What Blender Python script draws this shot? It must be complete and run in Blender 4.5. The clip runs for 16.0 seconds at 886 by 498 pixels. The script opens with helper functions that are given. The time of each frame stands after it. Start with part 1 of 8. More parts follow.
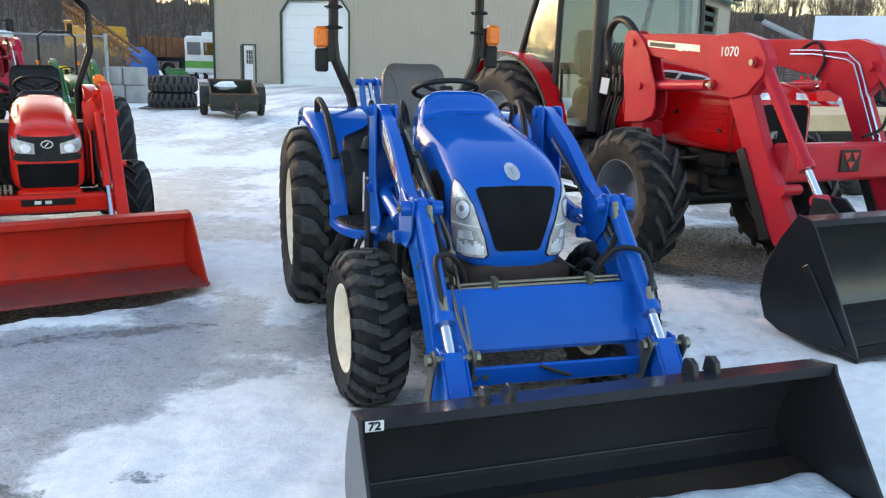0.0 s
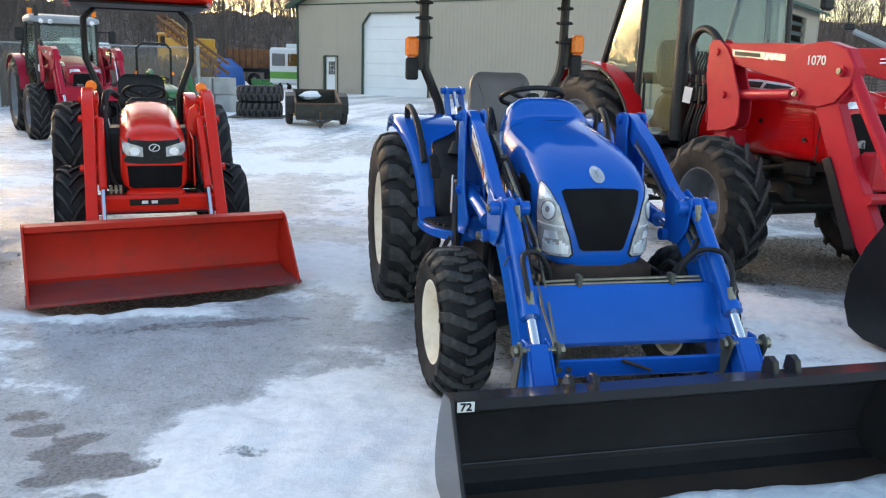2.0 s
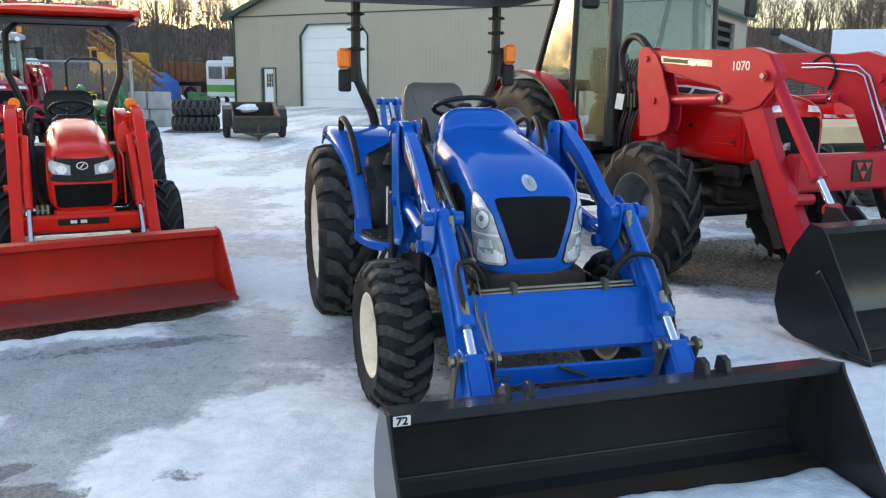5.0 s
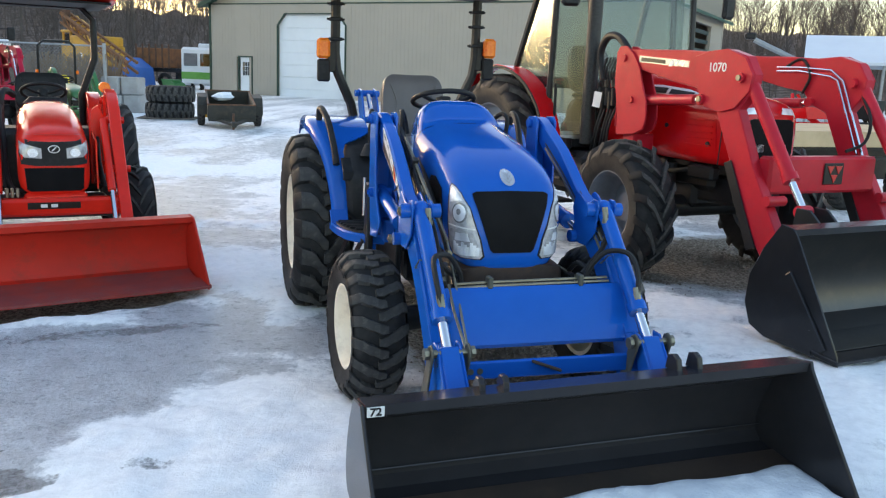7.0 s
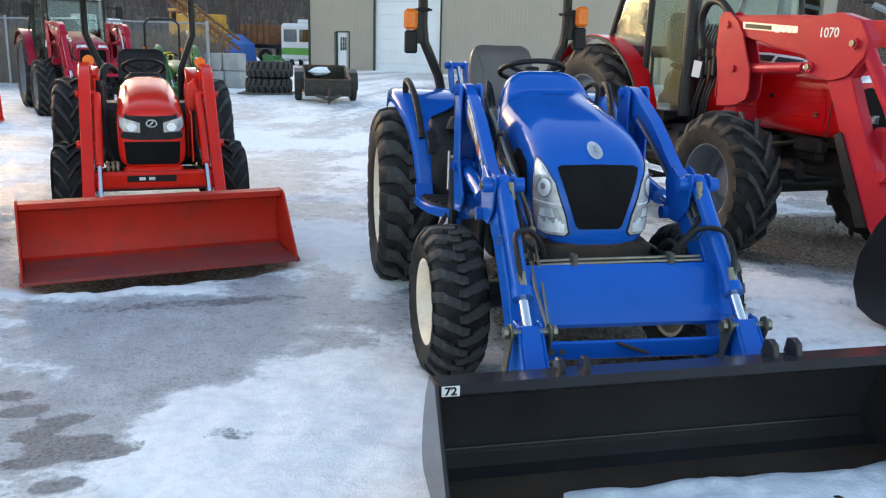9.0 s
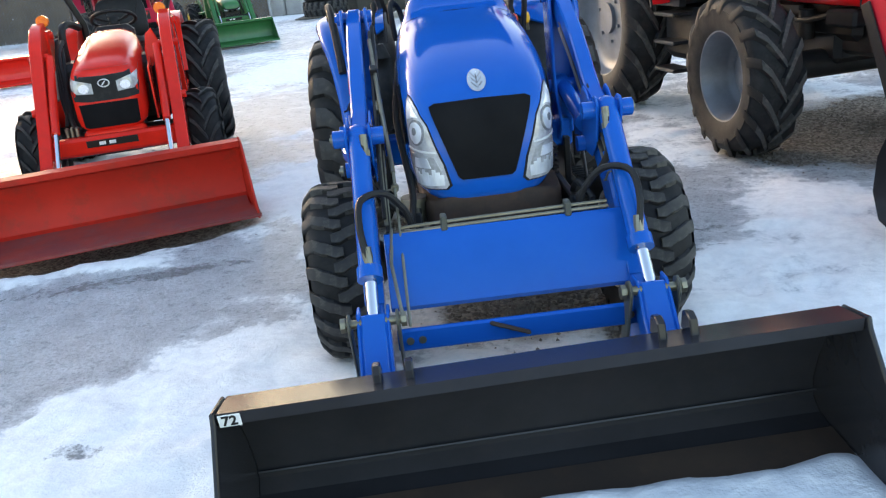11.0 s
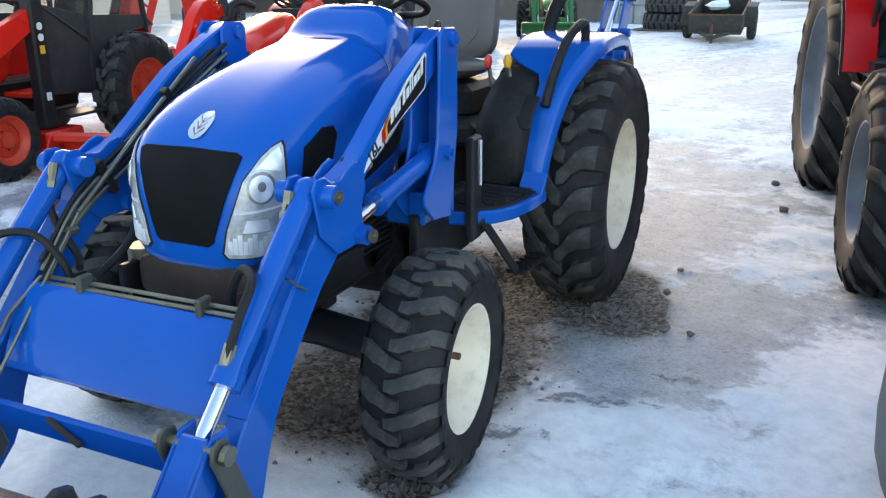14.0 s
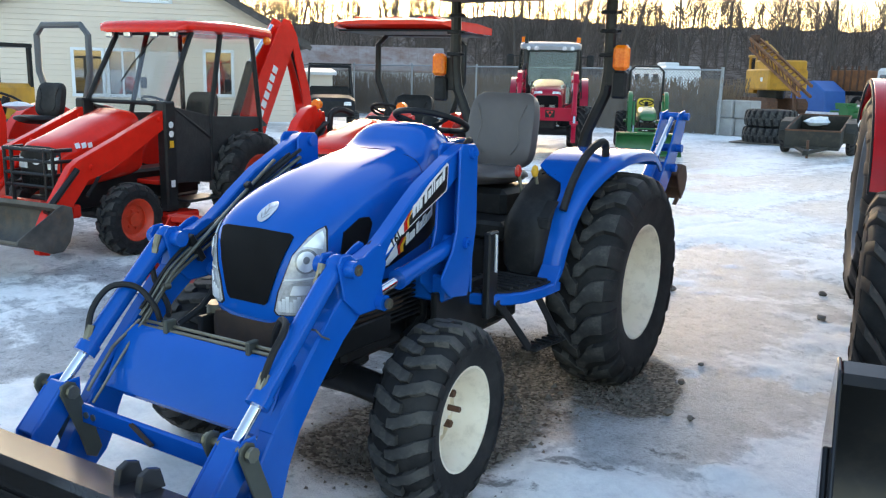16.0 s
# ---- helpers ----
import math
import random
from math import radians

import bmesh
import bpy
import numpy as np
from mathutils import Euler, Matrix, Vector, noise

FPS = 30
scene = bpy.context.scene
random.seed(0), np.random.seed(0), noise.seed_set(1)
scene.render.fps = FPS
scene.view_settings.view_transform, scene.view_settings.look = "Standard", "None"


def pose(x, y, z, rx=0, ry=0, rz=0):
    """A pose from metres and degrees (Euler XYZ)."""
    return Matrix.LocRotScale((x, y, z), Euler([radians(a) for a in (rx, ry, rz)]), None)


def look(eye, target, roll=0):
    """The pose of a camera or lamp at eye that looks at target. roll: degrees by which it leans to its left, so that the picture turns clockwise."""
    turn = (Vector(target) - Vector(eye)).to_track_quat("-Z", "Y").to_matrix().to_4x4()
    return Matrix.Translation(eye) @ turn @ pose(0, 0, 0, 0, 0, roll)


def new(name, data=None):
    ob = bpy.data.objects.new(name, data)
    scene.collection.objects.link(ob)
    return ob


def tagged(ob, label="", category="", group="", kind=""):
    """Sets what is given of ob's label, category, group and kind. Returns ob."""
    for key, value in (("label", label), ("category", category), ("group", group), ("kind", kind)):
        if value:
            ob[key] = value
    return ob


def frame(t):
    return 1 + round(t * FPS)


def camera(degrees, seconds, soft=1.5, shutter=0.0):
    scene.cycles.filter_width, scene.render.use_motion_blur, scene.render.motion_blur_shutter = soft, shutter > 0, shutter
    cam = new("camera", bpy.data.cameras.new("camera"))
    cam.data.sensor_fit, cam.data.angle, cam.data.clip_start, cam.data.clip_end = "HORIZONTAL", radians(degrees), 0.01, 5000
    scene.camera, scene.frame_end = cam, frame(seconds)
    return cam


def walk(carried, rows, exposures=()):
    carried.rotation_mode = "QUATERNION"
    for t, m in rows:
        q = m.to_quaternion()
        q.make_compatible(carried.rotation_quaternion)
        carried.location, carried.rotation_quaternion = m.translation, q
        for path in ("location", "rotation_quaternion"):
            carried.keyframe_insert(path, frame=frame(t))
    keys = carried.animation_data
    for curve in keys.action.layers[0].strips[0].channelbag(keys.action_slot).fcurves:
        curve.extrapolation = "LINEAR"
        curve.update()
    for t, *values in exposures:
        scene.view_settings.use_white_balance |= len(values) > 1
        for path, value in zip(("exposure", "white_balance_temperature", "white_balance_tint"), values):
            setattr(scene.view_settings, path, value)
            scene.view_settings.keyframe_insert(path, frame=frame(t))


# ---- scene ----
cam = camera(56.1, 16.0, soft=1.25)
PATH = [
    (0, (0.269, 0.304, 1.586), (0.173, 2.253, 1.148), 1.6),
    (0.5, (0.302, 0.191, 1.592), (0.159, 2.145, 1.193), 1.1),
    (1, (0.242, 0.118, 1.577), (0.058, 2.067, 1.172), 1.1),
    (1.5, (0.23, 0.098, 1.575), (-0.006, 2.041, 1.166), 1.5),
    (2, (0.227, 0.105, 1.568), (-0.047, 2.042, 1.15), 1.6),
    (2.5, (0.246, 0.12, 1.57), (-0.019, 2.057, 1.149), 1.4),
    (3, (0.254, 0.131, 1.571), (0.032, 2.076, 1.161), 1.2),
    (3.5, (0.255, 0.135, 1.569), (0.062, 2.085, 1.169), 0.8),
    (4, (0.271, 0.124, 1.575), (0.092, 2.077, 1.181), 0.5),
    (6.5, (0.274, 0.134, 1.574), (0.186, 2.093, 1.179), 1.9),
    (7, (0.26, 0.125, 1.567), (0.179, 2.082, 1.162), 2.3),
    (7.5, (0.248, 0.127, 1.568), (0.118, 2.08, 1.157), 2.3),
    (8, (0.247, 0.136, 1.559), (0.0, 2.075, 1.135), 2.6),
    (8.5, (0.259, 0.178, 1.551), (-0.069, 2.1, 1.103), 2.3),
    (9, (0.306, 0.225, 1.552), (0.003, 2.144, 1.08), 1.5),
    (9.2, (0.322, 0.27, 1.547), (0.038, 2.19, 1.063), 1.3),
    (11.3, (1.166, 1.272, 1.586), (0.583, 3.054, 0.891), -6.9),
    (11.5, (1.164, 1.44, 1.47), (0.701, 3.248, 0.751), -4.5),
    (12, (1.499, 1.768, 1.499), (0.963, 3.502, 0.659), -3.8),
    (12.5, (1.85, 2.068, 1.53), (1.087, 3.724, 0.709), -3.5),
    (13, (2.044, 2.473, 1.498), (1.149, 4.071, 0.696), -0.0),
    (13.5, (2.283, 2.713, 1.521), (1.047, 4.106, 0.792), -0.6),
    (14, (2.587, 2.69, 1.548), (1.292, 4.078, 0.919), 0.0),
    (14.5, (2.851, 2.7, 1.587), (1.53, 4.096, 1.035), 1.0),
    (15, (3.033, 2.75, 1.621), (1.657, 4.11, 1.117), 0.1),
    (15.5, (3.159, 2.619, 1.641), (1.705, 3.916, 1.188), 0.2),
    (16, (3.282, 2.505, 1.647), (1.768, 3.748, 1.243), 1.4),
]
walk(cam, [(t, look(eye, target, roll)) for t, eye, target, roll in PATH],
     exposures=[(0, 2.50, 6760, 16), (1, 2.44, 6760, 16), (2.5, 2.36, 6760, 16), (9.2, 2.37, 6760, 16), (11.3, 2.66, 6760, 16), (14, 2.66, 6620, 15), (15, 2.53, 6560, 14), (16, 2.46, 6560, 14)])

# ---- world, sun, exposure ----
SUN_DIR = Vector((-0.80, 0.60, 0.10)).normalized()
world = bpy.data.worlds.new("world")
scene.world = world
world.use_nodes = True
wt = world.node_tree
sky = wt.nodes.new("ShaderNodeTexSky")
sky.sky_type = "NISHITA"
sky.sun_disc = False
sky.sun_elevation = radians(7.0)
sky.sun_rotation = math.atan2(SUN_DIR.x, SUN_DIR.y)
sky.air_density, sky.dust_density, sky.ozone_density = 1.0, 1.5, 1.2
bg = wt.nodes["Background"]
bg.inputs["Strength"].default_value = 0.15
wt.links.new(sky.outputs[0], bg.inputs[0])
sun = bpy.data.lights.new("sun", "SUN")
sun.energy, sun.angle, sun.color = 0.14, radians(30), (1.0, 0.90, 0.78)
sun_ob = new("sun", sun)
sun_ob.matrix_world = look(tuple(SUN_DIR * 60 + Vector((0, 0, 5))), (0, 0, 0))


# ---- geometry helpers ----
class Geo:
    """Vertices and faces that become one mesh."""

    def __init__(self):
        self.v, self.f = [], []

    def add(self, verts, faces, m=None):
        n = len(self.v)
        self.v += [tuple(m @ Vector(p)) if m else tuple(p) for p in verts]
        self.f += [tuple(i + n for i in q) for q in faces]
        return self

    def box(self, c, s, r=(0, 0, 0), b=0.006):
        """A chamfered box: centre, size, turn in degrees."""
        h = [k / 2 for k in s]
        b = min(b, 0.45 * min(s))
        verts, idx = [], {}
        for sx in (-1, 1):
            for sy in (-1, 1):
                for sz in (-1, 1):
                    sg = (sx, sy, sz)
                    for ax in range(3):
                        p = [sg[k] * (h[k] - (0 if k == ax else b)) for k in range(3)]
                        idx[sg, ax] = len(verts)
                        verts.append(p)
        faces = []
        for ax in range(3):
            u, w = [k for k in range(3) if k != ax]
            for sg in (-1, 1):
                ring = []
                for a, c2 in ((-1, -1), (1, -1), (1, 1), (-1, 1)):
                    k = [0, 0, 0]
                    k[ax], k[u], k[w] = sg, a, c2
                    ring.append(idx[tuple(k), ax])
                faces.append(ring)
            for a in (-1, 1):
                for c2 in (-1, 1):
                    k0, k1 = [0, 0, 0], [0, 0, 0]
                    k0[ax], k0[u], k0[w] = -1, a, c2
                    k1[ax], k1[u], k1[w] = 1, a, c2
                    k0, k1 = tuple(k0), tuple(k1)
                    faces.append([idx[k0, u], idx[k1, u], idx[k1, w], idx[k0, w]])
        for sx in (-1, 1):
            for sy in (-1, 1):
                for sz in (-1, 1):
                    faces.append([idx[(sx, sy, sz), k] for k in range(3)])
        return self.add(verts, faces, pose(*c, *r))

    def beam(self, p0, p1, w, h, b=0.006, up=(0, 0, 1)):
        """A box along p0-p1, w wide and h deep."""
        p0, p1 = Vector(p0), Vector(p1)
        d = p1 - p0
        y = d.normalized()
        x = y.cross(Vector(up))
        x = x.normalized() if x.length > 1e-4 else Vector((1, 0, 0))
        z = x.cross(y)
        m = Matrix((x, y, z)).transposed().to_4x4()
        m.translation = (p0 + p1) / 2
        g = Geo().box((0, 0, 0), (w, d.length, h), b=b)
        return self.add(g.v, g.f, m)

    def tube(self, pts, r, n=8, cap=True, smooth=0):
        """A round bar along a line of points; r: one radius or one for each."""
        pts = [Vector(p) for p in pts]
        if smooth:
            pts = curve_points(pts, smooth)
        rs = list(r) if isinstance(r, (list, tuple)) else [r] * len(pts)
        if len(rs) != len(pts):
            rs = [float(np.interp(i / (len(pts) - 1), np.linspace(0, 1, len(rs)), rs)) for i in range(len(pts))]
        verts, faces = [], []
        side = None
        for i, p in enumerate(pts):
            d = (pts[min(i + 1, len(pts) - 1)] - pts[max(i - 1, 0)]).normalized()
            if side is None:
                side = d.orthogonal().normalized()
            side = (side - d * side.dot(d)).normalized()
            up = d.cross(side)
            for k in range(n):
                a = 2 * math.pi * k / n
                verts.append(p + (side * math.cos(a) + up * math.sin(a)) * rs[i])
        for i in range(len(pts) - 1):
            for k in range(n):
                a, b = i * n + k, i * n + (k + 1) % n
                faces.append((a, b, b + n, a + n))
        if cap:
            faces.append(tuple(reversed(range(n))))
            faces.append(tuple(range((len(pts) - 1) * n, len(pts) * n)))
        return self.add(verts, faces)

    def cyl(self, p0, p1, r, n=14):
        return self.tube([p0, p1], r, n)

    def prism(self, poly, a, b, axis="x", bev=0.004):
        """A flat plate: an outline in the two other axes, from a to b along the axis."""
        poly = [Vector(p).to_2d() for p in poly]
        area = sum(p.x * q.y - q.x * p.y for p, q in zip(poly, poly[1:] + poly[:1]))
        if area < 0:
            poly.reverse()
        inner, n = [], len(poly)
        for i, p in enumerate(poly):
            e0, e1 = (p - poly[i - 1]).normalized(), (poly[(i + 1) % n] - p).normalized()
            n0, n1 = Vector((-e0.y, e0.x)), Vector((-e1.y, e1.x))
            mid = (n0 + n1)
            mid = mid / max(0.4, mid.dot(n0)) if mid.length > 1e-6 else n0
            inner.append(p + mid * bev)
        a, b = min(a, b), max(a, b)
        t = min(bev, (b - a) * 0.3)
        rings = [(inner, a), (poly, a + t), (poly, b - t), (inner, b)]
        put = {"x": lambda p, k: (k, p.x, p.y), "y": lambda p, k: (p.x, k, p.y), "z": lambda p, k: (p.x, p.y, k)}[axis]
        verts = [put(p, k) for ring, k in rings for p in ring]
        faces = [tuple(reversed(range(n))), tuple(range(3 * n, 4 * n))]
        for j in range(3):
            for i in range(n):
                q = (i + 1) % n
                faces.append((j * n + i, j * n + q, (j + 1) * n + q, (j + 1) * n + i))
        return self.add(verts, faces)

    def sheet(self, line, a, b, thick, axis="x"):
        """A bent plate: an open outline in the two other axes, made thick to its left, from a to b along the axis."""
        line = [Vector(p).to_2d() for p in line]
        off = []
        for i, p in enumerate(line):
            d = (line[min(i + 1, len(line) - 1)] - line[max(i - 1, 0)]).normalized()
            off.append(p + Vector((-d.y, d.x)) * thick)
        return self.prism(line + off[::-1], a, b, axis, bev=min(0.003, thick * 0.3))

    def rev(self, prof, m=None, n=40, close=False):
        """Turns a profile of (x, r) round the x axis."""
        verts, faces, k = [], [], len(prof)
        for i in range(n):
            a = 2 * math.pi * i / n
            verts += [(x, r * math.sin(a), r * math.cos(a)) for x, r in prof]
        for i in range(n):
            for j in range(k if close else k - 1):
                a, b, c, d = i * k + j, i * k + (j + 1) % k, ((i + 1) % n) * k + (j + 1) % k, ((i + 1) % n) * k + j
                faces.append((a, b, c, d))
        return self.add(verts, faces, m)

    def loft(self, sections, cap=True):
        """Closed rings of equal length, joined one after the other."""
        n = len(sections[0])
        verts = [p for s in sections for p in s]
        faces = []
        for i in range(len(sections) - 1):
            for k in range(n):
                q = (k + 1) % n
                faces.append((i * n + k, i * n + q, (i + 1) * n + q, (i + 1) * n + k))
        if cap:
            faces += [tuple(reversed(range(n))), tuple(range((len(sections) - 1) * n, len(sections) * n))]
        return self.add(verts, faces)

    def ball(self, c, r, n=10):
        c, r = Vector(c), (Vector(r) if isinstance(r, (tuple, list)) else Vector((r, r, r)))
        verts, faces = [c + Vector((0, 0, r.z))], []
        for i in range(1, n // 2):
            t = math.pi * i / (n // 2)
            for k in range(n):
                a = 2 * math.pi * k / n
                verts.append(c + Vector((r.x * math.sin(t) * math.cos(a), r.y * math.sin(t) * math.sin(a), r.z * math.cos(t))))
        verts.append(c - Vector((0, 0, r.z)))
        rows = n // 2 - 1
        for k in range(n):
            q = (k + 1) % n
            faces.append((0, 1 + k, 1 + q))
            for i in range(rows - 1):
                faces.append((1 + i * n + k, 1 + (i + 1) * n + k, 1 + (i + 1) * n + q, 1 + i * n + q))
            faces.append((1 + (rows - 1) * n + k, len(verts) - 1, 1 + (rows - 1) * n + q))
        return self.add(verts, faces)

    def rock(self, c, s, seed):
        """A rough stone or clod."""
        g = Geo().ball((0, 0, 0), 1.0, 8)
        rnd = random.Random(seed)
        off = Vector((rnd.random() * 9, rnd.random() * 9, seed))
        pts = [Vector(p) * (0.75 + 0.5 * noise.noise(Vector(p) * 1.3 + off)) for p in g.v]
        return self.add([(c[0] + p.x * s[0], c[1] + p.y * s[1], c[2] + p.z * s[2]) for p in pts], g.f)


def curve_points(pts, steps=6):
    """A smooth line through points."""
    pts = [Vector(p) for p in pts]
    out = []
    for i in range(len(pts) - 1):
        p0, p1, p2, p3 = pts[max(i - 1, 0)], pts[i], pts[i + 1], pts[min(i + 2, len(pts) - 1)]
        for k in range(steps):
            t = k / steps
            out.append(0.5 * ((2 * p1) + (p2 - p0) * t + (2 * p0 - 5 * p1 + 4 * p2 - p3) * t * t + (3 * p1 - p0 - 3 * p2 + p3) * t ** 3))
    return out + [pts[-1]]


def mesh_from(g, sharp=32.0):
    me = bpy.data.meshes.new("mesh")
    me.from_pydata(g.v, [], g.f)
    bm = bmesh.new()
    bm.from_mesh(me)
    bmesh.ops.remove_doubles(bm, verts=bm.verts, dist=1e-5)
    bmesh.ops.recalc_face_normals(bm, faces=bm.faces)
    lim = radians(sharp)
    for f in bm.faces:
        f.smooth = True
    for e in bm.edges:
        if len(e.link_faces) == 2 and e.calc_face_angle(0) > lim:
            e.smooth = False
    bm.to_mesh(me)
    bm.free()
    return me


def part(name, g, mat, parent=None, label="", sharp=32.0, at=None):
    """One mesh object, under a thing or a part."""
    me = mesh_from(g, sharp) if isinstance(g, Geo) else g
    if not me.materials:
        me.materials.append(mat)
    ob = new(name, me)
    ob.parent = parent
    if at is not None:
        ob.matrix_basis = at
    if label:
        ob["label"] = label
    return ob


def thing(name, m, label, category, group="", kind=""):
    ob = new(name)
    ob.matrix_basis = m
    ob.empty_display_size = 0.1
    return tagged(ob, label, category, group, kind)


def lettering(name, text, size, m, mat, parent, bold=0.0):
    """Flat raised letters in the built-in font."""
    cu = bpy.data.curves.new("letters", "FONT")
    cu.body, cu.size, cu.extrude, cu.offset = text, size, 0.0012, bold
    cu.align_x, cu.align_y, cu.resolution_u = "CENTER", "CENTER", 3
    tmp = bpy.data.objects.new("letters", cu)
    me = bpy.data.meshes.new_from_object(tmp)
    bpy.data.objects.remove(tmp)
    me.materials.clear()
    me.materials.append(mat)
    ob = new(name, me)
    ob.parent, ob.matrix_basis = parent, m
    return ob


# ---- materials ----
def nodes_of(name):
    mat = bpy.data.materials.new(name)
    mat.use_nodes = True
    nt = mat.node_tree
    return mat, nt, nt.nodes["Principled BSDF"]


def put_noise(nt, scale, detail=4.0, rough=0.6, coord="Object"):
    tc = nt.nodes.new("ShaderNodeTexCoord")
    no = nt.nodes.new("ShaderNodeTexNoise")
    no.inputs["Scale"].default_value, no.inputs["Detail"].default_value, no.inputs["Roughness"].default_value = scale, detail, rough
    nt.links.new(tc.outputs[coord], no.inputs["Vector"])
    return no.outputs["Fac"]


def put_ramp(nt, fac, stops):
    r = nt.nodes.new("ShaderNodeValToRGB")
    el = r.color_ramp.elements
    el[0].position, el[0].color = stops[0][0], (*stops[0][1], 1) if len(stops[0][1]) == 3 else stops[0][1]
    el[1].position, el[1].color = stops[-1][0], (*stops[-1][1], 1)
    for pos, col in stops[1:-1]:
        e = el.new(pos)
        e.color = (*col, 1)
    nt.links.new(fac, r.inputs[0])
    return r.outputs[0]


def put_mix(nt, fac, a, b):
    m = nt.nodes.new("ShaderNodeMix")
    m.data_type = "RGBA"
    for sock, val in ((m.inputs[0], fac), (m.inputs[6], a), (m.inputs[7], b)):
        if isinstance(val, bpy.types.NodeSocket):
            nt.links.new(val, sock)
        else:
            sock.default_value = (*val, 1) if isinstance(val, tuple) else val
    return m.outputs[2]


def put_math(nt, op, a, b=0.0, c=None):
    m = nt.nodes.new("ShaderNodeMath")
    m.operation = op
    for sock, val in zip(m.inputs, (a, b, c)):
        if isinstance(val, bpy.types.NodeSocket):
            nt.links.new(val, sock)
        elif val is not None:
            sock.default_value = val
    return m.outputs[0]


def put_bump(nt, bsdf, height, strength, dist):
    b = nt.nodes.new("ShaderNodeBump")
    b.inputs["Strength"].default_value, b.inputs["Distance"].default_value = strength, dist
    nt.links.new(height, b.inputs["Height"])
    nt.links.new(b.outputs[0], bsdf.inputs["Normal"])


def stuff(name, col, col2=None, rough=0.5, metal=0.0, scale=6.0, fine=60.0, dirt=None, dirt_amount=0.35, coat=0.0, bump=0.15, bump_dist=0.002, rough_var=0.12, spec=0.5):
    """A painted, cast or moulded surface: two tones at two scales, patches of dirt, fine relief."""
    mat, nt, b = nodes_of(name)
    col2 = col2 or tuple(k * 0.82 for k in col)
    big, small = put_noise(nt, scale), put_noise(nt, fine, 3.0)
    c = put_mix(nt, put_ramp(nt, big, [(0.35, (0, 0, 0)), (0.68, (1, 1, 1))]), col, col2)
    if dirt:
        mask = put_math(nt, "MULTIPLY", put_ramp(nt, put_noise(nt, scale * 2.3, 7.0, 0.7), [(0.5, (0, 0, 0)), (0.72, (1, 1, 1))]), dirt_amount)
        c = put_mix(nt, mask, c, dirt)
    nt.links.new(c, b.inputs["Base Color"])
    b.inputs["Metallic"].default_value = metal
    nt.links.new(put_math(nt, "MULTIPLY_ADD", small, rough_var, rough - rough_var / 2), b.inputs["Roughness"])
    b.inputs["Coat Weight"].default_value = coat
    b.inputs["Specular IOR Level"].default_value = spec
    b.inputs["Coat Roughness"].default_value = 0.12
    if bump:
        put_bump(nt, b, small, bump, bump_dist)
    return mat


def glass_of(name, col, rough=0.02, alpha=0.25):
    """Thin tinted glazing."""
    mat, nt, b = nodes_of(name)
    tr, gl, mx, fr = (nt.nodes.new("ShaderNode" + k) for k in ("BsdfTransparent", "BsdfGlossy", "MixShader", "LayerWeight"))
    tr.inputs[0].default_value = (*col, 1)
    gl.inputs["Roughness"].default_value = rough
    fr.inputs[0].default_value = 0.5
    sheen = put_math(nt, "POWER", fr.outputs["Facing"], 4.0)
    nt.links.new(put_math(nt, "MULTIPLY_ADD", sheen, 0.8, alpha + 0.045), mx.inputs[0])
    nt.links.new(tr.outputs[0], mx.inputs[1])
    nt.links.new(gl.outputs[0], mx.inputs[2])
    nt.links.new(mx.outputs[0], nt.nodes["Material Output"].inputs[0])
    return mat


blue = stuff("blue_paint", (0.004, 0.100, 0.47), (0.003, 0.090, 0.42), rough=0.11, coat=0.0, rough_var=0.05, dirt=(0.04, 0.16, 0.42), dirt_amount=0.10, bump=0.03, scale=3.0, spec=0.26)
orange = stuff("orange_paint", (0.78, 0.024, 0.012), (0.68, 0.020, 0.010), rough=0.19, coat=0.0, rough_var=0.06, dirt=(0.35, 0.05, 0.025), dirt_amount=0.2, bump=0.03, spec=0.32)
orange_worn = stuff("worn_orange_paint", (0.60, 0.030, 0.015), (0.46, 0.026, 0.014), rough=0.5, dirt=(0.20, 0.045, 0.028), dirt_amount=0.6, bump=0.1, scale=2.2, spec=0.2)
red = stuff("red_paint", (0.60, 0.006, 0.008), (0.52, 0.005, 0.007), rough=0.19, coat=0.0, rough_var=0.06, dirt=(0.25, 0.04, 0.04), dirt_amount=0.15, bump=0.03, spec=0.32)
red_faded = stuff("faded_red_paint", (0.52, 0.018, 0.034), (0.45, 0.014, 0.028), rough=0.33, coat=0.05, dirt=(0.30, 0.040, 0.055), dirt_amount=0.3, bump=0.05, spec=0.2)
crimson = stuff("crimson_paint", (0.42, 0.004, 0.030), rough=0.3, coat=0.2, bump=0.03, spec=0.25)
black = stuff("black_paint", (0.012, 0.012, 0.013), (0.02, 0.02, 0.021), rough=0.34, dirt=(0.055, 0.048, 0.042), dirt_amount=0.22, bump=0.05, spec=0.25)
black_plastic = stuff("black_plastic", (0.010, 0.010, 0.011), (0.018, 0.018, 0.019), rough=0.55, fine=180, bump=0.2, dirt=(0.09, 0.085, 0.08), dirt_amount=0.2, spec=0.25)
bucket_black = stuff("bucket_black", (0.023, 0.023, 0.026), (0.031, 0.031, 0.035), rough=0.19, rough_var=0.08, scale=3, dirt=(0.05, 0.042, 0.038), dirt_amount=0.2, bump=0.02, spec=0.22)
bucket_gloss = stuff("gloss_bucket_black", (0.017, 0.017, 0.019), (0.023, 0.023, 0.026), rough=0.14, rough_var=0.06, scale=3, dirt=(0.05, 0.042, 0.038), dirt_amount=0.15, bump=0.02, spec=0.30)
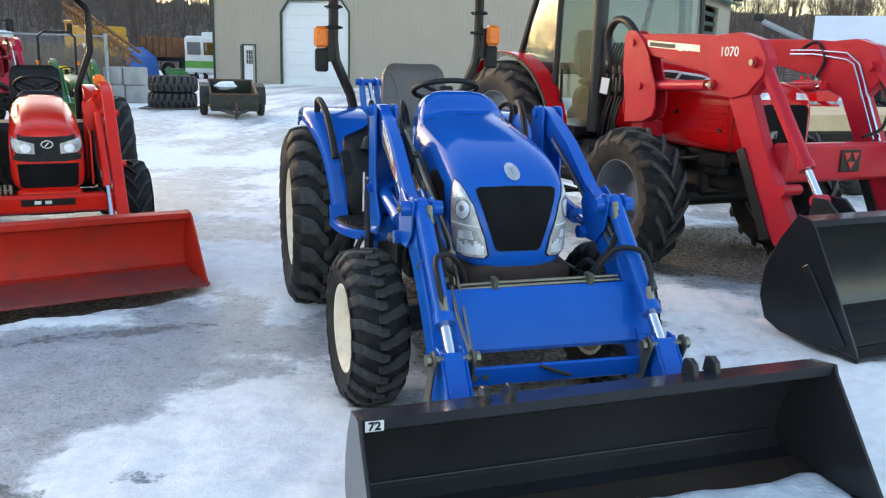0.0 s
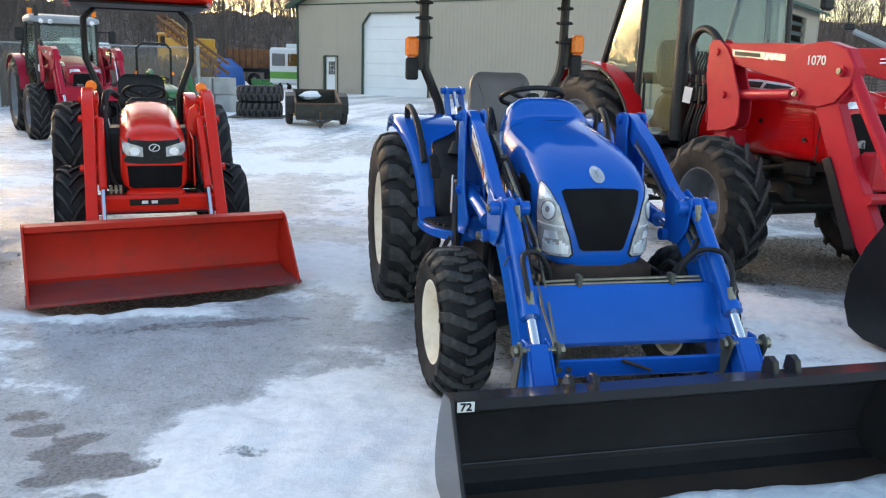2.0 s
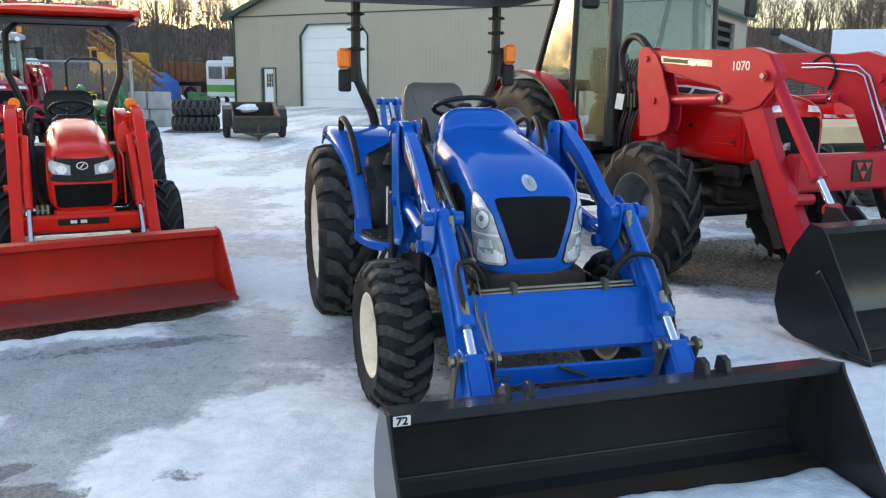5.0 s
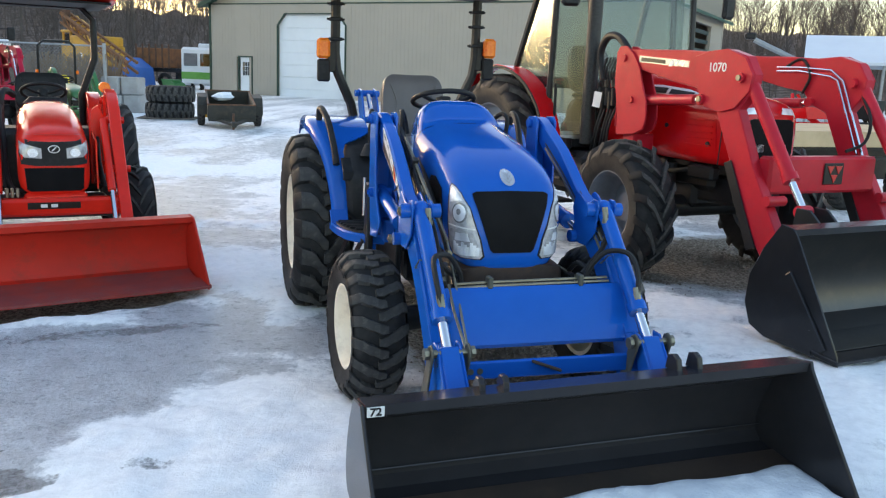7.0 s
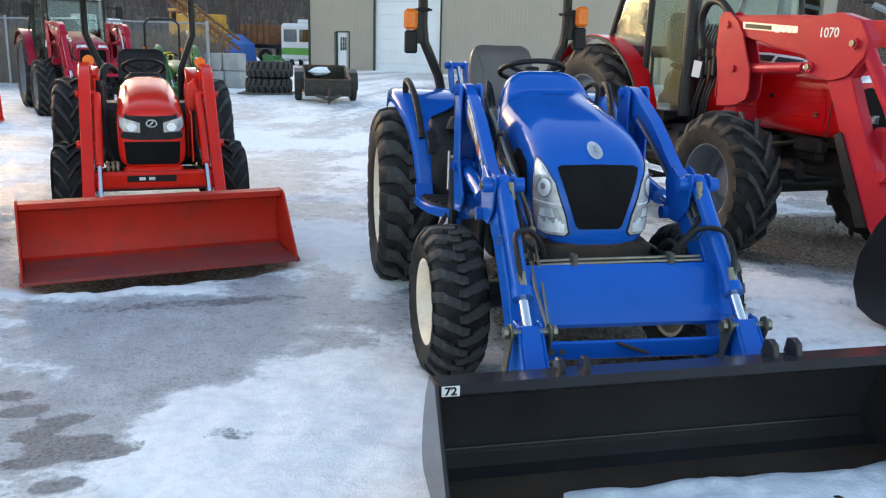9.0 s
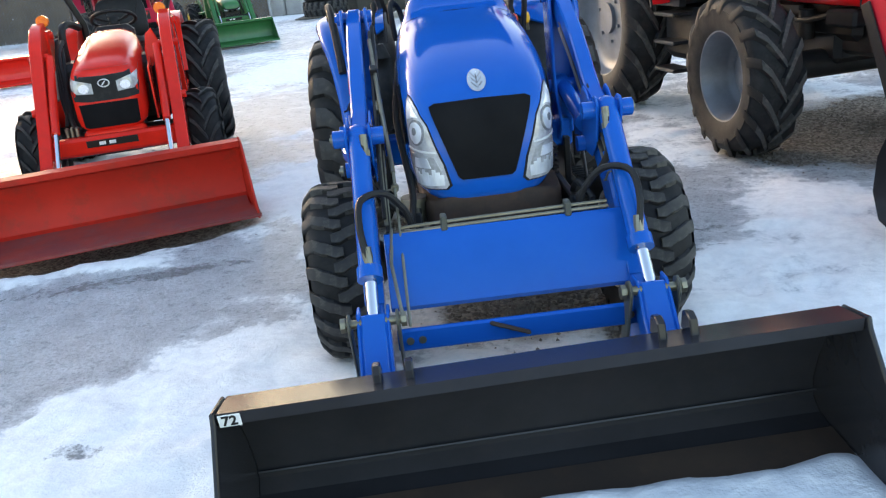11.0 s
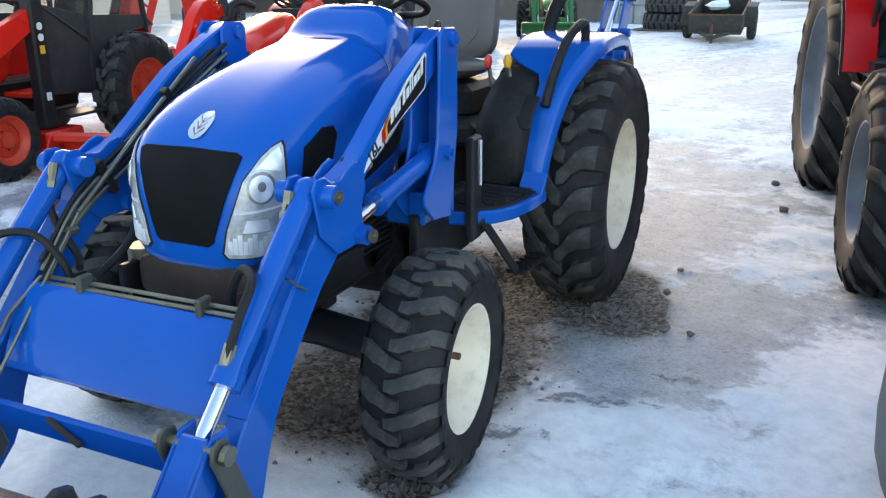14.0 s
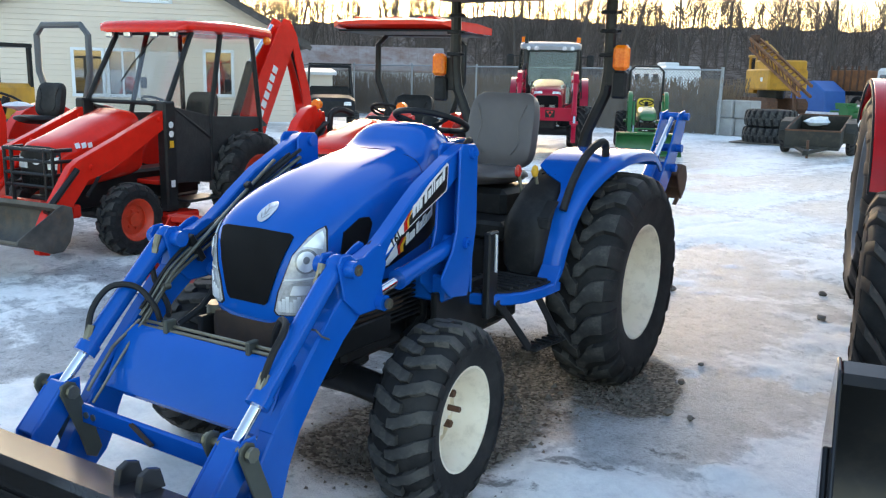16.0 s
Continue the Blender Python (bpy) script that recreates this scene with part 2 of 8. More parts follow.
bucket_used = stuff("used_bucket_steel", (0.05, 0.047, 0.045), (0.12, 0.105, 0.09), rough=0.55, scale=4, dirt=(0.16, 0.10, 0.06), dirt_amount=0.5, bump=0.12, spec=0.3)
rubber = stuff("tyre_rubber", (0.012, 0.012, 0.013), (0.028, 0.027, 0.027), rough=0.66, scale=5, fine=90, dirt=(0.070, 0.065, 0.061), dirt_amount=0.3, bump=0.25, spec=0.2)
rubber_worn = stuff("worn_tread_rubber", (0.030, 0.030, 0.030), (0.075, 0.070, 0.065), rough=0.7, scale=7, fine=70, dirt=(0.15, 0.135, 0.115), dirt_amount=0.6, bump=0.3, spec=0.25)
rubber_old = stuff("old_tyre_rubber", (0.035, 0.033, 0.03), (0.06, 0.056, 0.05), rough=0.85, scale=3, dirt=(0.13, 0.115, 0.095), dirt_amount=0.5, bump=0.3, spec=0.2)
cream = stuff("cream_rim_paint", (0.87, 0.77, 0.62), (0.80, 0.69, 0.53), rough=0.45, scale=5, dirt=(0.30, 0.20, 0.11), dirt_amount=0.35, bump=0.06)
grey_rim = stuff("grey_rim_paint", (0.17, 0.185, 0.21), (0.12, 0.13, 0.15), rough=0.42, metal=0.2, dirt=(0.14, 0.12, 0.10), dirt_amount=0.25)
orange_rim = stuff("orange_rim_paint", (0.72, 0.06, 0.02), rough=0.42, dirt=(0.25, 0.07, 0.04), dirt_amount=0.3)
steel = stuff("zinc_steel", (0.26, 0.25, 0.20), (0.18, 0.165, 0.12), rough=0.42, metal=0.85, dirt=(0.10, 0.07, 0.045), dirt_amount=0.4)
bracket_grey = stuff("olive_grey_plate", (0.10, 0.105, 0.085), (0.08, 0.08, 0.065), rough=0.5, metal=0.3, dirt=(0.07, 0.055, 0.04), dirt_amount=0.3)
chrome = stuff("chrome_rod", (0.82, 0.83, 0.85), (0.75, 0.76, 0.78), rough=0.12, metal=1.0, bump=0, rough_var=0.05)
hose = stuff("hydraulic_hose", (0.014, 0.014, 0.015), rough=0.55, fine=220, bump=0.25, spec=0.3)
seat_grey = stuff("grey_vinyl", (0.120, 0.104, 0.104), (0.10, 0.088, 0.088), rough=0.5, fine=200, bump=0.15)
rust = stuff("rusty_steel", (0.13, 0.060, 0.032), (0.075, 0.04, 0.027), rough=0.85, scale=9, dirt=(0.20, 0.09, 0.035), dirt_amount=0.6, bump=0.35)
brown_panel = stuff("weathered_black_panel", (0.062, 0.040, 0.030), (0.036, 0.026, 0.021), rough=0.6, scale=8, dirt=(0.10, 0.05, 0.03), dirt_amount=0.5, spec=0.2)
mesh_black = stuff("black_screen", (0.006, 0.006, 0.007), (0.010, 0.010, 0.011), rough=0.6, fine=400, bump=0.5, spec=0.08)
white_vinyl = stuff("white_vinyl", (0.78, 0.78, 0.77), (0.70, 0.70, 0.69), rough=0.4, bump=0.02)
black_vinyl = stuff("black_vinyl", (0.008, 0.008, 0.009), rough=0.35, bump=0.0, spec=0.3)
yellow_vinyl = stuff("yellow_vinyl", (0.80, 0.42, 0.02), rough=0.4, bump=0.0)
red_vinyl = stuff("red_vinyl", (0.55, 0.02, 0.015), rough=0.4, bump=0.0)
silver = stuff("silver_plate", (0.72, 0.74, 0.76), rough=0.25, metal=0.7, bump=0.0)
yellow = stuff("machine_yellow", (0.60, 0.30, 0.022), (0.46, 0.22, 0.02), rough=0.5, scale=1.5, dirt=(0.17, 0.10, 0.045), dirt_amount=0.5)
green = stuff("machine_green", (0.02, 0.15, 0.035), rough=0.4, coat=0.2, dirt=(0.08, 0.09, 0.05), dirt_amount=0.3)
seat_yellow = stuff("yellow_seat", (0.80, 0.55, 0.015), rough=0.45)
amber, nt_a, b_a = nodes_of("amber_lens")
nt_a.links.new(put_ramp(nt_a, put_noise(nt_a, 55.0), [(0.3, (0.85, 0.14, 0.004)), (0.7, (1.0, 0.26, 0.012))]), b_a.inputs["Base Color"])
b_a.inputs["Roughness"].default_value, b_a.inputs["Subsurface Weight"].default_value = 0.22, 0.4
b_a.inputs["Subsurface Radius"].default_value = (0.02, 0.006, 0.002)
red_lens = stuff("red_lens", (0.6, 0.02, 0.01), rough=0.2, bump=0.0)
cab_glass = glass_of("cab_glass", (0.74, 0.80, 0.77), 0.012, 0.0)
clear_vinyl = glass_of("clear_vinyl", (0.93, 0.93, 0.92), 0.09, 0.03)
reflector, nt_r, b_r = nodes_of("lamp_reflector")
nt_r.links.new(put_ramp(nt_r, put_noise(nt_r, 14.0, 1.0), [(0.36, (0.62, 0.64, 0.67)), (0.60, (0.94, 0.95, 0.96))]), b_r.inputs["Base Color"])
b_r.inputs["Metallic"].default_value, b_r.inputs["Roughness"].default_value = 0.25, 0.25
put_bump(nt_r, b_r, put_noise(nt_r, 60.0, 1.0), 0.35, 0.006)
lamp_shell = stuff("lamp_housing", (0.60, 0.60, 0.61), (0.36, 0.36, 0.37), rough=0.22, metal=0.2, scale=30, bump=0.05)
lamp_deep = stuff("lamp_recess", (0.34, 0.335, 0.335), (0.58, 0.575, 0.57), rough=0.14, metal=0.25, scale=26, bump=0.08, rough_var=0.1)
lamp_dark = stuff("lamp_ring", (0.20, 0.20, 0.205), (0.34, 0.34, 0.345), rough=0.2, metal=0.3, scale=40, bump=0.04)

# ---- ground ----
BLUE = pose(0.3254, 4.2397, 0, 0, 0, 18.8)
SNOWY = [(-0.86, 3.35, 0.42, 0.55, 0.50), (-0.62, 4.05, 0.25, 0.5, 0.35), (-1.1, 3.0, 0.40, 0.30, 0.30), (0.3, 3.3, 0.9, 0.45, 0.55), (-1.68, 6.7, 0.5, 1.1, 0.30), (-0.95, 5.6, 0.25, 0.5, 0.40),
         (1.6, 5.8, 0.35, 0.5, 0.35), (2.6, 5.2, 0.6, 0.4, 0.45), (1.33, 3.95, 0.6, 0.45, 0.50), (1.3, 5.1, 0.25, 0.35, 0.22), (1.83, 6.2, 0.35, 0.45, 0.35), (1.05, 5.0, 0.3, 0.3, 0.30), (0.8, 7.4, 0.5, 0.8, 0.25),
         (-1.4, 10.6, 1.2, 1.0, 0.30), (-4.5, 12.8, 1.6, 1.2, 0.30), (-2.15, 4.98, 0.42, 0.13, 0.62), (-2.95, 4.72, 0.45, 0.12, 0.5), (0.5, 3.85, 0.55, 0.25, 0.45), (-6.0, 21.5, 5.0, 0.7, 0.3), (-11.5, 23.9, 3.0, 0.8, 0.6), (-4.4, 3.4, 1.2, 0.9, 0.25), (2.3, 4.3, 0.7, 0.5, 0.4), (1.75, 4.80, 0.35, 0.22, 0.30), (1.35, 4.55, 0.30, 0.18, 0.22), (-1.02, 5.15, 0.16, 0.30, 0.30), (-1.25, 3.35, 0.22, 0.16, 0.25)]
ICY = [(0.85, 5.6, 0.30, 0.7, 0.35), (1.40, 5.7, 0.40, 0.9, 0.20), (1.75, 4.85, 0.40, 0.45, 0.06), (0.45, 7.2, 0.7, 0.8, 0.22), (-2.45, 4.45, 0.9, 0.40, 0.28), (-1.1, 9.6, 1.2, 0.7, 0.15), (-1.8, 4.3, 0.65, 0.5, 0.42), (-1.5, 5.0, 0.5, 0.35, 0.35), (-1.5, 3.75, 0.3, 0.25, 0.30), (1.6, 4.75, 0.22, 0.35, 0.12), (1.0, 6.45, 0.3, 0.4, 0.22), (0.95, 5.5, 0.18, 0.25, 0.25), (2.2, 6.9, 0.35, 0.35, 0.2), (-1.75, 3.05, 0.35, 0.25, 0.45), (-3.5, 9.5, 1.2, 1.0, 0.2)]
# bare gravel; row (-2.47, 5.40) paints dirt and shadow under the orange bucket's lip
BARE_AND_SHADE = [(0.50, 4.95, 0.30, 0.32, 0.45), (0.40, 4.45, 0.40, 0.28, 0.55), (0.35, 4.75, 0.42, 0.40, 0.70), (0.15, 5.25, 0.50, 0.55, 0.75), (-0.15, 6.0, 0.80, 0.50, 0.80), (0.62, 6.0, 0.20, 0.40, 0.60), (0.93, 4.28, 0.15, 0.12, 0.7),
        (2.6, 7.8, 0.9, 0.8, 0.85), (3.0, 6.9, 0.7, 0.5, 0.6), (1.75, 7.0, 0.22, 0.25, 0.50), (-2.47, 5.40, 0.95, 0.27, 1.1), (-4.6, 5.6, 0.9, 0.7, 0.6), (0.55, 6.3, 0.12, 0.3, 0.5), (2.45, 7.35, 0.5, 0.45, 0.7), (2.9, 8.4, 0.9, 0.8, 0.6), (0.92, 4.45, 0.14, 0.12, 0.55), (0.75, 6.05, 0.16, 0.30, 0.45)]
TURN_BARE = 30.0
WET = [(-1.41, 2.93, 0.13, 0.07, 0.8), (-1.53, 3.00, 0.10, 0.06, 0.8), (-1.64, 2.94, 0.11, 0.06, 0.9), (-1.78, 3.00, 0.10, 0.06, 0.9), (-1.73, 3.15, 0.12, 0.06, 0.8), (-1.95, 3.19, 0.12, 0.08, 0.8), (-2.10, 3.31, 0.12, 0.08, 0.7), (-1.66, 2.80, 0.13, 0.07, 0.8), (-1.45, 2.66, 0.12, 0.07, 0.8), (-0.98, 3.11, 0.16, 0.08, 0.36), (-0.85, 3.04, 0.10, 0.06, 0.34),
       (1.05, 5.15, 0.35, 0.10, 0.5), (0.95, 4.75, 0.30, 0.10, 0.45), (1.25, 5.55, 0.30, 0.12, 0.35), (-2.2, 4.65, 0.7, 0.14, 0.45), (-1.55, 4.95, 0.40, 0.10, 0.35)]


def blobs(x, y, rows, turn=0.0):
    total = np.zeros_like(x)
    c, s = math.cos(radians(turn)), math.sin(radians(turn))
    for cx, cy, rx, ry, amp in rows:
        dx, dy = x - cx, y - cy
        total += amp * np.exp(-(((c * dx + s * dy) / rx) ** 2 + ((-s * dx + c * dy) / ry) ** 2))
    return total


def field(x, y, scale, seed, octaves=4):
    out = np.zeros(x.shape)
    flat = [noise.fractal(Vector((px * scale + seed, py * scale - seed, seed * 0.37)), 0.9, 2.1, octaves) for px, py in zip(x.ravel(), y.ravel())]
    out.ravel()[:] = flat
    return out


def rise(x, y):
    """The yard climbs a little towards the back."""
    d = np.hypot(x, y)
    return 0.15 * np.clip((d - 13) / 11, 0, 1) ** 1.5 + 0.05 * np.clip((d - 24) / 24, 0, 1)


def spaced(lo, hi, a, b, step):
    fine = np.arange(a, b + 1e-6, step)
    left, right, k = [a], [b], step
    while left[-1] > lo:
        k *= 1.16
        left.append(left[-1] - k)
    k = step
    while right[-1] < hi:
        k *= 1.16
        right.append(right[-1] + k)
    return np.concatenate([left[:0:-1], fine, right[1:]])


gx, gy = np.meshgrid(spaced(-1500, 1500, -4.6, 4.2, 0.045), spaced(-1500, 1500, 1.6, 9.4, 0.045))
snow_field = 0.51 + 0.30 * field(gx, gy, 0.75, 3.1) + 0.16 * field(gx, gy, 2.9, 7.7) + 0.20 * field(gx * 0.6, gy * 1.9, 1.5, 8.4) + blobs(gx, gy, SNOWY) - blobs(gx, gy, ICY)
bare_shade_field = blobs(gx, gy, BARE_AND_SHADE, TURN_BARE) + 0.16 * field(gx, gy, 2.2, 5.5)
wet_field = blobs(gx, gy, WET, TURN_BARE)
lumps = 0.6 * field(gx, gy, 2.6, 1.7, 5) + 0.7 * field(gx, gy, 6.5, 4.4, 4)
near = np.clip((20 - np.hypot(gx, gy - 5)) / 8, 0, 1)
gz = near * (0.012 * field(gx, gy, 0.9, 6.6, 2) + (0.018 * np.clip((snow_field + 0.25 * lumps - 0.58) / 0.16, 0, 1) + 0.038 * np.clip(snow_field - 0.66, 0, 0.5)) * (1 + 0.7 * lumps) * (1 - np.clip(bare_shade_field * 1.6 + wet_field * 1.2, 0, 1)) - 0.028 * np.clip(bare_shade_field, 0, 1) - 0.010 * np.clip(wet_field, 0, 1) + 0.003 * lumps)
c_b, s_b = math.cos(radians(36)), math.sin(radians(36))
ub, vb = c_b * (gx + 2.42) + s_b * (gy - 5.18), -s_b * (gx + 2.42) + c_b * (gy - 5.18)
gz = gz + rise(gx, gy) - 0.004 - 0.055 * np.exp(-(ub / 0.86) ** 6 - ((vb - 0.22) / 0.30) ** 4)
rows_n, cols_n = gx.shape
g = Geo()
g.v = list(zip(gx.ravel().tolist(), gy.ravel().tolist(), gz.ravel().tolist()))
ii, jj = np.meshgrid(np.arange(rows_n - 1), np.arange(cols_n - 1), indexing="ij")
a0 = (ii * cols_n + jj).ravel()
g.f = np.stack([a0, a0 + 1, a0 + 1 + cols_n, a0 + cols_n], 1).tolist()
ground_me = bpy.data.meshes.new("ground")
ground_me.from_pydata(g.v, [], g.f)
ground_me.shade_smooth()
for key, values in (("snow", snow_field), ("bare", bare_shade_field), ("wet", wet_field)):
    ground_me.attributes.new(key, "FLOAT", "POINT").data.foreach_set("value", values.ravel().astype(np.float32))


def ground_material():
    mat, nt, b = nodes_of("icy_yard")
    sn, ba = nt.nodes.new("ShaderNodeAttribute"), nt.nodes.new("ShaderNodeAttribute")
    sn.attribute_name, ba.attribute_name = "snow", "bare"
    n1, n2, n3 = put_noise(nt, 5.0, 8.0, 0.72), put_noise(nt, 15.0, 7.0, 0.72), put_noise(nt, 110.0, 3.0, 0.6)
    mixed = put_math(nt, "ADD", sn.outputs["Fac"], put_math(nt, "MULTIPLY_ADD", n1, 0.80, -0.40))
    mixed = put_math(nt, "ADD", mixed, put_math(nt, "MULTIPLY_ADD", n2, 0.58, -0.29))
    snow = put_ramp(nt, mixed, [(0.38, (0, 0, 0)), (0.50, (0.20,) * 3), (0.57, (0.74,) * 3), (0.68, (1, 1, 1))])
    ice = put_mix(nt, put_ramp(nt, n1, [(0.32, (0, 0, 0)), (0.66, (1, 1, 1))]), (0.36, 0.37, 0.39), (0.60, 0.615, 0.635))
    ice = put_mix(nt, put_ramp(nt, n2, [(0.52, (0, 0, 0)), (0.75, (0.45,) * 3)]), ice, (0.12, 0.115, 0.11))
    n4 = put_noise(nt, 62.0, 5.0, 0.75)
    ice = put_mix(nt, put_ramp(nt, n4, [(0.50, (0, 0, 0)), (0.60, (0.42,) * 3)]), ice, (0.13, 0.13, 0.135))
    ice = put_mix(nt, put_ramp(nt, n4, [(0.30, (0.6,) * 3), (0.42, (0, 0, 0))]), ice, (0.62, 0.64, 0.67))
    white = put_mix(nt, put_ramp(nt, n2, [(0.3, (0, 0, 0)), (0.6, (1, 1, 1))]), (0.82, 0.82, 0.825), (0.975, 0.97, 0.965))
    c = put_mix(nt, snow, ice, white)
    stones = nt.nodes.new("ShaderNodeTexVoronoi")
    stones.inputs["Scale"].default_value = 58.0
    tc = nt.nodes.new("ShaderNodeTexCoord")
    nt.links.new(tc.outputs["Object"], stones.inputs["Vector"])
    grit = put_mix(nt, put_ramp(nt, stones.outputs["Color"], [(0.2, (0, 0, 0)), (0.8, (1, 1, 1))]), (0.10, 0.083, 0.066), (0.33, 0.285, 0.235))
    we = nt.nodes.new("ShaderNodeAttribute")
    we.attribute_name = "wet"
    wet = put_math(nt, "ADD", we.outputs["Fac"], put_math(nt, "MULTIPLY_ADD", n1, 0.8, -0.40))
    wet = put_math(nt, "ADD", wet, put_math(nt, "MULTIPLY_ADD", n2, 0.9, -0.45))
    wet = put_ramp(nt, wet, [(0.33, (0, 0, 0)), (0.47, (0.85,) * 3)])
    c = put_mix(nt, wet, c, put_mix(nt, put_ramp(nt, n4, [(0.40, (0, 0, 0)), (0.62, (1, 1, 1))]), (0.24, 0.245, 0.255), (0.085, 0.082, 0.080)))
    bare = put_math(nt, "ADD", ba.outputs["Fac"], put_math(nt, "MULTIPLY_ADD", n1, 0.55, -0.275))
    bare = put_math(nt, "ADD", bare, put_math(nt, "MULTIPLY_ADD", n2, 0.4, -0.2))
    bare = put_ramp(nt, bare, [(0.30, (0, 0, 0)), (0.52, (1, 1, 1))])
    c = put_mix(nt, bare, c, grit)
    nt.links.new(c, b.inputs["Base Color"])
    b.inputs["Specular IOR Level"].default_value = 0.16
    r = put_math(nt, "MULTIPLY_ADD", snow, 0.45, 0.26)
    r = put_math(nt, "MULTIPLY_ADD", wet, -0.10, r)
    r = put_math(nt, "ADD", r, put_math(nt, "MULTIPLY_ADD", n2, 0.26, -0.10))
    r = put_math(nt, "MAXIMUM", r, put_math(nt, "MULTIPLY", bare, 0.85))
    nt.links.new(r, b.inputs["Roughness"])
    h = put_math(nt, "ADD", put_math(nt, "MULTIPLY", n2, 0.6), put_math(nt, "MULTIPLY", n3, 0.25))
    h = put_math(nt, "ADD", h, put_math(nt, "MULTIPLY", put_math(nt, "MULTIPLY", stones.outputs["Distance"], bare), -0.9))
    h = put_math(nt, "ADD", h, put_math(nt, "MULTIPLY", n4, 0.35))
    put_bump(nt, b, h, 0.8, 0.022)
    return mat


ground_me.materials.append(ground_material())
ground = new("ground", ground_me)
tagged(ground, "icy yard with packed snow patches and bare gravel", "ground", kind="structure")


def height_at(x, y):
    return float(rise(np.array([x], float), np.array([y], float))[0])


# ---- distant hill and woods ----
def woodland():
    """Far leafless woods: upright streaks of trunk and brush over brown litter and thin snow."""
    mat, nt, b = nodes_of("winter_woodland")
    tc, mp = nt.nodes.new("ShaderNodeTexCoord"), nt.nodes.new("ShaderNodeMapping")
    mp.inputs["Scale"].default_value = (1.0, 1.0, 0.10)
    nt.links.new(tc.outputs["Object"], mp.inputs[0])
    st = nt.nodes.new("ShaderNodeTexNoise")
    st.inputs["Scale"].default_value, st.inputs["Detail"].default_value, st.inputs["Roughness"].default_value = 0.9, 6.0, 0.75
    nt.links.new(mp.outputs[0], st.inputs["Vector"])
    c = put_ramp(nt, st.outputs["Fac"], [(0.36, (0.060, 0.047, 0.040)), (0.50, (0.125, 0.100, 0.085)), (0.62, (0.20, 0.165, 0.142))])
    patch = put_ramp(nt, put_noise(nt, 0.05, 6.0, 0.7), [(0.56, (0, 0, 0)), (0.66, (0.5,) * 3)])
    c = put_mix(nt, patch, c, (0.24, 0.215, 0.20))
    nt.links.new(c, b.inputs["Base Color"])
    b.inputs["Roughness"].default_value = 1.0
    b.inputs["Specular IOR Level"].default_value = 0.0
    return mat


wood_floor = woodland()
bark = stuff("grey_bark", (0.060, 0.046, 0.038), (0.105, 0.084, 0.070), rough=0.9, scale=0.6, fine=9, bump=0.2)
ridge = Geo()


def ridge_height(a, dist, hgt):
    far = hgt * (0.75 + 0.45 * noise.noise(Vector((a * 0.03, dist * 0.01, 1.0)))) * (0.55 + 0.45 * np.clip((a + 100) / 90, 0, 1) if a < 0 else 1.0 - 0.25 * np.clip(a / 40, 0, 1))
    far += (0.0 if hgt < 10 else 0.9 * noise.fractal(Vector((a * 2.6, dist * 0.07, 4.0)), 0.8, 2.2, 4))
    return float(far) + (0.2 if hgt else -0.3)


az = np.linspace(-105, 75, 420)
rings = [(78, 0.0), (110, 5.4), (150, 13.2), (210, 21), (300, 27), (420, 31.5), (700, 27)]
pts = []
for dist, hgt in rings:
    for a in az:
        pts.append((dist * math.sin(radians(a)), dist * math.cos(radians(a)), ridge_height(a, dist, hgt)))
n_az = len(az)
ridge.add(pts, [(i * n_az + k, i * n_az + k + 1, (i + 1) * n_az + k + 1, (i + 1) * n_az + k) for i in range(len(rings) - 1) for k in range(n_az - 1)])
tagged(part("backdrop", ridge, wood_floor), "low winter hill with brown woodland and snow", "hill", kind="structure")


def bare_tree(g, rnd, x, y, z, h, thick, levels=3, twigs=5):
    """A leafless tree: tapered trunk, limbs and twigs."""
    def limb(p, d, length, r, level):
        k = 4 if level == 0 else 3
        line, q = [Vector(p)], Vector(d)
        for i in range(k):
            q = (q + Vector((rnd.uniform(-1, 1), rnd.uniform(-1, 1), rnd.uniform(-0.4, 0.8))) * (0.10 if level == 0 else 0.22)).normalized()
            line.append(line[-1] + q * length / k)
        g.tube(line, [r, r * (0.45 if level == 0 else 0.3)], 6 if level == 0 else 4 if level == 1 else 3, cap=False)
        if level < levels:
            for i in range(twigs if level else twigs + 3):
                t = rnd.uniform(0.35 if level == 0 else 0.2, 1.0)
                base = line[min(int(t * k), k - 1)].lerp(line[min(int(t * k) + 1, k)], (t * k) % 1)
                out = Vector((rnd.uniform(-1, 1), rnd.uniform(-1, 1), rnd.uniform(0.25, 1.1))).normalized()
                limb(base, (q * 0.45 + out).normalized(), length * rnd.uniform(0.34, 0.58), max(r * (1 - 0.55 * t) * 0.6, 0.016), level + 1)
    limb((x, y, z), (rnd.uniform(-0.08, 0.08), rnd.uniform(-0.08, 0.08), 1), h, thick, 0)


rnd = random.Random(11)
woods = Geo()
for i in range(1900):
    a, d = rnd.uniform(-98, 50), rnd.uniform(0, 1)
    dist = 64 + 130 * d ** 1.3
    z = max(0.1, float(np.interp(dist, [78, 110, 150, 210], [0, 5.4, 13.2, 21])) * 0.75) - 0.6
    bare_tree(woods, rnd, dist * math.sin(radians(a)), dist * math.cos(radians(a)), z, rnd.uniform(4, 8.5), rnd.uniform(0.035, 0.075), 2, 7)
for i in range(520):
    a, (dist, hgt) = rnd.uniform(-98, 50), rnd.choice(rings[3:6])
    x, y = dist * math.sin(radians(a)), dist * math.cos(radians(a))
    bare_tree(woods, rnd, x, y, ridge_height(a, dist, hgt) - 1.0, rnd.uniform(5, 11) * dist / 300, 0.0009 * dist, 1, 8)
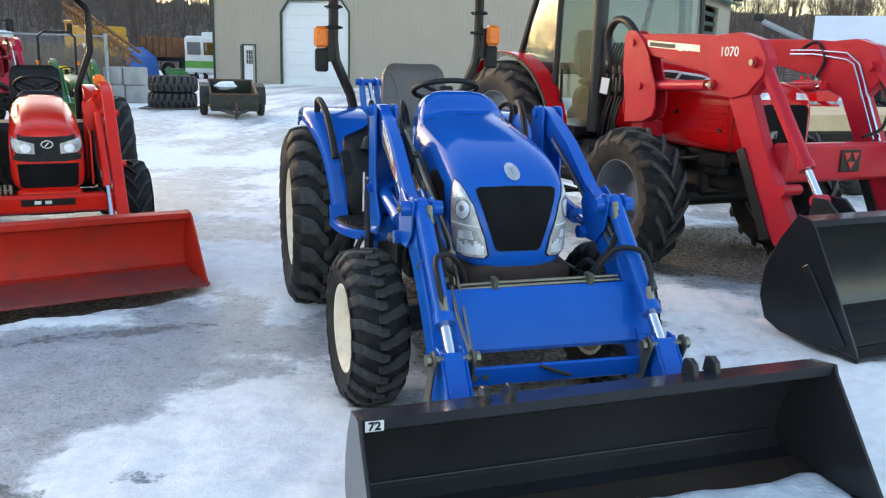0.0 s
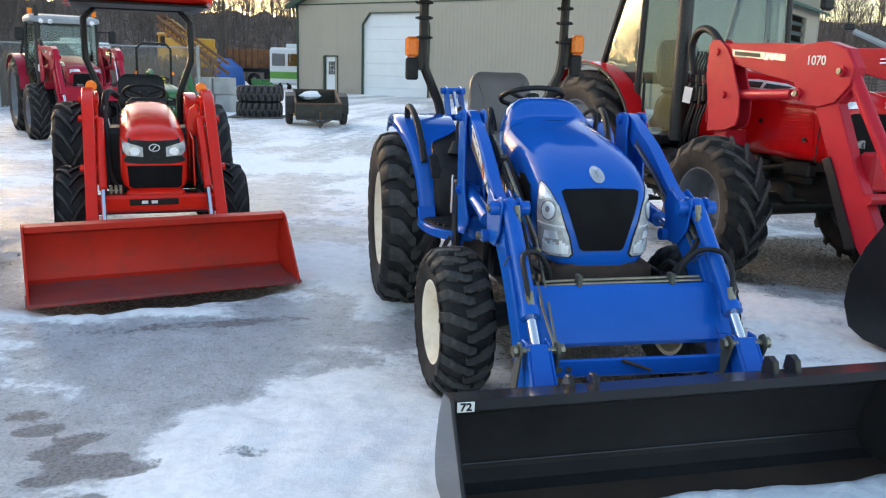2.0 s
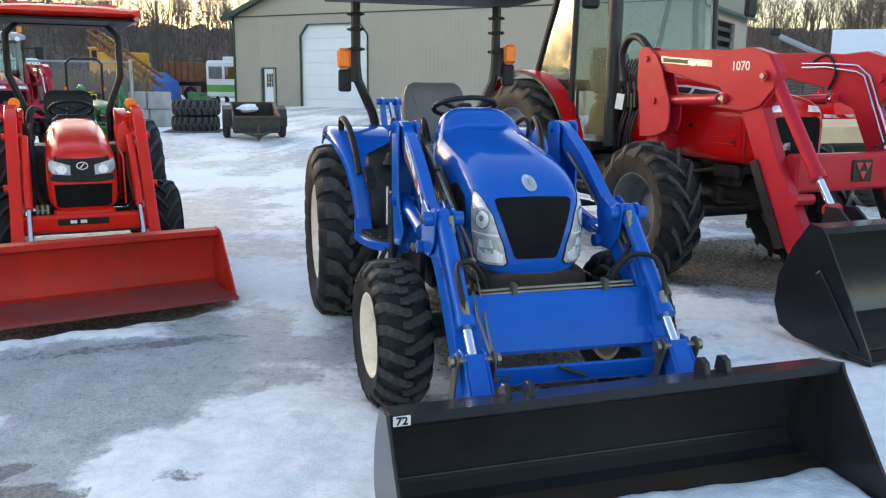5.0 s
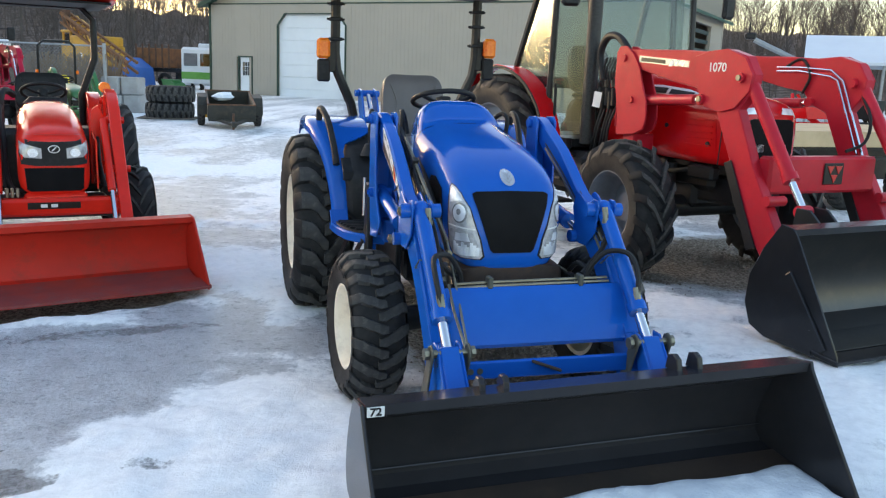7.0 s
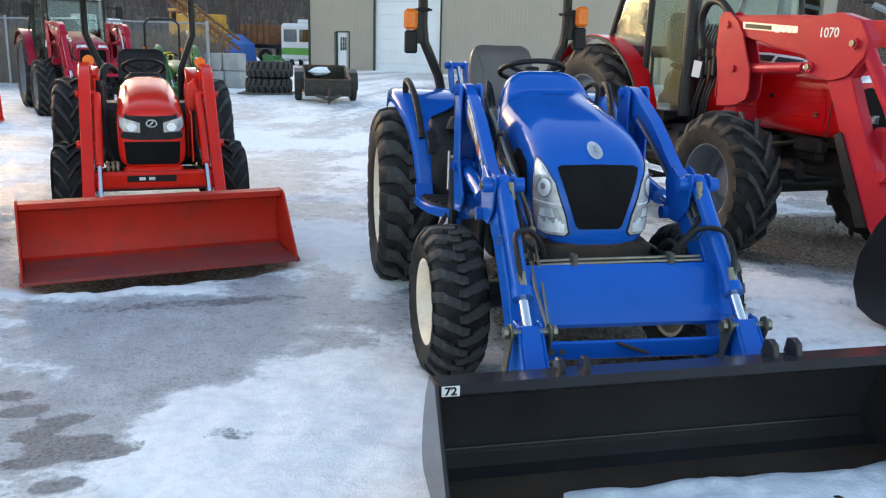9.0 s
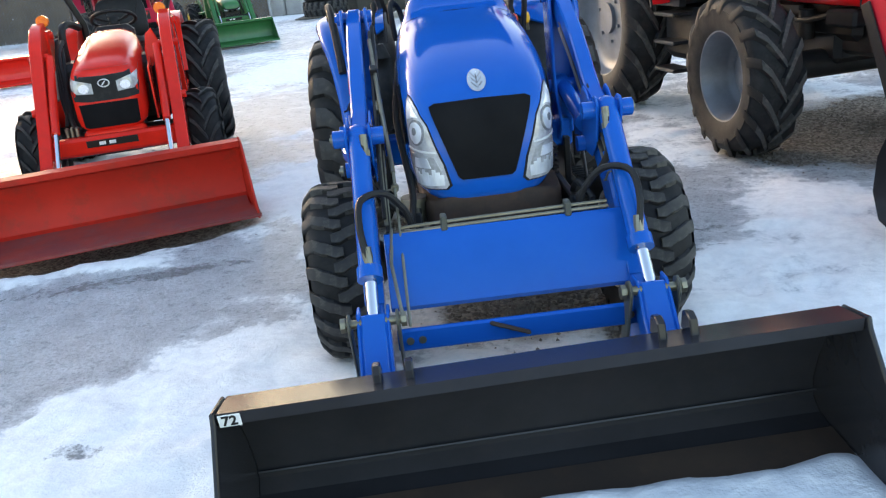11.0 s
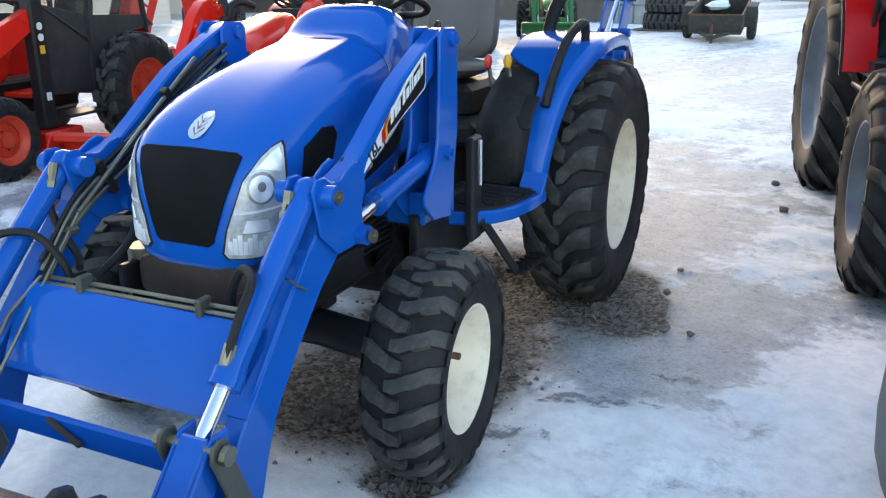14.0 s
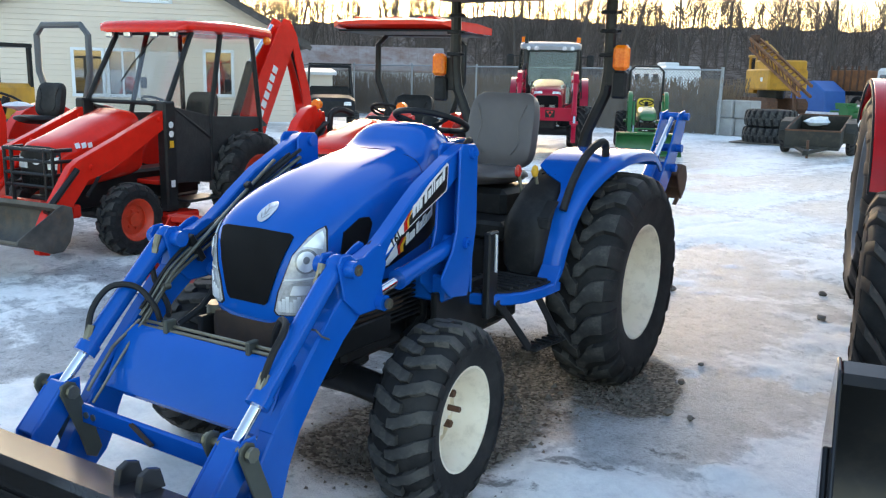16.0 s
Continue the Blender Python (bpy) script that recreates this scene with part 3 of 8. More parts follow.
tagged(part("woods", woods, bark), "bare grey winter trees covering the hillside", "woods", kind="stuff")
for a, dist, h in ((-50.5, 58, 17), (-31.5, 60, 15), (-35.2, 62, 14), (-26.3, 66, 16), (-57, 55, 13), (-22.0, 60, 15), (-38, 56, 12), (-46.5, 60, 14), (-29, 63, 13), (-42.3, 64, 15), (27, 75, 13), (30.5, 80, 15)):
    one = Geo()
    bare_tree(one, rnd, 0, 0, 0, h * 0.9, 0.10, 3, 5)
    tree = thing("tree", pose(dist * math.sin(radians(a)), dist * math.cos(radians(a)), 0.1), "tall bare grey winter tree at the yard's edge", "tree", "bare trees")
    part("trunk", one, bark, tree)
needles = stuff("pine_needles", (0.012, 0.035, 0.018), (0.02, 0.05, 0.024), rough=0.8, scale=2, bump=0.1)
pine = thing("pine_tree", pose(40.5, 72, 0.5), "dark green pine tree behind the yard", "tree")
trunk_g, crown_g = Geo(), Geo()
trunk_g.tube([(0, 0, 0), (0.1, 0, 5), (0, 0.1, 9.5)], [0.25, 0.04], 7)
for k in range(420):
    t = rnd.random() ** 0.8
    a, z = rnd.uniform(0, 6.28), 1.6 + 8.0 * t
    reach = (1 - t) * 2.9 * rnd.uniform(0.45, 1.0) + 0.15
    p = Vector((math.cos(a) * reach, math.sin(a) * reach, z - 0.25 * reach))
    crown_g.rock(p, (rnd.uniform(0.25, 0.55), rnd.uniform(0.25, 0.55), rnd.uniform(0.12, 0.26)), k)
part("trunk", trunk_g, bark, pine)
part("crown", crown_g, needles, pine)

# ---- tan metal building ----
siding = stuff("tan_ribbed_siding", (0.40, 0.345, 0.28), (0.375, 0.325, 0.262), rough=0.45, scale=0.6, fine=30, bump=0.03, dirt=(0.30, 0.28, 0.23), dirt_amount=0.15)
door_white = stuff("white_door_paint", (0.78, 0.79, 0.80), (0.72, 0.73, 0.74), rough=0.45, scale=0.7, bump=0.02)
trim_green = stuff("dark_green_trim", (0.012, 0.045, 0.030), rough=0.4, bump=0.02)
roof_green = stuff("green_metal_roof", (0.018, 0.070, 0.045), (0.03, 0.08, 0.055), rough=0.6, scale=0.5, bump=0.02)
dark_inside = stuff("dark_interior", (0.03, 0.028, 0.025), rough=0.9)
grey_window = glass_of("window_glass", (0.25, 0.28, 0.30), 0.03, 0.25)
BARN = pose(-12.8, 46.6, 0.18, 0, 0, -26)
barn = thing("barn", BARN, "tan ribbed metal building with green trim", "building")
wall_g = Geo()
W0, W1, EAVE, PITCH, DEEP = -2.85, 22.9, 4.85, 0.36, 11.7
MID = (W0 + W1) / 2
wall_g.prism([(W0, -0.6), (-0.90, -0.6), (-0.90, 2.03), (0.02, 2.03), (0.02, -0.6), (2.05, -0.6), (2.05, 3.75), (2.55, 4.35), (6.0, 4.35), (6.5, 3.75), (6.5, -0.6), (W1, -0.6), (W1, EAVE), (MID, EAVE + PITCH * (MID - W0)), (W0, EAVE)], 0.0, 0.2, "y", 0.003)
ribs = []
x = W0 + 0.23
while x < W1:
    if not (-0.98 < x < 0.1 or 1.9 < x < 6.6):
        top = EAVE + PITCH * (MID - W0 - abs(x - MID)) - 0.3
        ribs.append((x, top))
    x += 0.23
barn_wall = part("wall", wall_g, siding, barn)
for x, top in ribs:
    part("siding_rib", Geo().box((x, -0.003, top / 2 - 0.2), (0.04, 0.012, top), b=0.005), siding, barn_wall)
side_g = Geo()
side_g.box((W0 + 0.1, DEEP / 2 + 0.1, 2.15), (0.2, DEEP - 0.2, 5.4), b=0.003)
y = 0.5
while y < DEEP:
    side_g.box((W0 - 0.001, y, 2.15), (0.012, 0.04, 5.3), b=0.005)
    y += 0.23
part("side_wall", side_g, siding, barn)
far_g = Geo().box((W1 - 0.1, 2.2, 2.15), (0.2, 4.0, 5.4), b=0.003).box((W1 - 0.1, 10.2, 2.15), (0.2, 2.8, 5.4), b=0.003).box((W1 - 0.1, 6.5, 4.65), (0.2, 4.6, 0.45), b=0.003)
part("side_wall", far_g, siding, barn)
for k in range(9):
    part("louvre", Geo().box((W1 - 0.15, 6.5, 0.4 + 0.46 * k), (0.05, 4.6, 0.18), (0, 25, 0)), trim_green, barn)
# added dark sheet that stands for the shade inside the side opening
part("opening_shade", Geo().box((W1 - 1.2, 6.5, 2.2), (0.1, 5.2, 5.0)), dark_inside, barn)
part("rear_wall", Geo().box((MID, DEEP + 0.1, 3.0), (W1 - W0, 0.2, 7.2), b=0.003), siding, barn)
roof_g = Geo()
top = EAVE + PITCH * (MID - W0)
for sgn in (-1, 1):
    edge = MID + sgn * (MID - W0 + 0.45)
    roof_g.prism([(MID, top + 0.02), (edge, EAVE - PITCH * 0.45 + 0.02), (edge, EAVE - PITCH * 0.45 + 0.16), (MID, top + 0.16)], -0.45, DEEP + 0.45, "y", 0.004)
part("roof", roof_g, roof_green, barn)
trim_g = Geo()
for sgn in (-1, 1):
    edge = MID + sgn * (MID - W0 + 0.48)
    trim_g.beam((MID, -0.47, top + 0.05), (edge, -0.47, EAVE - PITCH * 0.48 + 0.05), 0.03, 0.26)
trim_g.box((W0 + 0.04, -0.025, 2.2), (0.14, 0.05, 5.3))
part("trim", trim_g, trim_green, barn, "dark green corner and roof-edge trim")
line_g = Geo().box((MID, -0.028, EAVE + 0.02), (W1 - W0, 0.03, 0.06))
part("trim", line_g, trim_green, barn)
frame_g = Geo()
outline = [(2.05, -0.3), (2.05, 3.75), (2.55, 4.35), (6.0, 4.35), (6.5, 3.75), (6.5, -0.3)]
for p, q in zip(outline, outline[1:]):
    frame_g.beam((p[0], -0.02, p[1]), (q[0], -0.02, q[1]), 0.05, 0.13, up=(0, 1, 0))
garage = part("garage_door", Geo().prism([(2.06, -0.3), (6.49, -0.3), (6.49, 3.75), (6.0, 4.34), (2.55, 4.34), (2.06, 3.75)], 0.12, 0.17, "y"), door_white, barn, "white overhead garage door with clipped corners")
for k in range(7):
    z0 = -0.2 + 0.64 * k
    inset = max(0.0, (z0 + 0.6 - 3.7) * 0.84)
    part("panel", Geo().box((4.275, 0.105, z0 + 0.31), (4.36 - 2 * inset, 0.03, 0.615), b=0.008), door_white, garage)
part("door_frame", frame_g, trim_green, barn)
man = part("door", Geo().box((-0.24, 0.10, 0.99), (0.88, 0.05, 2.06)), door_white, barn, "white entry door with a nine-pane window")
part("window", Geo().box((-0.24, 0.07, 1.40), (0.52, 0.02, 0.74)), grey_window, man)
bars_g = Geo()
for k in range(4):
    bars_g.box((-0.24 - 0.26 + 0.173 * k, 0.055, 1.40), (0.02, 0.02, 0.76))
    bars_g.box((-0.24, 0.056, 1.03 + 0.247 * k), (0.54, 0.02, 0.02))
part("muntin", bars_g, door_white, man)
fr_g = Geo()
for px in (-0.72, 0.24):
    fr_g.box((px, -0.01, 1.0), (0.07, 0.06, 2.1))
fr_g.box((-0.24, -0.01, 2.06), (1.03, 0.06, 0.07))
part("door_frame", fr_g, trim_green, barn)
part("handle", Geo().ball((0.12, 0.05, 1.0), 0.035), steel, man)


# ---- parts that machines share ----
def tyre_radius(u, R, h, rim):
    """The carcass radius at u, from 0 in the middle to 1 at the side."""
    return float(np.interp(abs(u), [0, 0.5, 0.78, 0.92, 1.0], [R - h, R - h - 0.006, R - h - 0.022, R - h - 0.06, rim + 0.55 * (R - rim)]))


def make_tyre(R, W, rim, lugs, style, h):
    g = Geo()
    half = W / 2
    prof = [(-half * 0.80, rim - 0.012), (-half * 0.88, rim + 0.01), (-half * 0.97, rim + 0.3 * (R - rim)), (-half, rim + 0.55 * (R - rim)), (-half * 0.97, R - h - 0.075),
            (-half * 0.92, R - h - 0.05), (-half * 0.78, R - h - 0.022), (-half * 0.5, R - h - 0.006), (0, R - h)]
    prof += [(-x, r) for x, r in prof[-2::-1]]
    g.rev(prof, n=56)
    if style == "bar":
        st = [(-0.06, 0.0, 0.60), (0.12, 0.18, 0.85), (0.30, 0.62, 0.90), (0.50, 0.85, 0.95), (0.80, 0.92, 1.05), (0.97, 0.95, 1.15), (1.02, 0.95, 1.1)]
        pitch, skew = 2 * math.pi / lugs, 0.62
    elif style == "r4":
        st = [(-0.16, 0.0, 0.70), (0.08, 0.02, 0.95), (0.32, 0.26, 0.95), (0.48, 0.34, 1.0), (0.70, 0.60, 1.0), (0.97, 0.70, 1.1), (1.02, 0.70, 1.05)]
        pitch, skew = 2 * math.pi / lugs, 0.62
    elif style == "block":
        st = [(-0.10, 0.0, 0.8), (0.15, 0.3, 1.0), (0.45, 0.45, 1.05), (0.85, 0.7, 1.1), (1.01, 0.75, 1.1)]
        pitch, skew = 2 * math.pi / lugs, 0.5
    else:
        st = [(-0.05, 0.0, 0.75), (0.18, 0.28, 0.9), (0.5, 0.68, 0.9), (0.8, 0.95, 1.05), (0.98, 1.08, 1.2), (1.03, 1.12, 1.1)]
        pitch, skew = 2 * math.pi / lugs, 1.15
    width = {"bar": 0.62, "r4": 0.47, "block": 0.62, "ag": 0.30}[style] * pitch * R / 2
    carcass = mesh_from(g, 40)
    carcass.materials.append(rubber)
    lug_meshes = []
    for side in (-1, 1):
        verts = []
        for u, along, wide in st:
            rt = float(np.interp(u, [0, 0.6, 0.9, 1.03], [R, R - 0.006, R - 0.03, R - h - (0.055 if style == "r4" else 0.085)]))
            rb = tyre_radius(min(u, 1.0), R, h, rim) - 0.012 if u < 1 else rt - 0.02
            th, w = along * skew * pitch, width * wide
            for r, ww in ((rb, w * 1.12), (rt - 0.004, w * 0.92), (rt, w * 0.80)):
                for sg in (-1, 1):
                    t2 = th + sg * ww / R
                    verts.append((side * u * half, r * math.sin(t2), r * math.cos(t2)))
        faces = []
        for i in range(len(st) - 1):
            a, b = 6 * i, 6 * i + 6
            faces += [(a + 4, a + 5, b + 5, b + 4), (a, a + 2, b + 2, b), (a + 2, a + 4, b + 4, b + 2), (a + 5, a + 3, b + 3, b + 5), (a + 3, a + 1, b + 1, b + 3)]
        e = 6 * (len(st) - 1)
        faces += [(0, 1, 3, 5, 4, 2), (e, e + 2, e + 4, e + 5, e + 3, e + 1)]
        me = mesh_from(Geo().add(verts, faces), 40)
        me.materials.append(rubber)
        me.materials.append(rubber_worn)
        for p in me.polygons:
            p.material_index = 1 if math.hypot(p.center.y, p.center.z) > R - 0.6 * h - 0.03 * abs(p.center.x) / half else 0
        lug_meshes.append(me)
    turns = [(side, math.degrees(pitch * (k + (0.5 if side > 0 else 0.0)))) for side in (0, 1) for k in range(lugs)]
    return carcass, lug_meshes, turns


def make_rim(W, rim, out, dish=0.5, hub=0.09):
    """A dished wheel disc; out is the side that shows, -1 or 1."""
    h = W / 2
    g = Geo()
    prof = [(-h * 0.82, rim - 0.02), (-h * 0.86, rim + 0.012), (-h * 0.80, rim + 0.012), (-h * 0.72, rim - 0.012), (h * 0.5, rim - 0.035), (h * 0.70, rim - 0.014), (h * 0.80, rim + 0.012), (h * 0.86, rim + 0.012),
            (h * 0.83, rim - 0.010), (h * 0.70, rim - 0.020), (h * 0.5, rim - 0.040), (min(h * 0.45, h * (1.12 - dish)), rim - 0.048), (h * (1 - dish), rim - 0.062), (h * (0.85 - dish), rim * 0.72), (h * (0.95 - dish), rim * 0.5), (h * (0.95 - dish), 0.0)]
    g.rev([(x * out, r) for x, r in prof], n=44)
    x0 = h * (0.95 - dish)
    g.tube([(out * x0, 0, 0), (out * (x0 + 0.035), 0, 0)], hub, 20)
    for k in range(6):
        a = k * math.pi / 3
        p = (rim * 0.42 * math.sin(a), rim * 0.42 * math.cos(a))
        g.tube([(out * (x0 - 0.01), *p), (out * (x0 + 0.022), *p)], 0.016, 6)
    return mesh_from(g, 35)


def wheels(parent, axle, R, W, rim, x, z, lugs, style, rim_mat, steer=0.0, dish=0.5, h=0.03, tyre_mat=None, hub=0.09, x0=0.0):
    tyre_me, lug_meshes, turns = make_tyre(R, W, rim, lugs, style, h)
    for side in (-1, 1):
        t = part("tyre", tyre_me, tyre_mat or rubber, parent, at=pose(side * x + x0, axle, z, 13 * side, 0, steer))
        for k, turn in turns:
            part("lug", lug_meshes[k], rubber, t, at=pose(0, 0, 0, -turn))
        r = part("rim", make_rim(W, rim, side, dish, hub), rim_mat, t, {cream: "cream painted steel rim", grey_rim: "grey painted steel rim", orange_rim: "orange painted steel rim"}.get(rim_mat, "painted steel rim"))


def lugged_tyre(size, mat, parent, at):
    """One tyre with its tread blocks; size: the numbers that make_tyre takes."""
    me, lug_meshes, turns = make_tyre(*size)
    ty = part("tyre", me, mat, parent, at=at)
    for k, turn in turns:
        part("lug", lug_meshes[k], mat, ty, at=pose(0, 0, 0, -turn))
    return ty


def project(mesh_ob, outline, m, offset=0.004, steps=12):
    """A patch laid on a surface: an outline in the plane of m, thrown along m's -z on to the mesh."""
    from mathutils.bvhtree import BVHTree
    me = mesh_ob.data
    tree = BVHTree.FromPolygons([v.co for v in me.vertices], [tuple(p.vertices) for p in me.polygons])
    way = (m.to_3x3() @ Vector((0, 0, -1))).normalized()
    bm = bmesh.new()
    ring = [bm.verts.new((p[0], p[1], 0)) for p in outline]
    bm.faces.new(ring)
    xs, ys = [p[0] for p in outline], [p[1] for p in outline]
    for lo, hi, ax in ((min(xs), max(xs), 0), (min(ys), max(ys), 1)):
        for k in range(1, steps):
            co, no = [0, 0, 0], [0, 0, 0]
            co[ax], no[ax] = lo + (hi - lo) * k / steps, 1
            bmesh.ops.bisect_plane(bm, geom=bm.verts[:] + bm.edges[:] + bm.faces[:], plane_co=co, plane_no=no)
    for v in bm.verts:
        p = m @ v.co
        hit, nor, _, _ = tree.ray_cast(p, way)
        if hit is None:
            hit, nor, _, _ = tree.find_nearest(p)
        v.co = hit - way * offset
    geo = bmesh.ops.extrude_face_region(bm, geom=bm.faces[:])
    for v in [q for q in geo["geom"] if isinstance(q, bmesh.types.BMVert)]:
        v.co -= way * 0.004
    bmesh.ops.recalc_face_normals(bm, faces=bm.faces)
    me2 = bpy.data.meshes.new("patch")
    for f in bm.faces:
        f.smooth = True
    for e in bm.edges:
        if len(e.link_faces) == 2 and e.calc_face_angle(0) > 0.6:
            e.smooth = False
    bm.to_mesh(me2)
    bm.free()
    return me2


def ring_section(y, w, zb, zt, n=28, sharp=3.2, low=5.0):
    """A rounded upright section of a bonnet."""
    out = []
    for k in range(n):
        a = 2 * math.pi * k / n
        cx, cz = math.sin(a), math.cos(a)
        e = sharp if cz > 0 else low
        r = (abs(cx) ** e + abs(cz) ** e) ** (-1 / e)
        out.append((w * cx * r, y, (zb + zt) / 2 + (zt - zb) / 2 * cz * r))
    return out


def make_bucket(parent, half, back, lip, side, mat, thick=0.012, x0=0.0, inside=None, edge_label="", edge=None):
    """A loader bucket: bent back and floor, side plates, top beam and cutting edge. back: the outline (y, z) from top to floor."""
    shell = part("shell", Geo().sheet(back, x0 - half + 0.006, x0 + half - 0.006, thick), inside or mat, parent)
    for s in (-1, 1):
        part("side_plate", Geo().prism(side, x0 + s * half - 0.007, x0 + s * half + 0.007), mat, parent)
    top = back[0]
    part("top_beam", Geo().prism([(top[0] + 0.012, top[1] + 0.008), (lip[0], lip[1] + 0.006), (lip[0] + 0.006, lip[1] - 0.034), (top[0] - 0.03, top[1] - 0.06)], x0 - half + 0.008, x0 + half - 0.008), mat, parent)
    end, prev = Vector(back[-1]), Vector(back[-2])
    d = (end - prev).normalized()
    p0, p1 = end - d * 0.16, end + d * 0.025
    part("cutting_edge", Geo().sheet([tuple(p0 + Vector((0, 0.004))), tuple(p1)], x0 - half - 0.012, x0 + half + 0.012, -0.02), edge or mat, parent, edge_label)
    return shell


def make_seat(parent, c, w, mat, back_h=0.48, tilt=12, deep=0.44):
    """A moulded tractor seat."""
    x, y, z = c
    def pad(width, height, thick, crown):
        secs = []
        for k in range(15):
            t = 0.5 - 0.5 * math.cos(math.pi * k / 14)
            s = (1 - abs(2 * t - 1) ** 4) ** 0.4 if 0 < t < 1 else 0.25
            ww = width / 2 * (0.58 + 0.42 * min(1, s)) * (1.0 - 0.06 * t)
            ring = []
            for q in range(18):
                a = 2 * math.pi * q / 18
                ca, sa = math.cos(a), math.sin(a)
                r = (abs(ca) ** 3.5 + abs(sa) ** 3.5) ** (-1 / 3.5)
                px = ww * ca * r
                ring.append((px, thick / 2 * sa * r * max(s, 0.5) - (crown * (px / (width / 2)) ** 2 if sa < 0 else 0), t * height))
            secs.append(ring)
        return Geo().loft(secs)
    b = pad(w, back_h, 0.10, 0.045)
    g = Geo().add(b.v, b.f, pose(x, y, z + 0.05, -tilt))
    back = part("backrest", g, mat, parent, sharp=50)
    cu = pad(w, deep, 0.11, -0.03)
    g = Geo().add(cu.v, cu.f, pose(x, y + 0.02, z, 86))
    seat = part("seat_cushion", g, mat, parent, sharp=50)
    for s in (-1, 1):
        m = pose(x, y, z + 0.05, -tilt)
        line = Geo().tube([m @ Vector(p) for p in ((s * w * 0.20, -0.056, 0.06), (s * w * 0.30, -0.062, 0.12), (s * w * 0.27, -0.060, back_h * 0.55), (s * w * 0.36, -0.068, back_h * 0.82))], 0.006, 6, smooth=4)
        part("piping", line, mat, back)


def make_steering(parent, c, r, tilt, mat, spokes=3):
    g = Geo()
    m = pose(*c, tilt)
    g.tube([m @ Vector((r * math.cos(a), r * math.sin(a), 0)) for a in np.linspace(0, 2 * math.pi, 33)], 0.015, 8, cap=False)
    for k in range(spokes):
        a = math.pi / 2 + k * 2 * math.pi / spokes
        g.tube([m @ Vector((0, 0, -0.03)), m @ Vector((r * 0.5 * math.cos(a), r * 0.5 * math.sin(a), -0.02)), m @ Vector((r * math.cos(a), r * math.sin(a), 0))], 0.012, 6)
    g.tube([m @ Vector((0, 0, -0.05)), m @ Vector((0, 0, 0.01))], 0.045, 14)
    w = part("steering_wheel", g, mat, parent, sharp=50)
    part("steering_column", Geo().tube([m @ Vector((0, 0, -0.04)), m @ Vector((0, 0.02, -0.30))], 0.04, 12), black_plastic, parent)
    return w


def fittings(g, p, d, r=0.016):
    """A crimped hose end."""
    p, d = Vector(p), Vector(d).normalized()
    g.tube([p, p + d * 0.055], r * 1.15, 8)
    g.tube([p + d * 0.055, p + d * 0.075], r * 1.5, 6)
    g.tube([p + d * 0.075, p + d * 0.11], r * 0.9, 8)


# ---- blue compact tractor with loader ----
tractor = thing("tractor", BLUE, "blue compact tractor with front loader and cream rims", "tractor", "parked tractors")
wheels(tractor, 0.02, 0.375, 0.265, 0.210, 0.625, 0.352, 20, "r4", cream, steer=3, dish=1.15, h=0.021, hub=0.05)
for tyre_ob in [o for o in tractor.children if o.name.startswith("tyre")]:
    out = 1 if tyre_ob.matrix_basis.translation.x > 0 else -1
    rim_ob = [o for o in tyre_ob.children if o.name.startswith("rim")][0]
    for k in range(6):
        a = k * math.pi / 3 + 0.4
        p = (0.125 * math.sin(a), 0.125 * math.cos(a))
        part("wheel_bolt", Geo().cyl((-out * 0.035, *p), (-out * 0.002, *p), 0.016, 6), rust, rim_ob)
    part("valve", Geo().cyl((out * 0.0, 0.05, 0.0), (out * 0.06, 0.05, 0.0), 0.012, 8), rust, rim_ob)
wheels(tractor, 1.85, 0.605, 0.38, 0.325, 0.640, 0.550, 20, "bar", cream, dish=1.55, h=0.030, hub=0.07)

hood_rows = [(-0.362, 0.09, 0.735, 0.80), (-0.358, 0.14, 0.715, 0.86), (-0.346, 0.185, 0.705, 0.945), (-0.328, 0.215, 0.70, 1.015), (-0.300, 0.238, 0.70, 1.068), (-0.262, 0.255, 0.70, 1.108), (-0.20, 0.270, 0.70, 1.148),
             (-0.10, 0.283, 0.705, 1.195), (0.05, 0.290, 0.715, 1.243), (0.22, 0.292, 0.73, 1.282), (0.36, 0.289, 0.75, 1.308), (0.43, 0.286, 0.76, 1.322), (0.475, 0.280, 0.77, 1.336), (0.515, 0.266, 0.78, 1.366), (0.55, 0.250, 0.79, 1.405), (0.59, 0.239, 0.81, 1.430), (0.65, 0.230, 0.83, 1.440), (0.72, 0.221, 0.84, 1.432), (0.79, 0.210, 0.86, 1.405), (0.83, 0.192, 0.87, 1.37)]


def hood_section(y, w, zb, zt):
    """The bonnet's section, with a raised middle panel that fades out towards the nose and the cowl."""
    lift = 0.016 * float(np.interp(y, [-0.25, 0.10, 0.43, 0.52], [0, 0.7, 1, 0]))
    ring = ring_section(y, w, zb, zt, 84, 4.3 if y < 0.48 else 3.8)
    return [(x, yy, z + (lift * (1 / (1 + (abs(x) / (0.60 * w)) ** 14) - 0.5) if z > zt - 0.12 else -0.5 * lift * max(0.0, (z - zt + 0.2) / 0.08) if z > zt - 0.2 else 0)) for x, yy, z in ring]


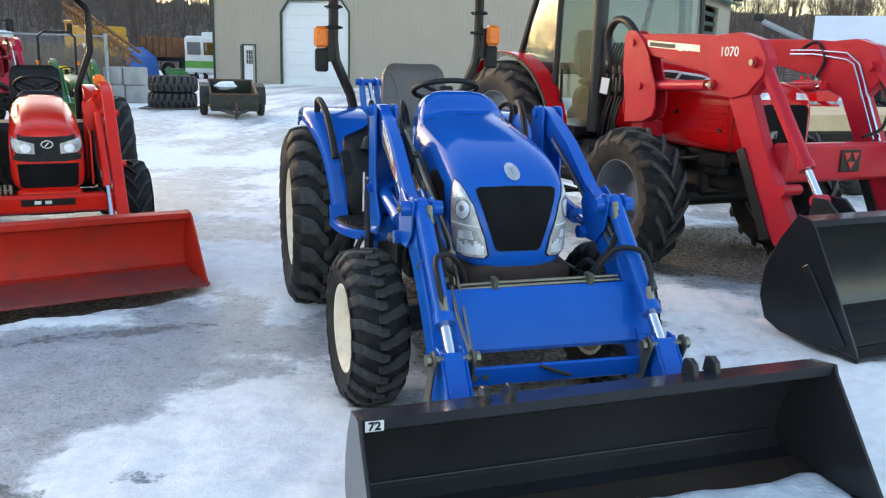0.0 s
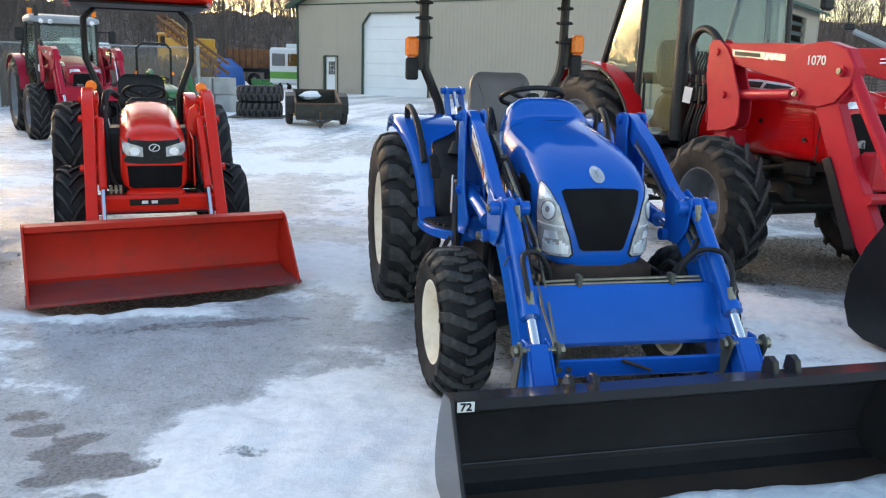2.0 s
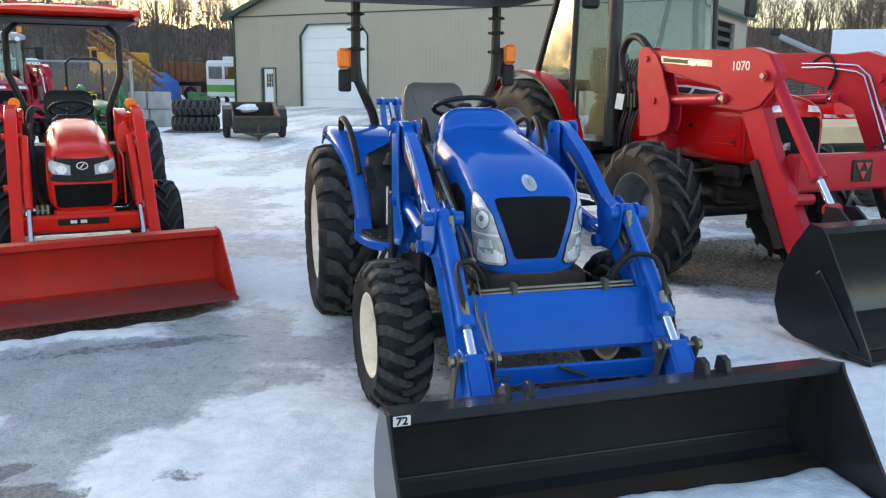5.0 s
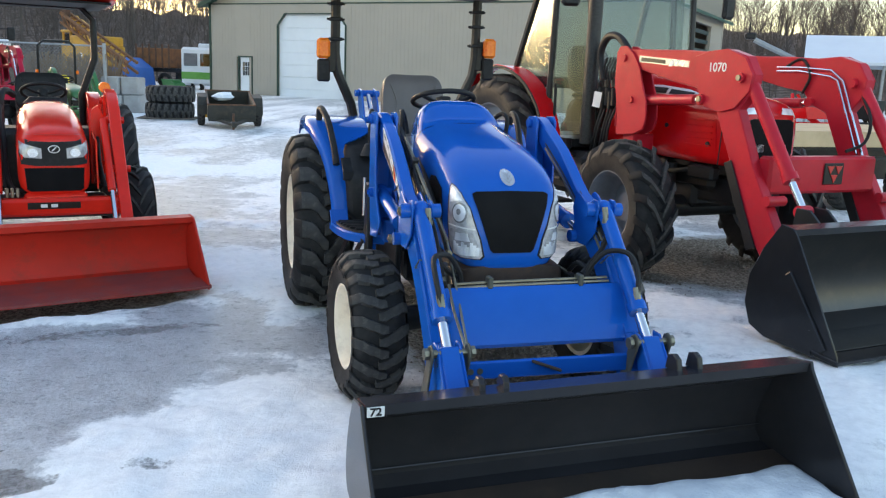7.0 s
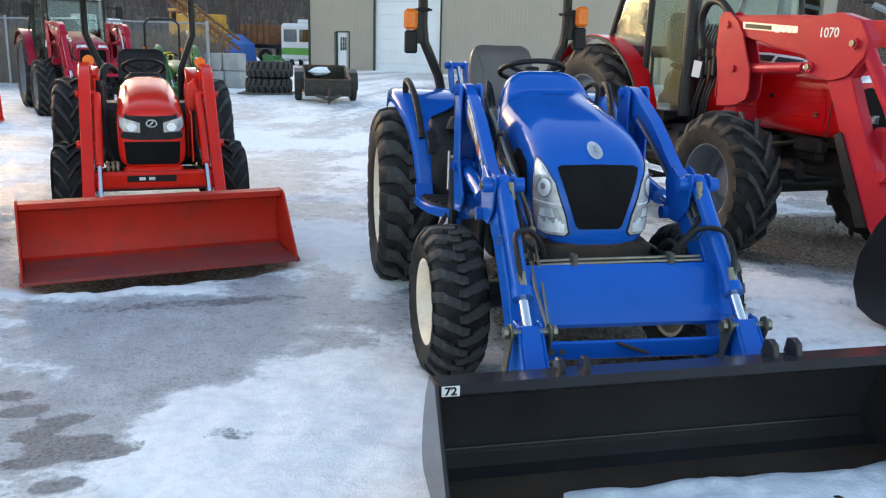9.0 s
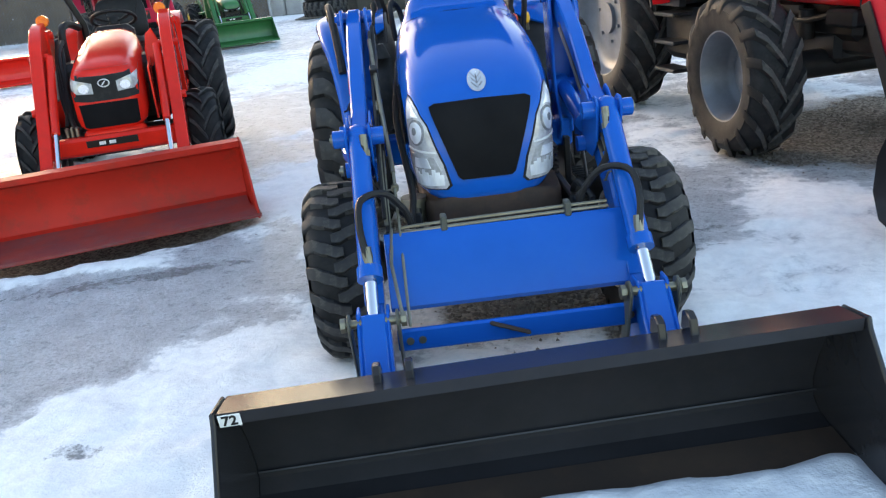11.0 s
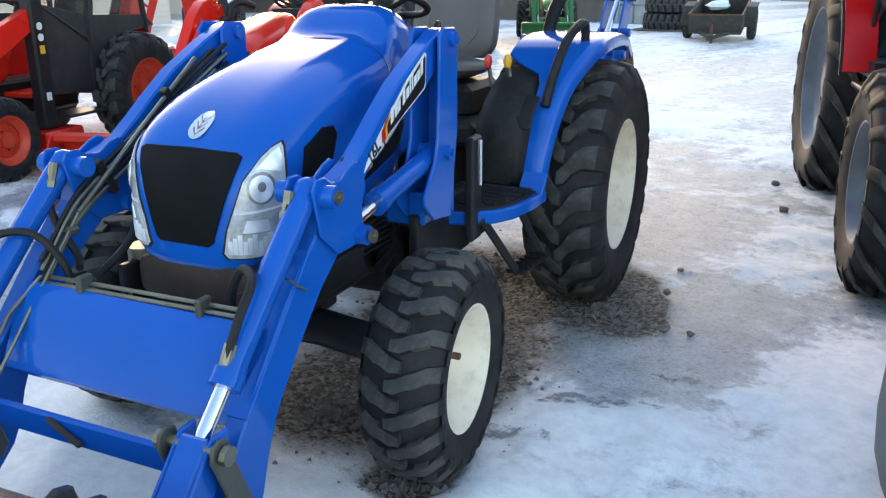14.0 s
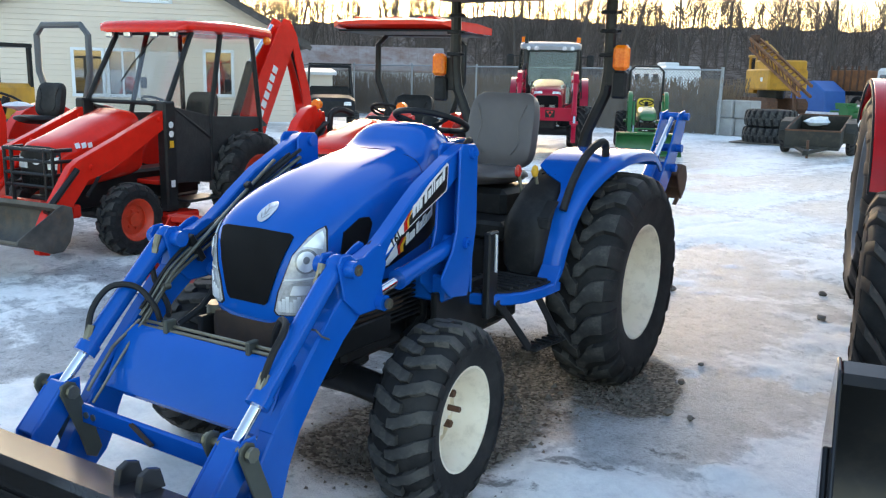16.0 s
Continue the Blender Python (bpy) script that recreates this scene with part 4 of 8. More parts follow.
hood = part("bonnet", Geo().loft([hood_section(*row) for row in hood_rows]), blue, tractor, "glossy blue rounded bonnet", sharp=60, at=pose(-0.022, 0, 0))
front = pose(0, -1.2, 0, 90, 0, 0)
grille = part("grille", project(hood, [(-0.185, 1.052), (-0.165, 1.062), (0, 1.066), (0.165, 1.062), (0.185, 1.052), (0.178, 1.02), (0.105, 0.80), (0.09, 0.787), (-0.09, 0.787), (-0.105, 0.80), (-0.178, 1.02)], front), mesh_black, hood, "black mesh grille screen")
for s in (-1, 1):
    skew_m = pose(0, 0, 0, 0, 0, s * 35) @ front
    shape = [(0.088, 1.084), (0.06, 1.072), (0.03, 1.05), (-0.025, 0.985), (-0.078, 0.845), (-0.093, 0.772), (-0.08, 0.758), (0.01, 0.760), (0.055, 0.772), (0.078, 0.81), (0.092, 0.90), (0.096, 1.0), (0.094, 1.07)]
    def lens(pts, off, steps):
        return project(hood, [(s * u, z) for u, z in pts], skew_m, off, steps)
    mid = (0.01, 0.91)
    part("lamp_gasket", lens([(mid[0] + (p[0] - mid[0]) * 1.07, mid[1] + (p[1] - mid[1]) * 1.03) for p in shape], 0.0, 12), black_plastic, hood)
    lamp = part("headlight", lens(shape, 0.002, 12), lamp_shell, hood, "clear headlight with chrome reflector")
    circle = np.linspace(0, 6.283, 22, endpoint=False)
    ring = part("projector_ring", lens([(0.026 + 0.042 * math.cos(q), 0.964 + 0.047 * math.sin(q)) for q in circle], 0.006, 6), lamp_dark, lamp)
    part("projector_lens", lens([(0.026 + 0.034 * math.cos(q), 0.964 + 0.039 * math.sin(q)) for q in circle], 0.0095, 5), reflector, ring)
    part("bulb", lens([(0.028 + 0.012 * math.cos(q), 0.970 + 0.014 * math.sin(q)) for q in circle], 0.0125, 3), lamp_dark, ring)
    part("upper_facet", lens([(0.082, 1.072), (0.058, 1.060), (0.012, 1.018), (0.03, 1.020), (0.085, 1.005), (0.089, 1.05)], 0.006, 5), reflector, lamp)
    part("divider", lens([(-0.055, 0.898), (0.088, 0.906), (0.088, 0.900), (-0.057, 0.891)], 0.007, 4), white_vinyl, lamp)
    part("lower_bowl", lens([(-0.050, 0.875), (0.0, 0.888), (0.075, 0.885), (0.078, 0.83), (0.06, 0.79), (-0.07, 0.785), (-0.072, 0.82)], 0.005, 8), lamp_deep, lamp)
    for k in range(9):
        u = -0.080 + 0.0145 * k
        part("reflector_facet", lens([(u, 0.772), (u + 0.0135, 0.772), (u + 0.0135, 0.812 + 0.010 * (k % 3)), (u + 0.0005, 0.812 + 0.010 * (k % 3))], 0.0085, 2), reflector, lamp)
    part("reflector_facet", lens([(-0.035, 0.838), (0.045, 0.838), (0.040, 0.872), (-0.022, 0.874)], 0.0085, 4), reflector, lamp)
    vent = [(0.01, 0.95), (0.035, 1.055), (0.13, 1.10), (0.185, 1.098), (0.20, 1.07), (0.165, 0.985), (0.10, 0.90), (0.03, 0.885), (0.01, 0.90)]
    side_m = Matrix(((0, 0, s, s * 1.0), (1, 0, 0, -0.165), (0, 1, 0, 0), (0, 0, 0, 1)))
    part("side_vent", project(hood, vent, side_m), mesh_black, hood, "black mesh side vent")
emb = [(0.034 * math.cos(a), 1.121 + 0.034 * math.sin(a)) for a in np.linspace(0, 2 * math.pi, 24, endpoint=False)]
emblem = part("emblem", project(hood, emb, front, 0.004, 4), silver, hood, "round silver emblem")
for k in range(3):
    for q in (-1, 1):
        z0 = 1.098 + 0.014 * k
        part("leaf_mark", project(hood, [(q * 0.001, z0), (q * 0.020, z0 + 0.017), (q * 0.019, z0 + 0.0195), (q * 0.001, z0 + 0.003)], front, 0.0045, 2), seat_grey, emblem)
part("stem_mark", project(hood, [(-0.0018, 1.092), (0.0018, 1.092), (0.0018, 1.140), (-0.0018, 1.140)], front, 0.0045, 2), seat_grey, emblem)
seam = Geo().tube([(-0.286, 0.43, 1.10), (-0.272, 0.43, 1.23), (-0.22, 0.43, 1.297), (-0.1, 0.42, 1.324), (0.0, 0.415, 1.328), (0.1, 0.42, 1.324), (0.22, 0.43, 1.297), (0.272, 0.43, 1.23), (0.286, 0.43, 1.10)], 0.0012, 5, smooth=4)
part("seam", seam, black_plastic, hood)
low_rows = [(-0.356, 0.19, 0.605, 0.725), (-0.350, 0.228, 0.575, 0.725), (-0.325, 0.250, 0.562, 0.725), (-0.24, 0.266, 0.557, 0.725), (0.0, 0.28, 0.60, 0.73), (0.25, 0.28, 0.66, 0.74)]
part("lower_cowl", Geo().loft([ring_section(y, w, zb, zt, 28, 6, 4) for y, w, zb, zt in low_rows]), brown_panel, tractor, "weathered brown-black front lower cowl", sharp=50)

part("transmission_housing", Geo().box((0, 0.92, 0.47), (0.46, 0.86, 0.26), b=0.04).box((0, 0.62, 0.52), (0.60, 0.10, 0.18), b=0.015).box((0, 1.18, 0.50), (0.66, 0.12, 0.16), b=0.015), black, tractor)
part("engine", Geo().box((0, 0.25, 0.85), (0.42, 0.7, 0.25), b=0.03), black, tractor, "black engine block")
part("frame", Geo().box((0, 0.45, 0.62), (0.40, 1.0, 0.30), b=0.02), black, tractor)
part("front_frame", Geo().box((0, -0.10, 0.50), (0.34, 0.55, 0.16), b=0.02), black, tractor)
part("gearbox", Geo().box((0, 1.3, 0.62), (0.40, 0.9, 0.42), b=0.04), black, tractor)
part("front_axle", Geo().tube([(-0.55, 0.02, 0.36), (-0.2, 0.02, 0.40), (0.2, 0.02, 0.40), (0.55, 0.02, 0.36)], 0.065, 12), black, tractor)
part("rear_axle", Geo().tube([(-0.5, 1.85, 0.58), (0.5, 1.85, 0.58)], 0.11, 14), black, tractor)
for s in (-1, 1):
    part("axle_hub", Geo().ball((s * 0.52, 0.02, 0.37), 0.11, 12), black, tractor)
    part("frame_plate", Geo().box((s * 0.40, 0.55, 0.62), (0.03, 0.5, 0.25)), black, tractor)
    part("frame_rail", Geo().box((s * 0.29, -0.12, 0.63), (0.03, 0.5, 0.10)), black, tractor)
for k in range(9):
    part("engine_fin", Geo().box((0.275, 0.14, 0.632 + 0.021 * k), (0.03, 0.46, 0.009), b=0.002), black_plastic, tractor)
part("engine_screen", Geo().box((0.262, 0.14, 0.715), (0.012, 0.48, 0.21), b=0.003), mesh_black, tractor)
part("engine_hose", Geo().tube([(0.25, 0.40, 0.75), (0.27, 0.42, 0.60), (0.25, 0.30, 0.52)], 0.022, 8, smooth=3), black_plastic, tractor)
part("oil_filter", Geo().ball((0.24, 0.42, 0.55), 0.06, 10), black_plastic, tractor)
part("engine_cover", Geo().box((-0.24, 0.25, 0.72), (0.05, 0.3, 0.2)), black_plastic, tractor)
part("engine_hose", Geo().tube([(-0.25, 0.3, 0.8), (-0.30, 0.1, 0.7), (-0.27, -0.05, 0.66)], 0.016, 8, smooth=3), black_plastic, tractor)
fan = Geo().tube([(-0.30, -0.26, 0.62), (-0.30, -0.26, 0.70)], 0.045, 16).tube([(-0.30, -0.26, 0.70), (-0.30, -0.26, 0.715)], 0.05, 12)
part("filter_cap", fan, steel, tractor)
dip = Geo().tube([(-0.28, 0.22, 0.80), (-0.29, 0.20, 0.66)], 0.006, 6).ball((-0.29, 0.20, 0.645), 0.018, 8)
part("dipstick", dip, yellow_vinyl, tractor)

# loader
ARM = 0.444
for s in (-1, 1):
    x = s * ARM - 0.022
    post = [(0.365, 1.352), (0.39, 1.378), (0.485, 1.376), (0.508, 1.352), (0.515, 1.02), (0.455, 0.715), (0.315, 0.735), (0.242, 0.80), (0.238, 0.83), (0.325, 0.935), (0.352, 1.02), (0.362, 1.25)]
    tower = Geo().prism(post, x + s * 0.045, x + s * 0.058)
    tower.prism(post, x - s * 0.058, x - s * 0.045)
    tower.box((x, 0.500, 1.02), (0.10, 0.012, 0.60)).box((x - s * 0.08, 0.38, 0.76), (0.18, 0.10, 0.12), b=0.01)
    tw = part("loader_tower", tower, blue, tractor)
    for py, pz in ((0.455, 1.338), (0.423, 0.956)):
        part("pivot_pin", Geo().cyl((x - s * 0.075, py, pz), (x + s * 0.075, py, pz), 0.026, 14).cyl((x + s * 0.06, py, pz), (x + s * 0.085, py, pz), 0.014, 6), blue, tw)
    arm = Geo().prism([(0.50, 1.345), (0.47, 1.372), (0.42, 1.366), (0.30, 1.316), (0.12, 1.228), (0.0, 1.147), (-0.08, 1.088), (-0.16, 1.035), (-0.27, 1.0), (-0.36, 0.95), (-0.384, 0.874), (-0.456, 0.813), (-0.541, 0.728), (-0.677, 0.573), (-0.757, 0.467), (-0.83, 0.36), (-0.92, 0.22), (-0.93, 0.15), (-0.89, 0.11),
                       (-0.80, 0.13), (-0.72, 0.20), (-0.685, 0.26), (-0.655, 0.35), (-0.60, 0.46), (-0.50, 0.58), (-0.37, 0.715), (-0.27, 0.79), (-0.19, 0.79), (-0.155, 0.835), (-0.16, 0.90), (-0.125, 0.965), (-0.01, 1.045), (0.106, 1.10), (0.30, 1.18), (0.367, 1.223), (0.48, 1.285)], x - 0.030, x + 0.030, bev=0.006)
    a = part("loader_arm", arm, blue, tractor)
    knee = [(-0.165, 1.035), (-0.19, 1.045), (-0.225, 1.035), (-0.27, 1.010), (-0.32, 1.012), (-0.355, 1.034), (-0.40, 1.034), (-0.418, 1.005), (-0.402, 0.945), (-0.385, 0.875), (-0.30, 0.80), (-0.20, 0.798), (-0.155, 0.835), (-0.16, 0.90), (-0.135, 0.965)]
    for dx in (-0.047, 0.037):
        part("knee_plate", Geo().prism(knee, x + dx, x + dx + 0.010), blue, a)
    part("arm_flange", Geo().beam((x, -0.42, 0.845), (x, -0.735, 0.495), 0.066, 0.010, b=0.003, up=(0, 0, 1)), blue, a)
    part("arm_pin", Geo().cyl((x - 0.09, -0.365, 0.985), (x + 0.09, -0.365, 0.985), 0.032, 16), blue, a)
    part("arm_pin", Geo().cyl((x - 0.075, -0.18, 0.825), (x + 0.075, -0.18, 0.825), 0.030, 16), blue, a)
    for py, pz in ((-0.365, 0.985), (-0.18, 0.825)):
        part("grease_cap", Geo().cyl((x + s * 0.085, py, pz), (x + s * 0.097, py, pz), 0.020, 14).cyl((x + s * 0.095, py, pz), (x + s * 0.103, py, pz), 0.009, 8), steel, a)
    lift = part("lift_cylinder", Geo().tube([(x, 0.45, 0.95), (x, 0.02, 0.87)], 0.036, 16).tube([(x, 0.04, 0.873), (x, 0.00, 0.866)], 0.041, 16).ball((x, 0.46, 0.95), 0.045, 12), blue, tractor)
    part("piston_rod", Geo().tube([(x, 0.02, 0.87), (x, -0.165, 0.835)], 0.020, 12), chrome, lift)
    tilt = part("tilt_cylinder", Geo().tube([(x, -0.385, 0.985), (x, -0.765, 0.610)], 0.036, 16).tube([(x, -0.745, 0.630), (x, -0.775, 0.600)], 0.043, 16).ball((x, -0.37, 0.99), 0.044, 12), blue, tractor)
    part("piston_rod", Geo().tube([(x, -0.77, 0.605), (x, -0.875, 0.50)], 0.021, 14), chrome, tilt)
    for dx in (-0.047, 0.047):
        part("tilt_link", Geo().prism([(-0.83, 0.535), (-0.885, 0.535), (-1.03, 0.375), (-1.04, 0.30), (-0.99, 0.28), (-0.83, 0.47)], x + dx - 0.006, x + dx + 0.006), blue, tractor)
    part("link_web", Geo().box((x, -0.955, 0.45), (0.082, 0.21, 0.014), (48, 0, 0)), blue, tractor)
    crank = [(-0.868, 0.530), (-0.898, 0.544), (-0.925, 0.532), (-0.932, 0.500), (-0.905, 0.43), (-0.868, 0.33), (-0.84, 0.235), (-0.80, 0.215), (-0.775, 0.25), (-0.80, 0.34), (-0.845, 0.455)]
    bell = Geo().prism(crank, x + s * 0.072, x + s * 0.082)
    bell.prism(crank, x - s * 0.082, x - s * 0.072)
    bp = part("bell_crank", bell, bracket_grey, tractor, "olive-grey steel crank plate")
    bolts = Geo().cyl((x - 0.10, -0.893, 0.505), (x + 0.10, -0.893, 0.505), 0.015, 12)
    for q in (-1, 1):
        bolts.cyl((x + q * 0.088, -0.893, 0.505), (x + q * 0.104, -0.893, 0.505), 0.025, 8)
    part("crank_bolt", bolts, steel, bp)
    # pressure hoses at the knee and the cylinder's foot
    for line in ([(x - s * 0.02, -0.42, 1.0), (x - s * 0.015, -0.455, 0.93), (x - s * 0.03, -0.46, 0.83), (x - s * 0.10, -0.46, 0.74), (x - s * 0.15, -0.50, 0.71)],
                 [(x + 0.0, -0.755, 0.665), (x + s * 0.015, -0.715, 0.76), (x + s * 0.005, -0.64, 0.83), (x - s * 0.07, -0.58, 0.83), (x - s * 0.13, -0.55, 0.76), (x - s * 0.15, -0.54, 0.70)]):
        part("hydraulic_hose", Geo().tube(line, 0.012, 7, smooth=5), hose, tractor)
    for p, d, r in (((x - s * 0.02, -0.425, 1.005), (0, -0.35, -1), 0.012), ((x + s * 0.003, -0.735, 0.70), (-s * 0.1, -0.45, -1), 0.015)):
        f = Geo()
        fittings(f, p, d, r)
        part("hose_fitting", f, steel, tractor)
    strap = Geo().tube([(x - 0.04, -0.53, 0.80), (x + 0.04, -0.53, 0.80), (x + 0.042, -0.50, 0.77), (x + 0.04, -0.46, 0.75), (x - 0.04, -0.46, 0.75), (x - 0.042, -0.50, 0.77), (x - 0.04, -0.53, 0.80)], 0.0035, 5)
    part("strap", strap, steel, a)
    # decal
    o_ = x + s * 0.030
    dec = part("decal", Geo().prism([(-0.118, 0.992), (-0.10, 1.02), (-0.018, 1.092), (0.17, 1.232), (0.30, 1.305), (0.312, 1.300), (0.305, 1.20), (0.297, 1.188), (0.106, 1.108), (-0.01, 1.053)], o_, o_ + s * 0.002, bev=0.0004), white_vinyl, a, "black and white arm decal")
    part("decal_field", Geo().prism([(0.012, 1.070), (0.036, 1.118), (0.175, 1.222), (0.30, 1.294), (0.305, 1.285), (0.300, 1.21), (0.292, 1.192), (0.106, 1.113)], o_ + s * 0.002, o_ + s * 0.0032, bev=0.0003), black_vinyl, dec)
    for k, (u, tall) in enumerate(((0.0, 1.0), (1.0, 0.7), (1.8, 0.7), (3.1, 1.0), (4.1, 0.7), (5.0, 1.0), (5.6, 1.0), (6.2, 0.7), (7.1, 0.7), (8.0, 1.0))):
        y0, z0, wd = 0.052 + 0.0265 * u, 1.108 + 0.0152 * u, 0.010 if k in (5, 6) else 0.019
        part("decal_mark", Geo().prism([(y0, z0), (y0 + wd, z0 + 0.58 * wd), (y0 + wd, z0 + 0.58 * wd + 0.047 * tall), (y0, z0 + 0.047 * tall)], o_ + s * 0.0032, o_ + s * 0.0042, bev=0.0003), white_vinyl, dec)
    for k, mt in enumerate((red_vinyl, orange, yellow_vinyl)):
        d_ = 0.010 * k
        part("decal_flash", Geo().prism([(-0.004 + d_, 1.060 + d_ * 0.5), (-0.008 + d_, 1.095 + d_ * 0.6), (0.022 + d_, 1.128 + d_ * 0.7), (0.031 + d_, 1.128 + d_ * 0.7), (0.006 + d_, 1.095 + d_ * 0.6), (0.010 + d_, 1.066 + d_ * 0.5)], o_ + s * 0.0034, o_ + s * 0.0046, bev=0.0002), mt, dec)
    lettering("model_mark", "16L", 0.052, Matrix(((0, 0, s, o_ + s * 0.003), (s * 0.84, -0.50 * s * s, 0, -0.056), (0.54, 0.84, 0, 1.043), (0, 0, 0, 1))), black_vinyl, dec, 0.0008)
    side_m = Matrix(((0, 0, s, s * 1.0), (1, 0, 0, 0), (0, 1, 0, 0), (0, 0, 0, 1)))
    hd_ = part("side_decal", project(hood, [(0.085, 0.868), (0.22, 0.992), (0.303, 1.042), (0.583, 1.135), (0.60, 1.0), (0.557, 0.978), (0.418, 0.934), (0.13, 0.868)], side_m, 0.002, 6), black_vinyl, hood, "black name decal")
    for k, (u, tall) in enumerate(((0.0, 1.0), (1.0, 0.7), (1.8, 0.7), (3.1, 1.0), (4.1, 0.7), (5.0, 1.0), (5.6, 1.0), (6.2, 0.7), (7.1, 0.7), (8.0, 1.0))):
        y0, z0, wd = 0.268 + 0.026 * u, 0.946 + 0.0118 * u, 0.010 if k in (5, 6) else 0.019
        part("decal_mark", project(hood, [(y0, z0), (y0 + wd, z0 + 0.45 * wd), (y0 + wd, z0 + 0.45 * wd + 0.045 * tall), (y0, z0 + 0.045 * tall)], side_m, 0.0075, 2), white_vinyl, hd_)
    part("decal_flash", project(hood, [(0.225, 0.918), (0.22, 0.95), (0.262, 0.985), (0.268, 0.975), (0.244, 0.95), (0.245, 0.925)], side_m, 0.0075, 3), yellow_vinyl, hd_)
    part("decal_flash", project(hood, [(0.212, 0.912), (0.205, 0.945), (0.24, 0.98), (0.25, 0.982), (0.219, 0.948), (0.224, 0.918)], side_m, 0.008, 3), red_vinyl, hd_)
    part("decal_tail", project(hood, [(0.10, 0.878), (0.195, 0.962), (0.205, 0.915), (0.14, 0.882)], side_m, 0.0075, 3), white_vinyl, hd_)
    lettering("model_mark", "C400", 0.042, Matrix(((0, 0, s, s * 0.288 - 0.022), (s * 0.80, -0.58 * s * s, 0, 0.155), (0.58, 0.80, 0, 0.908), (0, 0, 0, 1))), black_vinyl, hd_, 0.0008)
beam_g = Geo().sheet([(-0.575, 0.685), (-0.60, 0.69), (-0.64, 0.665), (-0.735, 0.475), (-0.72, 0.455), (-0.69, 0.455)], -ARM + 0.03, ARM - 0.03, 0.012)
part("torque_plate", beam_g, blue, tractor)
tub = Geo().tube([(-ARM + 0.03, -0.62, 0.56), (ARM - 0.03, -0.62, 0.56)], 0.055, 16)
part("torque_tube", tub, blue, tractor)
cross = Geo().beam((-0.40, -0.84, 0.405), (0.40, -0.84, 0.405), 0.022, 0.075)
cb = part("cross_bar", cross, blue, tractor)
for bx in (-0.36, -0.32, 0.36):
    part("bolt", Geo().cyl((bx, -0.856, 0.405), (bx, -0.845, 0.405), 0.013, 8), steel, cb)
part("safety_latch", Geo().beam((-0.10, -0.86, 0.44), (0.03, -0.875, 0.395), 0.02, 0.012), brown_panel, tractor)
def pipe(pts, r, mat, name="hydraulic_line", n=7, smooth=0):
    return part(name, Geo().tube(pts, r, n, smooth=smooth), mat, tractor)


for k, (dy, dz) in enumerate(((0.0, 0.0), (-0.018, -0.012))):
    pipe([(-0.36, -0.575 + dy, 0.70 + dz), (-0.2, -0.575 + dy, 0.705 + dz), (0.36, -0.575 + dy, 0.712 + dz)], 0.0065, steel)
arm_run = [(0.30, 1.255), (0.05, 1.125), (-0.13, 1.015), (-0.33, 0.915), (-0.43, 0.845), (-0.52, 0.745), (-0.56, 0.705)]
for k in range(4):
    pipe([(-0.404 + 0.004 * k, y - 0.004 * k, z + 0.030 - 0.024 * k) for y, z in arm_run], 0.0075, steel if k % 2 else hose, smooth=4)
    pipe([(0.404 - 0.004 * k, y - 0.004 * k, z + 0.030 - 0.024 * k) for y, z in arm_run[:5]], 0.0075, steel if k % 2 else hose, smooth=4)
pipe([(-0.385, -0.58, 0.70), (-0.395, -0.70, 0.62), (-0.375, -0.83, 0.49)], 0.0065, steel)
for bx in (-0.205, 0.22):
    part("pipe_clip", Geo().box((bx, -0.588, 0.708), (0.022, 0.05, 0.05), b=0.004), bracket_grey, tractor)
for cy, cz in ((0.05, 1.12), (-0.28, 0.935)):
    part("pipe_clip", Geo().box((-0.397, cy, cz), (0.03, 0.03, 0.13), (30, 0, 0), b=0.004), black, tractor)

for k in range(4):
    pipe([(-0.392, 0.36, 1.30 - 0.034 * k), (-0.394, 0.18, 1.215 - 0.034 * k), (-0.396, 0.00, 1.115 - 0.034 * k), (-0.396, -0.10 + 0.03 * k, 1.055 - 0.034 * k)], 0.009, steel if k % 2 else hose, "hydraulic_hose", 8, 3)
    pipe([(-0.396, -0.10 + 0.03 * k, 1.055 - 0.034 * k), (-0.397, -0.15 + 0.03 * k, 1.027 - 0.034 * k)], 0.013, steel, "hose_fitting", 8)
pipe([(-0.30, 0.30, 1.15), (-0.33, -0.10, 0.98), (-0.30, -0.30, 0.75), (-0.32, -0.45, 0.66)], 0.013, hose, "hydraulic_hose", 8, 4)
pipe([(0.33, -0.50, 0.70), (0.30, -0.40, 0.74), (0.30, -0.28, 0.66)], 0.013, hose, "hydraulic_hose", 8, 4)

pipe([(-0.405, 0.20, 1.262), (-0.385, -0.10, 1.075), (-0.358, -0.439, 0.862)], 0.0085, steel, "level_rod")
pipe([(-0.358, -0.439, 0.862), (-0.356, -0.64, 0.645), (-0.355, -0.825, 0.445)], 0.0055, steel, "level_rod")
part("rod_guide", Geo().beam((-0.44, -0.47, 0.80), (-0.345, -0.475, 0.815), 0.012, 0.006).cyl((-0.358, -0.485, 0.815), (-0.358, -0.455, 0.815), 0.014, 10), steel, tractor)

